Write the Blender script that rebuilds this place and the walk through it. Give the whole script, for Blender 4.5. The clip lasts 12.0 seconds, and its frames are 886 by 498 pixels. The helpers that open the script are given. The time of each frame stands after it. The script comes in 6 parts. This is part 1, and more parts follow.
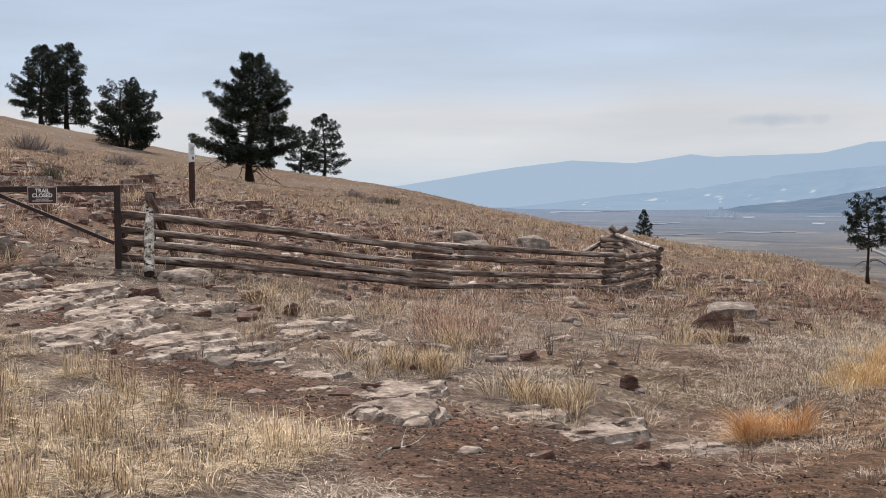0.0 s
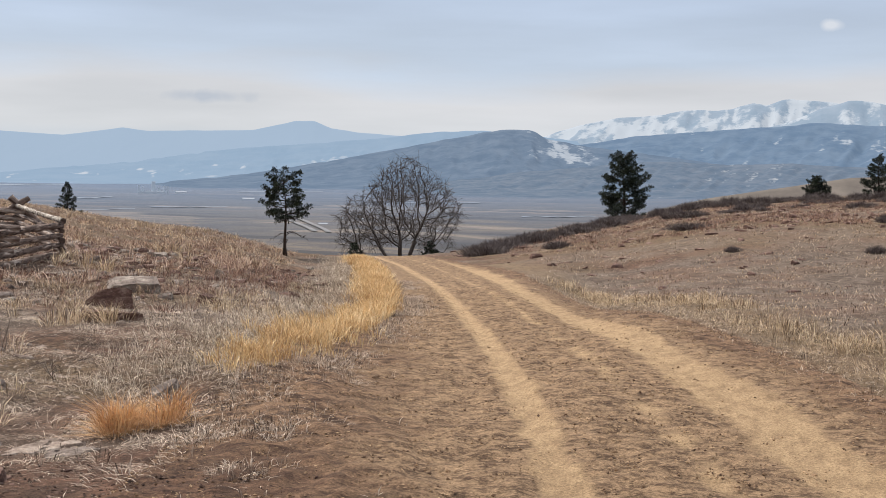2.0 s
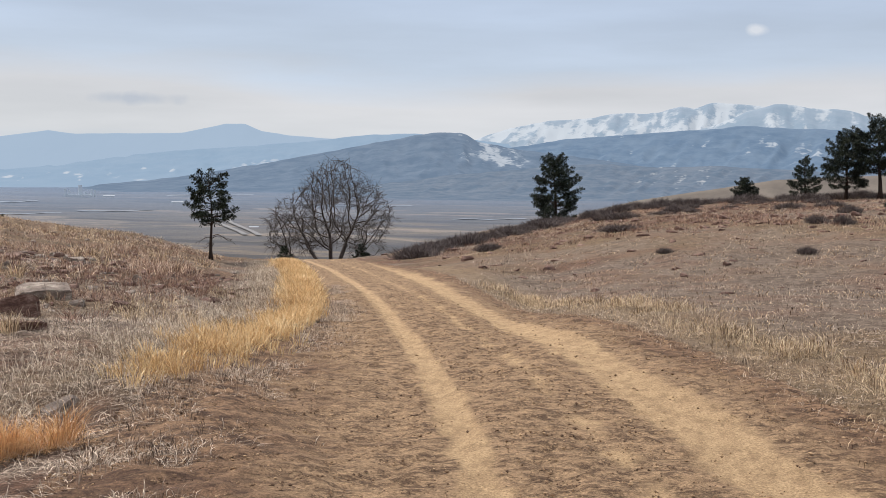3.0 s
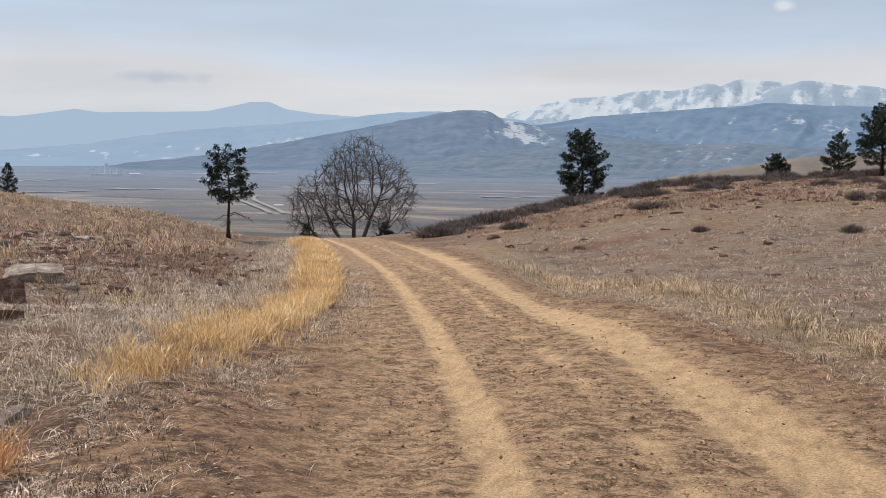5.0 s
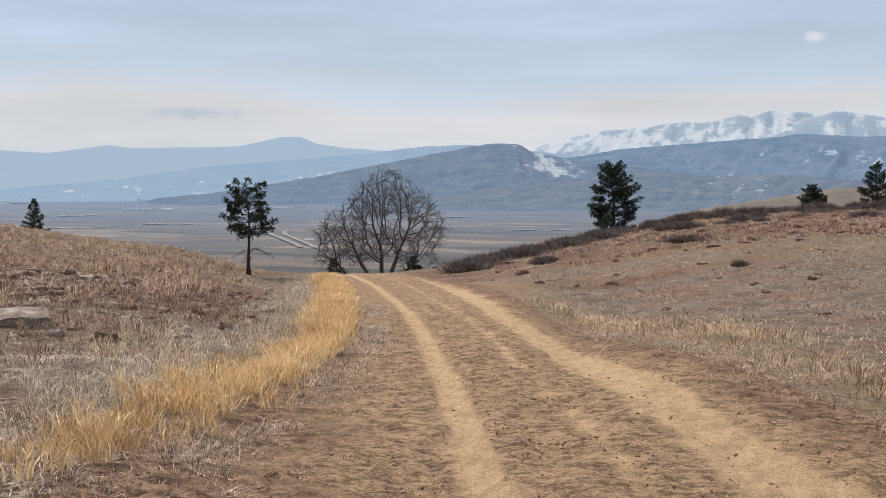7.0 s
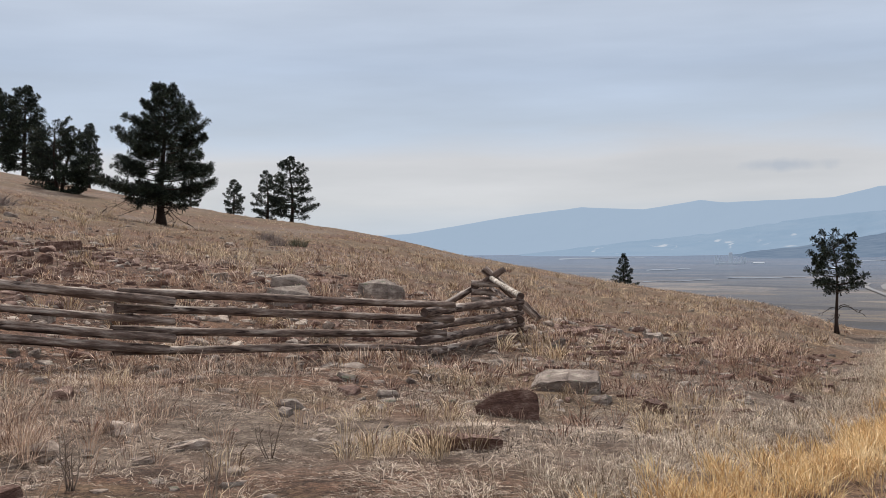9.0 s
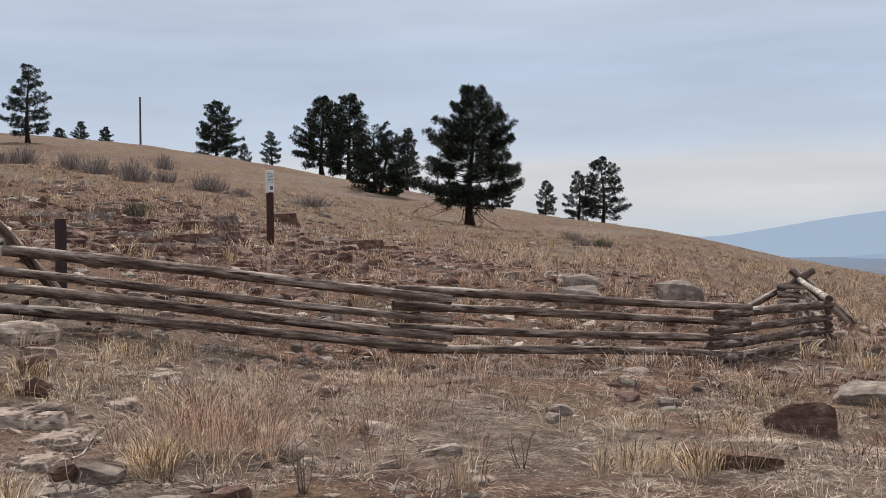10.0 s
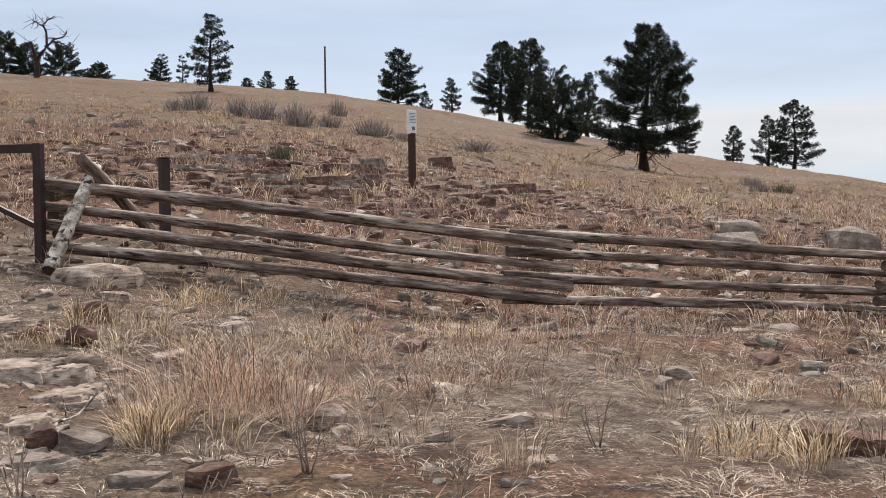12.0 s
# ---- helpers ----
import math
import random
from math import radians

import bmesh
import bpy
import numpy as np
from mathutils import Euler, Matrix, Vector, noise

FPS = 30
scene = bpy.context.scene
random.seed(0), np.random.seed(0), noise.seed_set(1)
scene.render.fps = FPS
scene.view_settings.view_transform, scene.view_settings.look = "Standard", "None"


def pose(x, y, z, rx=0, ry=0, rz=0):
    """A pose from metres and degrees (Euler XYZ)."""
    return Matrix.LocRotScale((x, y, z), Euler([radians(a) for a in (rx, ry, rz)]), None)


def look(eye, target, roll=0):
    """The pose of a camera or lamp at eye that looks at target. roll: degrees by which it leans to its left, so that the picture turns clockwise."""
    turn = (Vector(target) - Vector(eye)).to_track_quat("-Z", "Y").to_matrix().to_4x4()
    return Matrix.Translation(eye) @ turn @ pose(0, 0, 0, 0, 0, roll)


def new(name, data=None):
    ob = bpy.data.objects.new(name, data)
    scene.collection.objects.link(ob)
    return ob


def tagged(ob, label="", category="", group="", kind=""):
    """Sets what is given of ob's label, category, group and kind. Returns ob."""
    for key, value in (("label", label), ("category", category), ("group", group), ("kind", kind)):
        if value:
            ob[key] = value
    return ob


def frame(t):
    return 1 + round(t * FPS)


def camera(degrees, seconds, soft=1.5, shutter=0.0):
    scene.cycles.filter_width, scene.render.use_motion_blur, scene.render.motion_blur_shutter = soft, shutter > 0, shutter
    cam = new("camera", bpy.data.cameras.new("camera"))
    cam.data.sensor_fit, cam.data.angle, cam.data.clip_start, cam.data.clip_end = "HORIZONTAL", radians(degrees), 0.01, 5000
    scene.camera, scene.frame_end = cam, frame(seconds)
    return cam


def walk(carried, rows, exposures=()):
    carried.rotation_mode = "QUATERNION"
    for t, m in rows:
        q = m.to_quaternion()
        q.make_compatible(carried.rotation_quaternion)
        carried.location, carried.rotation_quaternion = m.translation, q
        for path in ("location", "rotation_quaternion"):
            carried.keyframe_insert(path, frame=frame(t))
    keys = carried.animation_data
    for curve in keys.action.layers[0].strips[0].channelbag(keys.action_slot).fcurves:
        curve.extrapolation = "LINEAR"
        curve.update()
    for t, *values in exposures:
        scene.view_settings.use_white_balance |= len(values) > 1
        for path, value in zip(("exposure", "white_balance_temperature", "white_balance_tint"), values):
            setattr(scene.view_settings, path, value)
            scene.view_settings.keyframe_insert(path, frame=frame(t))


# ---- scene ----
cam = camera(40.5, 12.0, soft=0.8)
PATH = [
    (0, (1.718, -2.118, 1.892), (0.36, -0.653, 1.802), -0.3),
    (0.5, (1.727, -1.827, 1.879), (0.584, -0.19, 1.762), -0.1),
    (1, (1.629, -1.451, 1.825), (0.71, 0.32, 1.693), 0.1),
    (1.5, (1.554, -1.09, 1.787), (0.829, 0.769, 1.652), 0.5),
    (2, (1.507, -0.668, 1.765), (0.949, 1.248, 1.636), 0.7),
    (2.5, (1.421, -0.288, 1.741), (0.959, 1.654, 1.62), 0.7),
    (3, (1.383, 0.067, 1.714), (0.934, 2.012, 1.591), 0.6),
    (4.8, (1.021, 1.543, 1.642), (0.506, 3.469, 1.485), 0.3),
    (5, (0.985, 1.728, 1.618), (0.497, 3.661, 1.458), 0.5),
    (5.5, (0.92, 2.214, 1.586), (0.504, 4.164, 1.427), 0.5),
    (6, (0.945, 2.5, 1.619), (0.568, 4.458, 1.474), 0.6),
    (6.5, (0.864, 2.905, 1.603), (0.45, 4.858, 1.477), 0.4),
    (6.7, (0.816, 3.076, 1.596), (0.362, 5.02, 1.479), 0.3),
    (8.3, (0.259, 4.752, 1.558), (-0.818, 6.436, 1.521), -0.7),
    (8.5, (0.236, 4.905, 1.571), (-0.928, 6.531, 1.544), -0.8),
    (9, (0.134, 5.29, 1.564), (-1.238, 6.745, 1.554), -0.8),
    (9.5, (0.005, 5.661, 1.544), (-1.55, 6.919, 1.543), -0.8),
    (10, (-0.166, 6.138, 1.505), (-1.868, 7.189, 1.504), -0.7),
    (10.5, (-0.417, 6.54, 1.468), (-2.225, 7.395, 1.458), -0.7),
    (11, (-0.62, 6.931, 1.43), (-2.493, 7.631, 1.403), -0.8),
    (11.5, (-0.829, 7.314, 1.413), (-2.719, 7.969, 1.364), -0.8),
    (12, (-1.081, 7.637, 1.39), (-2.924, 8.409, 1.307), -0.6),
]
walk(cam, [(t, look(e, g, r)) for t, e, g, r in PATH], exposures=((0.0, 0.0), (2.5, 0.0), (6.7, 0.0), (8.4, -0.1), (9.5, -0.12), (10.5, -0.08), (11.0, 0.0), (12.0, 0.2)))

# ---- world and sun: high thin overcast, weak sun low behind the hill ----
SUN_EL, SUN_AZ = radians(46), radians(58)          # azimuth to the left of +y
world = bpy.data.worlds.new("sky")
scene.world = world
world.use_nodes = True
wn, wl = world.node_tree.nodes, world.node_tree.links
bg = wn["Background"]
sky = wn.new("ShaderNodeTexSky")
sky.sky_type, sky.sun_disc = "NISHITA", False
sky.sun_elevation, sky.sun_rotation = SUN_EL, -SUN_AZ
sky.air_density, sky.dust_density, sky.altitude = 1.0, 2.0, 1600
sky_gain = wn.new("ShaderNodeVectorMath")
sky_gain.operation = "SCALE"
sky_gain.inputs["Scale"].default_value = 0.10
wl.new(sky.outputs[0], sky_gain.inputs[0])
wco = wn.new("ShaderNodeTexCoord")
wsep = wn.new("ShaderNodeSeparateXYZ")
wl.new(wco.outputs["Generated"], wsep.inputs[0])
wmap = wn.new("ShaderNodeMapping")
wmap.inputs["Scale"].default_value = (1.5, 1.5, 11)
wl.new(wco.outputs["Generated"], wmap.inputs[0])
wno = wn.new("ShaderNodeTexNoise")
wno.inputs["Scale"].default_value, wno.inputs["Detail"].default_value, wno.inputs["Roughness"].default_value = 1.3, 4, 0.5
wl.new(wmap.outputs[0], wno.inputs["Vector"])
wadd = wn.new("ShaderNodeMath")
wadd.operation = "MULTIPLY_ADD"
wadd.inputs[1].default_value, wadd.inputs[2].default_value = 0.09, -0.045
wl.new(wno.outputs[0], wadd.inputs[0])
wel = wn.new("ShaderNodeMath")
wl.new(wsep.outputs["Z"], wel.inputs[0])
wl.new(wadd.outputs[0], wel.inputs[1])
wramp = wn.new("ShaderNodeValToRGB")
for pos, col in ((0.0, (0.50, 0.585, 0.695)), (0.035, (0.61, 0.628, 0.67)), (0.07, (0.643, 0.643, 0.672)), (0.095, (0.508, 0.582, 0.696)), (0.135, (0.486, 0.568, 0.706)),
                 (0.2, (0.53, 0.595, 0.705)), (0.45, (0.80, 0.84, 0.92)), (1.0, (1.15, 1.18, 1.25))):
    e = wramp.color_ramp.elements[0] if pos == 0.0 else wramp.color_ramp.elements[-1] if pos == 1.0 else wramp.color_ramp.elements.new(pos)
    e.color = (*col, 1)
wl.new(wel.outputs[0], wramp.inputs[0])
wmix = wn.new("ShaderNodeMix")
wmix.data_type = "RGBA"
wmix.inputs[0].default_value = 0.90
wl.new(sky_gain.outputs[0], wmix.inputs[6])
wno2 = wn.new("ShaderNodeTexNoise")
wno2.inputs["Scale"].default_value, wno2.inputs["Detail"].default_value = 2.6, 5
wl.new(wmap.outputs[0], wno2.inputs["Vector"])
wmot = wn.new("ShaderNodeMapRange")
for wi, wv in enumerate((0.3, 0.7, 0.98, 1.18)):
    wmot.inputs[wi + 1].default_value = wv
wl.new(wno2.outputs[0], wmot.inputs[0])
wcl = wn.new("ShaderNodeVectorMath")
wcl.operation = "SCALE"
wl.new(wramp.outputs[0], wcl.inputs[0])
wl.new(wmot.outputs[0], wcl.inputs["Scale"])
wl.new(wcl.outputs[0], wmix.inputs[7])


def small_cloud(under, centre, tall, size, colour, amount):
    """One small ragged cloud in the given direction, blended over the sky."""
    off, squash, far, lump, reach, over = (wn.new("ShaderNode" + k) for k in ("VectorMath", "VectorMath", "VectorMath", "TexNoise", "MapRange", "Mix"))
    off.operation, squash.operation, far.operation, over.data_type = "SUBTRACT", "MULTIPLY", "LENGTH", "RGBA"
    off.inputs[1].default_value, squash.inputs[1].default_value = centre, (1, 1, tall)
    lump.inputs["Scale"].default_value, lump.inputs["Detail"].default_value = 60, 5
    wl.new(wco.outputs["Generated"], off.inputs[0])
    wl.new(off.outputs[0], squash.inputs[0])
    wl.new(squash.outputs[0], far.inputs[0])
    wl.new(wco.outputs["Generated"], lump.inputs["Vector"])
    ragged = wn.new("ShaderNodeMath")
    ragged.operation = "MULTIPLY_ADD"
    ragged.inputs[1].default_value = size * 1.3
    wl.new(lump.outputs[0], ragged.inputs[0])
    wl.new(far.outputs["Value"], ragged.inputs[2])
    for k, v in enumerate((size * 0.85, size * 1.6, amount, 0.0)):
        reach.inputs[k + 1].default_value = v
    wl.new(ragged.outputs[0], reach.inputs[0])
    wl.new(reach.outputs[0], over.inputs[0])
    wl.new(under, over.inputs[6])
    over.inputs[7].default_value = (*colour, 1)
    return over.outputs[2]


clouded = small_cloud(wmix.outputs[2], (0.0246, 0.9928, 0.1174), 1.9, 0.0095, (0.78, 0.80, 0.84), 0.7)
clouded = small_cloud(clouded, (-0.4597, 0.8861, 0.0588), 7.0, 0.045, (0.40, 0.47, 0.58), 0.5)
wl.new(clouded, bg.inputs[0])
bg.inputs[1].default_value = 1.0

sun = new("sun", bpy.data.lights.new("sun", "SUN"))
sun.data.energy, sun.data.angle, sun.data.color = 5.0, radians(3), (1.0, 0.92, 0.83)
to_sun = Vector((-math.sin(SUN_AZ) * math.cos(SUN_EL), math.cos(SUN_AZ) * math.cos(SUN_EL), math.sin(SUN_EL)))
sun.matrix_world = look(to_sun * 50, (0, 0, 0))

# ---- materials ----


def material(name, colors, scale=4.0, rough=0.9, bump=0.3, grain=30.0, stretch=(1, 1, 1), per_piece=0.0, spots=None, glow=0.0, bump_dist=0.02, sharp=0.36):
    """Noise between the colours at a broad scale, modulated by a fine grain, with relief. spots: (colour, scale, amount) of a second stain."""
    m = bpy.data.materials.new(name)
    m.use_nodes = True
    n, l = m.node_tree.nodes, m.node_tree.links
    b = n["Principled BSDF"]
    b.inputs["Roughness"].default_value = rough
    b.inputs["Specular IOR Level"].default_value = 0.25
    co = n.new("ShaderNodeTexCoord")
    mp = n.new("ShaderNodeMapping")
    mp.inputs["Scale"].default_value = stretch
    l.new(co.outputs["Object"], mp.inputs[0])
    big = n.new("ShaderNodeTexNoise")
    big.inputs["Scale"].default_value, big.inputs["Detail"].default_value = scale, 5
    big.inputs["Roughness"].default_value = 0.65
    l.new(mp.outputs[0], big.inputs["Vector"])
    ramp = n.new("ShaderNodeValToRGB")
    k = len(colors)
    for i, c in enumerate(colors):
        p = 0.5 - sharp / 2 + sharp * i / max(k - 1, 1)
        e = ramp.color_ramp.elements[i] if i < 2 else ramp.color_ramp.elements.new(p)
        e.position, e.color = p, (*c, 1)
    drive = big.outputs[0]
    if per_piece:
        info = n.new("ShaderNodeNewGeometry")
        mad = n.new("ShaderNodeMath")
        mad.operation = "MULTIPLY_ADD"
        mad.inputs[1].default_value = per_piece
        l.new(info.outputs["Random Per Island"], mad.inputs[0])
        sub = n.new("ShaderNodeMath")
        sub.operation = "SUBTRACT"
        sub.inputs[1].default_value = per_piece / 2
        l.new(big.outputs[0], sub.inputs[0])
        l.new(sub.outputs[0], mad.inputs[2])
        drive = mad.outputs[0]
    l.new(drive, ramp.inputs[0])
    fine = n.new("ShaderNodeTexNoise")
    fine.inputs["Scale"].default_value, fine.inputs["Detail"].default_value = grain, 6
    fine.inputs["Roughness"].default_value = 0.7
    l.new(mp.outputs[0], fine.inputs["Vector"])
    mr = n.new("ShaderNodeMapRange")
    mr.inputs[1].default_value, mr.inputs[2].default_value = 0.3, 0.7
    mr.inputs[3].default_value, mr.inputs[4].default_value = 0.72, 1.28
    l.new(fine.outputs[0], mr.inputs[0])
    mul = n.new("ShaderNodeVectorMath")
    mul.operation = "SCALE"
    l.new(ramp.outputs[0], mul.inputs[0])
    l.new(mr.outputs[0], mul.inputs["Scale"])
    out = mul.outputs[0]
    if spots:
        sn = n.new("ShaderNodeTexNoise")
        sn.inputs["Scale"].default_value, sn.inputs["Detail"].default_value = spots[1], 4
        l.new(mp.outputs[0], sn.inputs["Vector"])
        sr = n.new("ShaderNodeMapRange")
        sr.inputs[1].default_value, sr.inputs[2].default_value = 1 - spots[2], 1 - spots[2] + 0.08
        l.new(sn.outputs[0], sr.inputs[0])
        mx = n.new("ShaderNodeMix")
        mx.data_type = "RGBA"
        l.new(sr.outputs[0], mx.inputs[0])
        l.new(out, mx.inputs[6])
        mx.inputs[7].default_value = (*spots[0], 1)
        out = mx.outputs[2]
    l.new(out, b.inputs["Base Color"])
    if glow:
        l.new(out, b.inputs["Emission Color"])
        b.inputs["Emission Strength"].default_value = glow
    if bump:
        bp = n.new("ShaderNodeBump")
        bp.inputs["Strength"].default_value, bp.inputs["Distance"].default_value = bump, bump_dist
        l.new(fine.outputs[0], bp.inputs["Height"])
        l.new(bp.outputs[0], b.inputs["Normal"])
    return m


M_BARK = material("pine_bark", ((0.018, 0.012, 0.010), (0.055, 0.034, 0.025)), 6, grain=40, stretch=(1, 1, 0.25), bump=0.8)
M_NEEDLE = material("pine_needles", ((0.006, 0.010, 0.008), (0.015, 0.023, 0.014), (0.040, 0.051, 0.026)), 1.2, rough=0.7, bump=0, per_piece=0.3)
M_GREYBARK = material("cottonwood_bark", ((0.045, 0.036, 0.032), (0.12, 0.10, 0.09)), 3, grain=25, stretch=(1, 1, 0.3), bump=0.5)
M_LOG = material("weathered_log", ((0.034, 0.022, 0.019), (0.20, 0.142, 0.115), (0.56, 0.475, 0.41)), 3.0, grain=30, stretch=(3.4, 0.42, 3.4), bump=1.0, spots=((0.035, 0.021, 0.018), 7, 0.42), sharp=0.28, bump_dist=0.03)
M_LOGPALE = material("pale_barkless_log", ((0.12, 0.09, 0.07), (0.38, 0.33, 0.275), (0.66, 0.60, 0.53)), 9, grain=40, bump=0.8, spots=((0.035, 0.024, 0.018), 13, 0.46), sharp=0.26)
M_ENDGRAIN = material("log_end", ((0.05, 0.035, 0.03), (0.11, 0.075, 0.06)), 20, grain=60, bump=0.4)
M_RUST = material("brown_painted_steel", ((0.022, 0.013, 0.012), (0.045, 0.026, 0.022)), 5, rough=0.55, grain=60, bump=0.15)
M_POST = material("stained_post", ((0.035, 0.017, 0.013), (0.07, 0.035, 0.026)), 8, grain=40, stretch=(3, 3, 0.4), bump=0.5)
M_PAPER = material("sign_paper", ((0.62, 0.63, 0.62), (0.72, 0.73, 0.73)), 6, rough=0.5, bump=0)
M_SIGNBROWN = material("sign_brown", ((0.05, 0.028, 0.024), (0.065, 0.036, 0.03)), 10, rough=0.45, bump=0)
M_SIGNWHITE = material("sign_white", ((0.68, 0.66, 0.62), (0.76, 0.74, 0.70)), 10, rough=0.5, bump=0)
M_INK = material("sign_ink", ((0.10, 0.10, 0.12), (0.16, 0.17, 0.2)), 10, bump=0)
M_ROCKPALE = material("pale_sandstone", ((0.105, 0.074, 0.058), (0.30, 0.230, 0.185), (0.50, 0.42, 0.35)), 4, grain=22, stretch=(1, 1, 2.6), bump=1.0, spots=((0.10, 0.065, 0.05), 6, 0.40), bump_dist=0.03, sharp=0.28)
M_ROCKRED = material("red_sandstone", ((0.050, 0.026, 0.022), (0.135, 0.074, 0.056), (0.29, 0.20, 0.16)), 3, grain=24, stretch=(1, 1, 3), bump=1.0, bump_dist=0.03)
M_ROCKGREY = material("lichened_rock", ((0.09, 0.066, 0.056), (0.21, 0.165, 0.138), (0.37, 0.315, 0.265)), 4, grain=20, stretch=(1, 1, 2.4), bump=1.0, bump_dist=0.03, spots=((0.13, 0.13, 0.09), 7, 0.4))
M_STRAW = material("dry_grass", ((0.13, 0.082, 0.046), (0.48, 0.338, 0.202), (0.84, 0.67, 0.46)), 0.9, bump=0, per_piece=0.68, rough=0.8)
M_GREYGRASS = material("grey_dry_grass", ((0.070, 0.048, 0.036), (0.37, 0.275, 0.208), (0.68, 0.555, 0.44)), 1.1, bump=0, per_piece=0.72, rough=0.85)
M_GOLD = material("golden_grass", ((0.44, 0.265, 0.12), (0.71, 0.49, 0.245), (0.88, 0.69, 0.41)), 0.8, bump=0, per_piece=0.4, rough=0.75)
M_ORANGE = material("orange_bunchgrass", ((0.34, 0.17, 0.07), (0.60, 0.34, 0.16), (0.74, 0.50, 0.27)), 2, bump=0, per_piece=0.45, rough=0.8)
M_REDGRASS = material("rusty_bluestem", ((0.13, 0.066, 0.044), (0.46, 0.285, 0.19), (0.80, 0.62, 0.47)), 1.2, bump=0, per_piece=0.66, rough=0.85)
M_BRUSH = material("leafless_brush", ((0.055, 0.042, 0.042), (0.12, 0.094, 0.088), (0.21, 0.172, 0.155)), 2, bump=0, per_piece=0.4, rough=0.9)
M_GREYBRUSH = material("grey_brush", ((0.13, 0.10, 0.095), (0.26, 0.215, 0.195), (0.42, 0.36, 0.32)), 2, bump=0, per_piece=0.5, rough=0.9)
M_HILLGRASS = material("tawny_grass", ((0.13, 0.075, 0.045), (0.51, 0.342, 0.205), (0.86, 0.66, 0.45)), 0.5, bump=0, per_piece=0.6, rough=0.85)
M_YUCCA = material("yucca_leaf", ((0.06, 0.062, 0.04), (0.14, 0.138, 0.085)), 2, bump=0, per_piece=0.4, rough=0.7)
M_RUSTWEED = material("rust_brown_weeds", ((0.07, 0.036, 0.027), (0.25, 0.138, 0.100), (0.46, 0.30, 0.22)), 1.4, bump=0, per_piece=0.5, rough=0.9)
M_PALEFRINGE = material("bleached_grass", ((0.16, 0.115, 0.08), (0.46, 0.36, 0.265), (0.78, 0.66, 0.52)), 1.0, bump=0, per_piece=0.6, rough=0.85)
M_TANMAT = material("tan_grass_mat", ((0.12, 0.076, 0.045), (0.36, 0.250, 0.152), (0.64, 0.49, 0.33)), 1.0, bump=0, per_piece=0.6, rough=0.85)
M_TWIG = material("dead_twigs", ((0.14, 0.10, 0.08), (0.30, 0.24, 0.19)), 6, bump=0, per_piece=0.4)

# ---- shape of the land, in polar form round a point on the track ----
CX, CY = 0.0, 5.0
AZ = (-180, -120, -60, -10, -4, 1, 3.6, 6.3, 10, 12.7, 15, 17, 22, 25.6, 27, 30, 35, 40.5, 47, 53.6, 60, 67, 73, 80, 87, 110, 180)
RISE = (0.05, 0.03, 0.015, 0.0115, 0.008, 0.0037, -0.002, -0.0105, -0.0185, -0.0326, -0.042, -0.049, -0.049, -0.045, -0.0305, -0.021, -0.008,
        0.0093, 0.035, 0.0524, 0.0717, 0.0937, 0.108, 0.112, 0.114, 0.114, 0.05)
BROW = (130, 130, 130, 130, 130, 125, 120, 115, 110, 95, 70, 52, 52, 55, 58, 65, 75, 85, 95, 105, 110, 120, 130, 130, 130, 130, 130)
VALLEY = -42.0


def lattice(ix, iy, seed):
    h = (ix.astype(np.int64) * 374761393 + iy.astype(np.int64) * 668265263 + seed * 1274126177) & 0xFFFFFFFF
    h = ((h ^ (h >> 13)) * 1274126177) & 0xFFFFFFFF
    return ((h ^ (h >> 16)) & 0xFFFF) / 65535.0


def vnoise(x, y, seed=0):
    """Smooth value noise, 0 to 1."""
    x, y = np.asarray(x, float), np.asarray(y, float)
    ix, iy = np.floor(x), np.floor(y)
    fx, fy = x - ix, y - iy
    fx, fy = fx * fx * (3 - 2 * fx), fy * fy * (3 - 2 * fy)
    a, b = lattice(ix, iy, seed), lattice(ix + 1, iy, seed)
    c, d = lattice(ix, iy + 1, seed), lattice(ix + 1, iy + 1, seed)
    return (a * (1 - fx) + b * fx) * (1 - fy) + (c * (1 - fx) + d * fx) * fy


def fbm(x, y, seed=0, octaves=4):
    return sum(vnoise(x * 2**k, y * 2**k, seed + k) * 0.5**k for k in range(octaves)) / (2 - 0.5 ** (octaves - 1))


def track_x(y):
    return 0.5 - 0.30 * (y - 8) - 0.0017 * (y - 8) ** 2 * (y > -12)


def aside(x, y):
    """Metres to the right of the track's middle."""
    return (np.asarray(x, float) - track_x(np.asarray(y, float))) * 0.95


def smooth(v, lo, hi):
    v = np.clip((v - lo) / (hi - lo), 0, 1)
    return v * v * (3 - 2 * v)


def lump(v, c, w):
    return np.exp(-(((v - c) / w) ** 2))


def soft_interp(a, xs, ys, w=1.6):
    return sum(np.interp(a + k * w, xs, ys) for k in (-1, -0.5, 0, 0.5, 1)) / 5


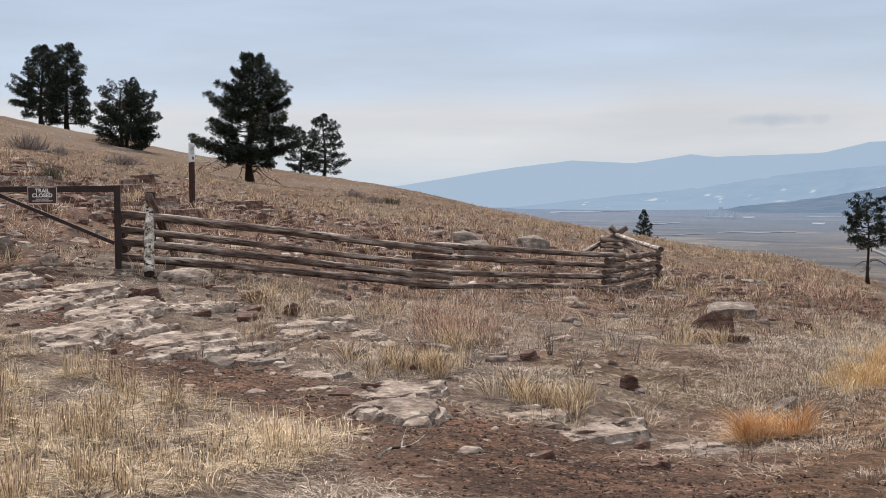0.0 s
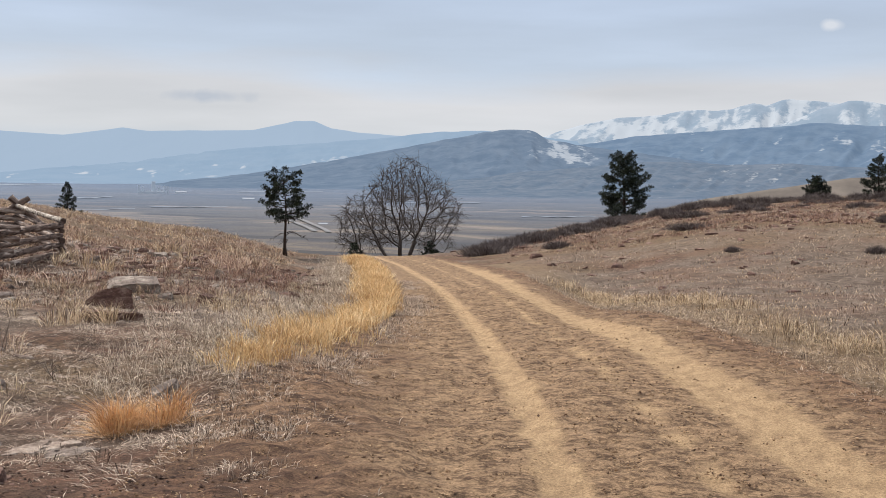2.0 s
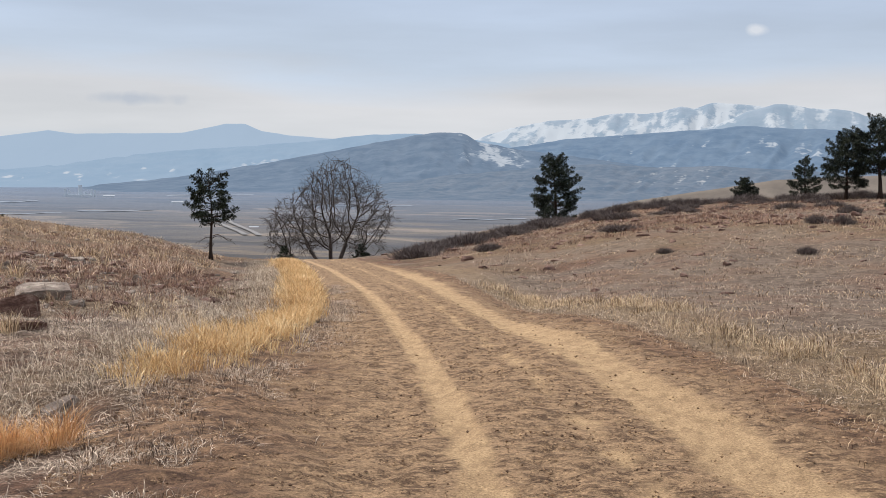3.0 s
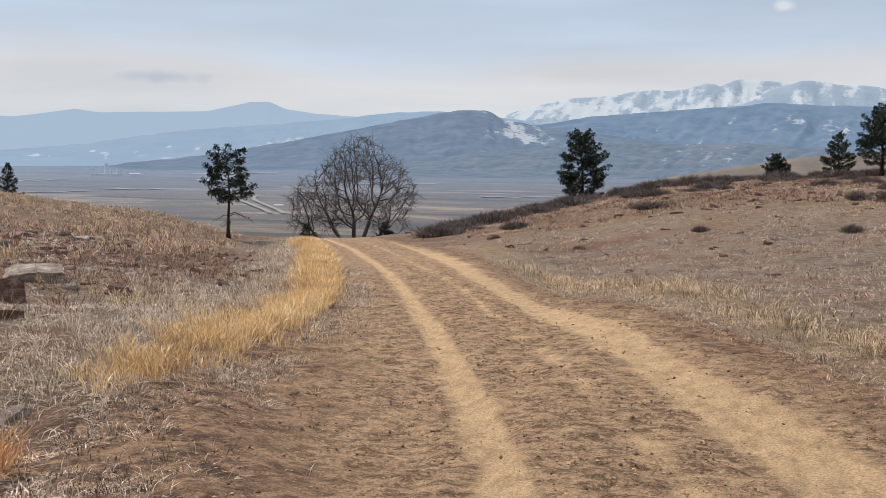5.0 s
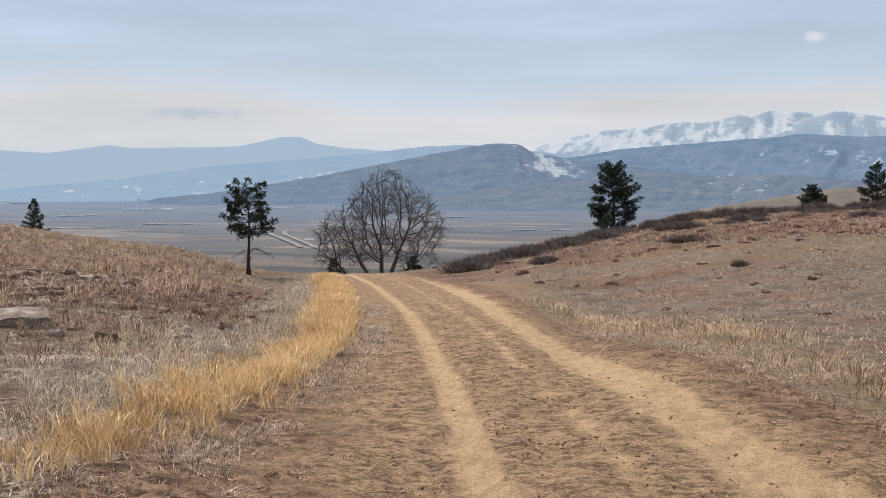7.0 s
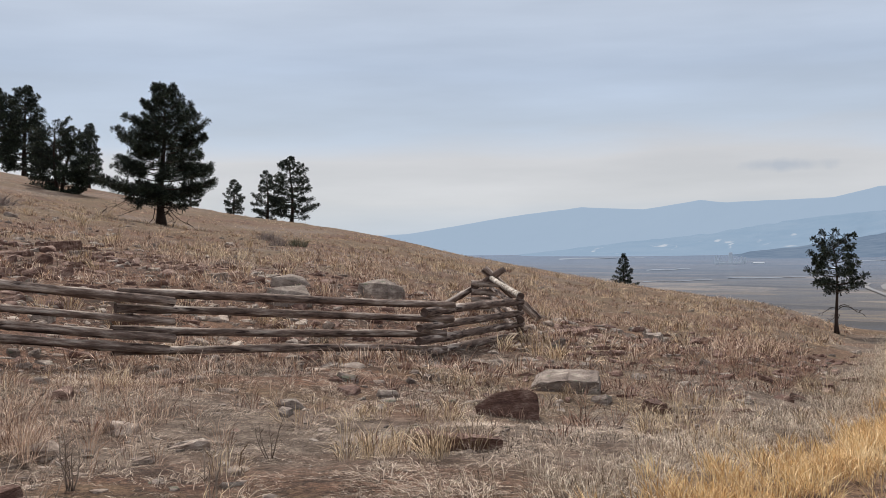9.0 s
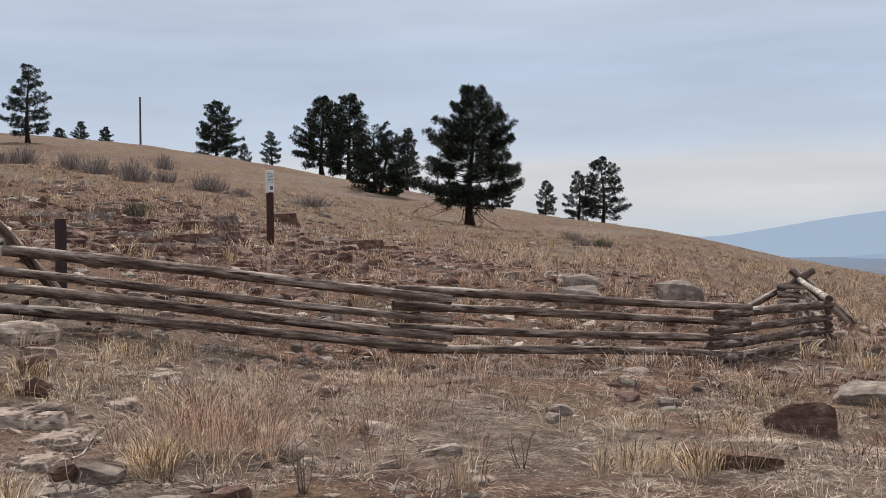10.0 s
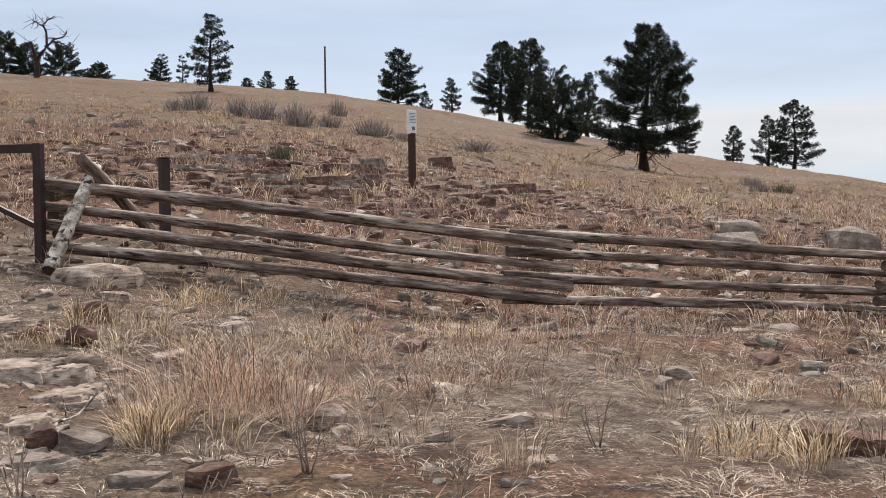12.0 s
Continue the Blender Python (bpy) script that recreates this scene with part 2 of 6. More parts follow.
def base_height(x, y):
    x, y = np.asarray(x, float), np.asarray(y, float)
    dx, dy = x - CX, y - CY
    r = np.hypot(dx, dy)
    a = np.degrees(np.arctan2(-dx, dy))
    rise, brow = soft_interp(a, AZ, RISE), soft_interp(a, AZ, BROW)
    tilt = 0.0262 * np.cos(np.radians(a - 30))
    near = 1.53 * (1 - np.minimum(r, brow) / brow) + np.maximum(rise, 0) * r * np.exp(-((r / 17) ** 2))
    near = near + 0.45 * np.exp(-(((r - 33) / 15) ** 2)) * smooth(a, 48, 62)
    near = near + 0.62 * np.exp(-(((r - 72) / 24) ** 2)) * smooth(a, 44, 56)
    near = near + 0.9 * np.exp(-(((r - 27) / 13) ** 2)) * smooth(-a, -14, -6)
    fall = 0.0009 * np.maximum(r - brow, 0) ** 2
    w = aside(x, y)
    hollow = 0.40 * np.exp(-(((x + 14.8) / 3.0) ** 2) - ((y - 16.5) / 6.5) ** 2)
    hollow = hollow + 0.14 * np.exp(-(((x + 8.6) / 2.2) ** 2) - ((y - 15.8) / 2.4) ** 2)
    dip = hollow + 0.22 * np.exp(-(((w + 8) / 3.5) ** 2) - ((y - 14) / 6) ** 2) + 0.24 * np.exp(-(((w + 4.3) / 1.1) ** 2) - ((y - 7.2) / 2.2) ** 2)
    z = 1.53 + (rise - tilt) * r - near - fall - dip
    floor = VALLEY - 6 + 8 * fbm(x / 500, y / 500, 40, 3)
    k = 4.0
    return np.where(z - floor > 40, z, floor + k * np.log1p(np.exp(np.clip((z - floor) / k, -40, 40))))


def height(x, y):
    """The ground with its hummocks; the track itself is smooth."""
    x, y = np.asarray(x, float), np.asarray(y, float)
    w = aside(x, y)
    off = np.clip(np.maximum(-w - 2.2, w - 1.9) / 1.2, 0, 1)
    far = np.clip(np.hypot(x, y - 5) / 40, 0.15, 1)
    lump = (fbm(x / 1.3, y / 1.3, 3) - 0.5) * 0.16 + (fbm(x / 7, y / 7, 9) - 0.5) * 0.5 * far
    return base_height(x, y) + lump * off


def trail(x, y):
    """The bare footpath that climbs from the track to the gate: 1 on it."""
    yc = 4.9 + 0.012 * (x + 4) ** 2 - 0.02 * (x + 4) - 0.35 * smooth(x, -5.5, -3.0)
    wide = 0.95 + 0.75 * smooth(x, -5.5, -3.0) + 0.25 * (fbm(x / 0.8, y / 0.8, 66) - 0.5)
    return np.exp(-(((y - yc) / wide) ** 4)) * smooth(x, -20, -18) * smooth(-x, 0.6, 1.6)


def z_at(x, y):
    return float(height(np.array([x]), np.array([y]))[0])


# ---- helpers for meshes ----
def mesh_np(name, verts, faces, mats, smooth_faces=False, mat_index=None):
    """A mesh from arrays of vertices and of faces that all have 3 or all have 4 corners."""
    me = bpy.data.meshes.new(name)
    verts, faces = np.asarray(verts, np.float32), np.asarray(faces, np.int32)
    k = faces.shape[1]
    me.vertices.add(len(verts)), me.loops.add(faces.size), me.polygons.add(len(faces))
    me.vertices.foreach_set("co", verts.ravel())
    me.loops.foreach_set("vertex_index", faces.ravel())
    me.polygons.foreach_set("loop_start", np.arange(0, faces.size, k, dtype=np.int32))
    me.polygons.foreach_set("use_smooth", np.full(len(faces), smooth_faces))
    for m in mats if isinstance(mats, (list, tuple)) else [mats]:
        me.materials.append(m)
    if mat_index is not None:
        me.polygons.foreach_set("material_index", np.asarray(mat_index, np.int32))
    me.update(calc_edges=True)
    return me


def part(name, bm, mat, parent, label=""):
    """Links a bmesh, or a mesh, as one mesh object under a thing or a part."""
    if isinstance(bm, bpy.types.Mesh):
        me = bm
    else:
        me = bpy.data.meshes.new(name)
        bm.to_mesh(me)
        bm.free()
        me.materials.append(mat)
    ob = new(name, me)
    ob.parent = parent
    return tagged(ob, label)


def empty(name, m, label="", category="", group="", kind=""):
    ob = new(name)
    ob.matrix_world = m
    ob.empty_display_size = 0.2
    return tagged(ob, label, category, group, kind)


# ---- ground: one sheet to the horizon ----
M_GROUND = bpy.data.materials.new("hillside_earth")
M_GROUND.use_nodes = True


def ground_material(m):
    """Dry grass thatch, grey litter, red-brown earth and pale stone chips by place; valley farmland with haze painted
    over it by distance.
    """
    n, l = m.node_tree.nodes, m.node_tree.links
    b = n["Principled BSDF"]
    b.inputs["Roughness"].default_value, b.inputs["Specular IOR Level"].default_value = 0.95, 0.1
    co = n.new("ShaderNodeTexCoord")

    def nz(scale, detail=5, stretch=None, rough=0.6):
        t = n.new("ShaderNodeTexNoise")
        t.inputs["Scale"].default_value, t.inputs["Detail"].default_value, t.inputs["Roughness"].default_value = scale, detail, rough
        src = co.outputs["Object"]
        if stretch:
            mp = n.new("ShaderNodeMapping")
            mp.inputs["Scale"].default_value = stretch
            l.new(src, mp.inputs[0])
            src = mp.outputs[0]
        l.new(src, t.inputs["Vector"])
        return t.outputs[0]

    def step(src, lo, hi, a=0.0, z=1.0):
        t = n.new("ShaderNodeMapRange")
        for i, v in enumerate((lo, hi, a, z)):
            t.inputs[i + 1].default_value = v
        l.new(src, t.inputs[0])
        return t.outputs[0]

    def mixc(f, a, c):
        t = n.new("ShaderNodeMix")
        t.data_type = "RGBA"
        l.new(f, t.inputs[0]) if not isinstance(f, float) else None
        for i, v in ((6, a), (7, c)):
            if isinstance(v, tuple):
                t.inputs[i].default_value = (*v, 1)
            else:
                l.new(v, t.inputs[i])
        return t.outputs[2]

    def attr(name):
        t = n.new("ShaderNodeAttribute")
        t.attribute_name = name
        return t.outputs["Fac"]

    thatch = mixc(step(nz(2.2), 0.35, 0.65), (0.112, 0.074, 0.046), (0.036, 0.024, 0.017))
    straw = mixc(step(nz(9, 6), 0.4, 0.7), thatch, (0.215, 0.150, 0.092))
    earth = mixc(step(nz(1.1), 0.35, 0.65), (0.062, 0.032, 0.023), (0.200, 0.108, 0.070))
    earth = mixc(step(nz(8, 9, (1, 1, 1), 0.78), 0.47, 0.56), earth, (0.036, 0.021, 0.016))
    earth = mixc(step(nz(13, 7, (1, 1, 1), 0.75), 0.56, 0.63), earth, (0.27, 0.175, 0.125))
    c = mixc(attr("earth"), straw, earth)
    grey = mixc(step(nz(6, 6), 0.35, 0.7), (0.080, 0.058, 0.045), (0.225, 0.175, 0.138))
    c = mixc(attr("grey"), c, grey)
    chips = step(nz(5.5, 3, (0.6, 1, 1)), 0.62, 0.66)
    gate = n.new("ShaderNodeMath")
    gate.operation = "MULTIPLY"
    l.new(chips, gate.inputs[0])
    l.new(attr("stony"), gate.inputs[1])
    c = mixc(gate.outputs[0], c, (0.30, 0.235, 0.19))
    fields = n.new("ShaderNodeTexVoronoi")
    fields.inputs["Scale"].default_value = 1.0
    fmap = n.new("ShaderNodeMapping")
    fmap.inputs["Scale"].default_value, fmap.inputs["Rotation"].default_value = (0.0045, 0.015, 0), (0, 0, 0.35)
    l.new(co.outputs["Object"], fmap.inputs[0])
    l.new(fmap.outputs[0], fields.inputs["Vector"])
    hue = n.new("ShaderNodeSeparateColor")
    l.new(fields.outputs["Color"], hue.inputs[0])
    farm = n.new("ShaderNodeValToRGB")
    farm.color_ramp.interpolation = "CONSTANT"
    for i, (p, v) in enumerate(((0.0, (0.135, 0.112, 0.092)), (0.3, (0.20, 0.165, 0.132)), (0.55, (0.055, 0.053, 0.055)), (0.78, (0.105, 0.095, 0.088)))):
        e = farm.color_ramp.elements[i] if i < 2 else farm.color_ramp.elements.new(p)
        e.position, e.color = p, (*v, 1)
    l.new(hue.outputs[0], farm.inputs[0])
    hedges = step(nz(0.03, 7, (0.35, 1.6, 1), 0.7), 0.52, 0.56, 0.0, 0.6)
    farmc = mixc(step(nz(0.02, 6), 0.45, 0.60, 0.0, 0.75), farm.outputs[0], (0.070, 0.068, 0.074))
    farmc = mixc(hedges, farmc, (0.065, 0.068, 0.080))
    rust = mixc(step(nz(0.45, 6), 0.48, 0.60, 0.0, 0.5), c, (0.145, 0.082, 0.056))
    c = mixc(step(nz(1.6, 8, (1, 1, 1), 0.75), 0.50, 0.58, 0.0, 0.55), rust, (0.050, 0.033, 0.024))
    c = mixc(attr("tan"), c, mixc(step(nz(3.5, 8, (1, 1, 1), 0.75), 0.40, 0.62), (0.24, 0.172, 0.108), (0.105, 0.074, 0.048)))
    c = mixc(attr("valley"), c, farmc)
    # painted haze: ground colour goes to the air's blue far out
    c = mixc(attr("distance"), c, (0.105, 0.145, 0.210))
    grain = n.new("ShaderNodeVectorMath")
    grain.operation = "SCALE"
    l.new(c, grain.inputs[0])
    l.new(step(nz(30, 7, None, 0.8), 0.36, 0.64, 0.35, 1.6), grain.inputs["Scale"])
    l.new(grain.outputs[0], b.inputs["Base Color"])
    bp = n.new("ShaderNodeBump")
    bp.inputs["Strength"].default_value, bp.inputs["Distance"].default_value = 0.9, 0.04
    l.new(nz(14, 8, None, 0.8), bp.inputs["Height"])
    l.new(bp.outputs[0], b.inputs["Normal"])


ground_material(M_GROUND)


def build_ground():
    az = np.radians(np.concatenate([np.arange(-14, 104, 0.42), np.arange(104, 346, 3.0)]))
    r = np.concatenate([[0.4], np.geomspace(0.8, 160, 330), np.geomspace(163, 4900, 70)])
    rr, aa = np.meshgrid(r, az, indexing="ij")
    x, y = CX - rr * np.sin(aa), CY + rr * np.cos(aa)
    z = height(x, y)
    w = aside(x, y)
    on_track = (w > -3.3) & (w < 2.3) & (y < 58) & (y > -40)
    z = np.where(on_track, z - 0.05, z)
    nr, na = rr.shape
    i, j = np.meshgrid(np.arange(nr - 1), np.arange(na), indexing="ij")
    j2 = (j + 1) % na
    faces = np.stack([i * na + j, i * na + j2, (i + 1) * na + j2, (i + 1) * na + j], -1).reshape(-1, 4)
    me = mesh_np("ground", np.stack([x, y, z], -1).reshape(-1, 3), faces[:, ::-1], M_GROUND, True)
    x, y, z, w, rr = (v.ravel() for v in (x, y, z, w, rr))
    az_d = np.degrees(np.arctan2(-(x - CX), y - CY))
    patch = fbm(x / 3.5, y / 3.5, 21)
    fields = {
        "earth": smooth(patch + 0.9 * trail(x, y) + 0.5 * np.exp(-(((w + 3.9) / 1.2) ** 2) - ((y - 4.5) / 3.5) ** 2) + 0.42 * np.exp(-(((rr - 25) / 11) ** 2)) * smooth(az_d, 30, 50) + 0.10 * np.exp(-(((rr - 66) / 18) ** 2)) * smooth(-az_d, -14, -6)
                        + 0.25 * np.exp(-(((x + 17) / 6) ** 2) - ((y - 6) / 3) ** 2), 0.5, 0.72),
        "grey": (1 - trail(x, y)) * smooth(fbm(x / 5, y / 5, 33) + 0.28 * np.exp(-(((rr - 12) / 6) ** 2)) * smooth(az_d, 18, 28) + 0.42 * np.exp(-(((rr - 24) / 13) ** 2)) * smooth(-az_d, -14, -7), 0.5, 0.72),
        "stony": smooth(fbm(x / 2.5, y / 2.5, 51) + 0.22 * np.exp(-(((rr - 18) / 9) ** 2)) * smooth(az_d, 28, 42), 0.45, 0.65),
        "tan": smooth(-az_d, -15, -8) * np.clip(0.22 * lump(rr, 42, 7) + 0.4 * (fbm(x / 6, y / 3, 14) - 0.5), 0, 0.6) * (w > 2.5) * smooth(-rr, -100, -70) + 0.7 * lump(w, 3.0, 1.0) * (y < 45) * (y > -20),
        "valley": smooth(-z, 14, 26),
        # amount of haze blue put into the ground colour
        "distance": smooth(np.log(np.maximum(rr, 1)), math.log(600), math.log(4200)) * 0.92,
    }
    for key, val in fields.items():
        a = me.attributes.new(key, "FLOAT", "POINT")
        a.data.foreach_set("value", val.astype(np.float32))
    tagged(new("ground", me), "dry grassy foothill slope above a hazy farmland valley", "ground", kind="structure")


build_ground()

# ---- dirt track ----
M_TRACK = bpy.data.materials.new("packed_dirt")
M_TRACK.use_nodes = True


def track_material(m):
    n, l = m.node_tree.nodes, m.node_tree.links
    b = n["Principled BSDF"]
    b.inputs["Roughness"].default_value, b.inputs["Specular IOR Level"].default_value = 0.95, 0.1
    co = n.new("ShaderNodeTexCoord")

    def nz(scale, detail=5, stretch=(1, 1, 1), rough=0.6):
        t, mp = n.new("ShaderNodeTexNoise"), n.new("ShaderNodeMapping")
        t.inputs["Scale"].default_value, t.inputs["Detail"].default_value, t.inputs["Roughness"].default_value = scale, detail, rough
        mp.inputs["Scale"].default_value, mp.inputs["Rotation"].default_value = stretch, (0, 0, -0.32)
        l.new(co.outputs["Object"], mp.inputs[0])
        l.new(mp.outputs[0], t.inputs["Vector"])
        return t.outputs[0]

    def step(src, lo, hi, a=0.0, z=1.0):
        t = n.new("ShaderNodeMapRange")
        for i, v in enumerate((lo, hi, a, z)):
            t.inputs[i + 1].default_value = v
        l.new(src, t.inputs[0])
        return t.outputs[0]

    def mixc(f, a, c):
        t = n.new("ShaderNodeMix")
        t.data_type = "RGBA"
        l.new(f, t.inputs[0])
        for i, v in ((6, a), (7, c)):
            if isinstance(v, tuple):
                t.inputs[i].default_value = (*v, 1)
            else:
                l.new(v, t.inputs[i])
        return t.outputs[2]

    rut = n.new("ShaderNodeAttribute")
    rut.attribute_name = "rut"
    verge = n.new("ShaderNodeAttribute")
    verge.attribute_name = "verge"
    crown = mixc(step(nz(10, 10, (0.6, 1, 1), 0.78), 0.43, 0.57), (0.086, 0.054, 0.035), (0.295, 0.196, 0.118))
    crown = mixc(step(nz(24, 6, (0.8, 1, 1), 0.7), 0.52, 0.66), crown, (0.335, 0.228, 0.138))
    crown = mixc(step(nz(26, 9, (0.55, 1, 1), 0.8), 0.55, 0.60, 0.0, 0.75), crown, (0.070, 0.041, 0.027))
    packed = mixc(step(nz(9, 9, (1, 0.35, 1), 0.75), 0.38, 0.60), (0.252, 0.168, 0.097), (0.390, 0.270, 0.156))
    c = mixc(rut.outputs["Fac"], crown, packed)
    side = mixc(step(nz(8.5, 10, (0.6, 1, 1), 0.78), 0.43, 0.58), (0.060, 0.036, 0.025), (0.238, 0.148, 0.091))
    side = mixc(step(nz(24, 9, (0.55, 1, 1), 0.8), 0.55, 0.60, 0.0, 0.7), side, (0.046, 0.027, 0.019))
    c = mixc(verge.outputs["Fac"], c, side)
    mud = n.new("ShaderNodeAttribute")
    mud.attribute_name = "mud"
    c = mixc(mud.outputs["Fac"], c, mixc(step(nz(9, 10, (0.6, 1, 1), 0.8), 0.42, 0.58), (0.040, 0.024, 0.018), (0.150, 0.086, 0.056)))
    g = n.new("ShaderNodeVectorMath")
    g.operation = "SCALE"
    l.new(c, g.inputs[0])
    l.new(step(nz(60, 6, (1, 1, 1), 0.8), 0.35, 0.65, 0.48, 1.48), g.inputs["Scale"])
    l.new(g.outputs[0], b.inputs["Base Color"])
    bp = n.new("ShaderNodeBump")
    bp.inputs["Strength"].default_value, bp.inputs["Distance"].default_value = 0.8, 0.03
    l.new(nz(22, 9, (0.6, 1, 1), 0.8), bp.inputs["Height"])
    l.new(bp.outputs[0], b.inputs["Normal"])


track_material(M_TRACK)


def build_track():
    s = np.concatenate([np.arange(-30, -2, 0.5), np.arange(-2, 24, 0.07), np.arange(24, 58, 0.2)])
    w = np.arange(-3.5, 2.5, 0.06)
    ss, ww = np.meshgrid(s, w, indexing="ij")
    x, y = track_x(ss) + ww / 0.95, ss
    wob = (fbm(ss / 6, ww * 0 + 1.5, 60) - 0.5) * 0.12

    def groove(c, width):
        return np.exp(-(((ww - c - wob) / width) ** 2))

    spread = 0.012 * np.maximum(ss - 12, 0)
    left, mid, right = groove(-0.72 - 0.5 * spread, 0.16), groove(0.16 + 0.3 * spread, 0.16), groove(0.98 + 0.035 * np.maximum(ss - 26, 0), 0.36)
    worn = groove(-1.55, 0.4) * 0.3 * smooth(fbm(ss / 4, ww / 2, 71), 0.35, 0.6)
    rut = np.clip(left + 0.48 * mid + 0.95 * right + worn, 0, 1)
    edge = smooth(-ww + (fbm(x / 0.9, y / 0.9, 77) - 0.5) * 1.3, 1.5, 2.4) + smooth(ww + (fbm(x / 0.9, y / 0.9, 78) - 0.5) * 1.0, 1.35, 2.0)
    z = base_height(x, y) + 0.012 - 0.035 * rut + (1 - rut) * (fbm(x / 0.17 + 3 * fbm(x, y, 15), y / 0.17, 5, 4) - 0.5) * 0.10 + rut * (fbm(x / 0.1, y / 0.1, 6, 2) - 0.5) * 0.012
    tread = np.sin(ss * 2 * math.pi / 0.16) * 0.004 * left
    lip = np.clip((-ww - 3.1) / 0.4, 0, 1) + np.clip((ww - 2.1) / 0.4, 0, 1)
    z = z + tread - 0.07 * lip
    nr, na = ss.shape
    i, j = np.meshgrid(np.arange(nr - 1), np.arange(na - 1), indexing="ij")
    faces = np.stack([i * na + j, i * na + j + 1, (i + 1) * na + j + 1, (i + 1) * na + j], -1).reshape(-1, 4)
    me = mesh_np("road", np.stack([x, y, z], -1).reshape(-1, 3), faces, M_TRACK, True)
    for key, val in (("rut", smooth(rut + (fbm(x / 0.22, y / 0.4, 81, 5) - 0.5) * 0.8, 0.33, 0.62)), ("verge", np.clip(edge, 0, 1)), ("mud", trail(x, y) * smooth(-ww + (fbm(x / 0.5, y / 0.5, 68) - 0.5), 1.3, 2.3))):
        a = me.attributes.new(key, "FLOAT", "POINT")
        a.data.foreach_set("value", val.ravel().astype(np.float32))
    tagged(new("road", me), "rutted tan dirt track with pale packed wheel lines", "road", kind="structure")


build_track()

# ---- far mountains ----
def range_material(name, dark, light, snow, scale, haze):
    """Rock and forest between two haze-tinted tones, with snow where the mesh's snow field says; haze: the share of its
    light that is air glow.
    """
    m = bpy.data.materials.new(name)
    m.use_nodes = True
    n, l = m.node_tree.nodes, m.node_tree.links
    b = n["Principled BSDF"]
    b.inputs["Roughness"].default_value, b.inputs["Specular IOR Level"].default_value = 1.0, 0.0
    co, nz, step, tone, snowy, over, field = (n.new("ShaderNode" + k) for k in ("TexCoord", "TexNoise", "MapRange", "Mix", "MapRange", "Mix", "Attribute"))
    tone.data_type = over.data_type = "RGBA"
    nz.inputs["Scale"].default_value, nz.inputs["Detail"].default_value, nz.inputs["Roughness"].default_value = scale, 7, 0.68
    l.new(co.outputs["Object"], nz.inputs["Vector"])
    step.inputs[1].default_value, step.inputs[2].default_value = 0.38, 0.64
    l.new(nz.outputs[0], step.inputs[0])
    l.new(step.outputs[0], tone.inputs[0])
    tone.inputs[6].default_value, tone.inputs[7].default_value = (*dark, 1), (*light, 1)
    field.attribute_name = "snow"
    frost = n.new("ShaderNodeTexNoise")
    frost.inputs["Scale"].default_value, frost.inputs["Detail"].default_value, frost.inputs["Roughness"].default_value = scale * 2.2, 6, 0.7
    l.new(co.outputs["Object"], frost.inputs["Vector"])
    add = n.new("ShaderNodeMath")
    add.operation = "MULTIPLY_ADD"
    add.inputs[1].default_value = 1.6
    l.new(frost.outputs[0], add.inputs[0])
    l.new(field.outputs["Fac"], add.inputs[2])
    snowy.inputs[1].default_value, snowy.inputs[2].default_value = 1.19, 1.44
    l.new(add.outputs[0], snowy.inputs[0])
    l.new(snowy.outputs[0], over.inputs[0])
    l.new(tone.outputs[2], over.inputs[6])
    over.inputs[7].default_value = (*snow, 1)
    # haze imitated: tone shared between a dimmed base colour and a glow
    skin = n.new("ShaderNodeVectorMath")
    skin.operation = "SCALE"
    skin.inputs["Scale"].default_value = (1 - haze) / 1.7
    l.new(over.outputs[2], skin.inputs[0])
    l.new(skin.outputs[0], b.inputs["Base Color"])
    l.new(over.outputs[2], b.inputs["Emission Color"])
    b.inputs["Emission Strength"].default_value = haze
    return m


# Blue air haze is painted into these tones; the tawny bench stays nearly clear.
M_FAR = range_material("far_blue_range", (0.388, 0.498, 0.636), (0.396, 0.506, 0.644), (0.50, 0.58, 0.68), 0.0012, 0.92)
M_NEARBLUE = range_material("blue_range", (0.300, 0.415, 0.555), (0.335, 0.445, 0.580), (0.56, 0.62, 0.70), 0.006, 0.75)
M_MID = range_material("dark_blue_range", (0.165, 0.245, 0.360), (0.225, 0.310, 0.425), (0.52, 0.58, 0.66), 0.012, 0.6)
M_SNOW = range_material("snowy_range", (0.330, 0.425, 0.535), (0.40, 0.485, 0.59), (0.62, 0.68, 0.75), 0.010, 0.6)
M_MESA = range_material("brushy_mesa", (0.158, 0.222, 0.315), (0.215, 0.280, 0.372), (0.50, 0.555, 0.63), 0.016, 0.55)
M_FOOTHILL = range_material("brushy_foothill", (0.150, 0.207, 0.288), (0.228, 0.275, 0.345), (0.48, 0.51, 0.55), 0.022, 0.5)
M_BENCH = range_material("tawny_bench", (0.215, 0.188, 0.168), (0.300, 0.262, 0.228), (0.3, 0.3, 0.3), 0.06, 0.1)


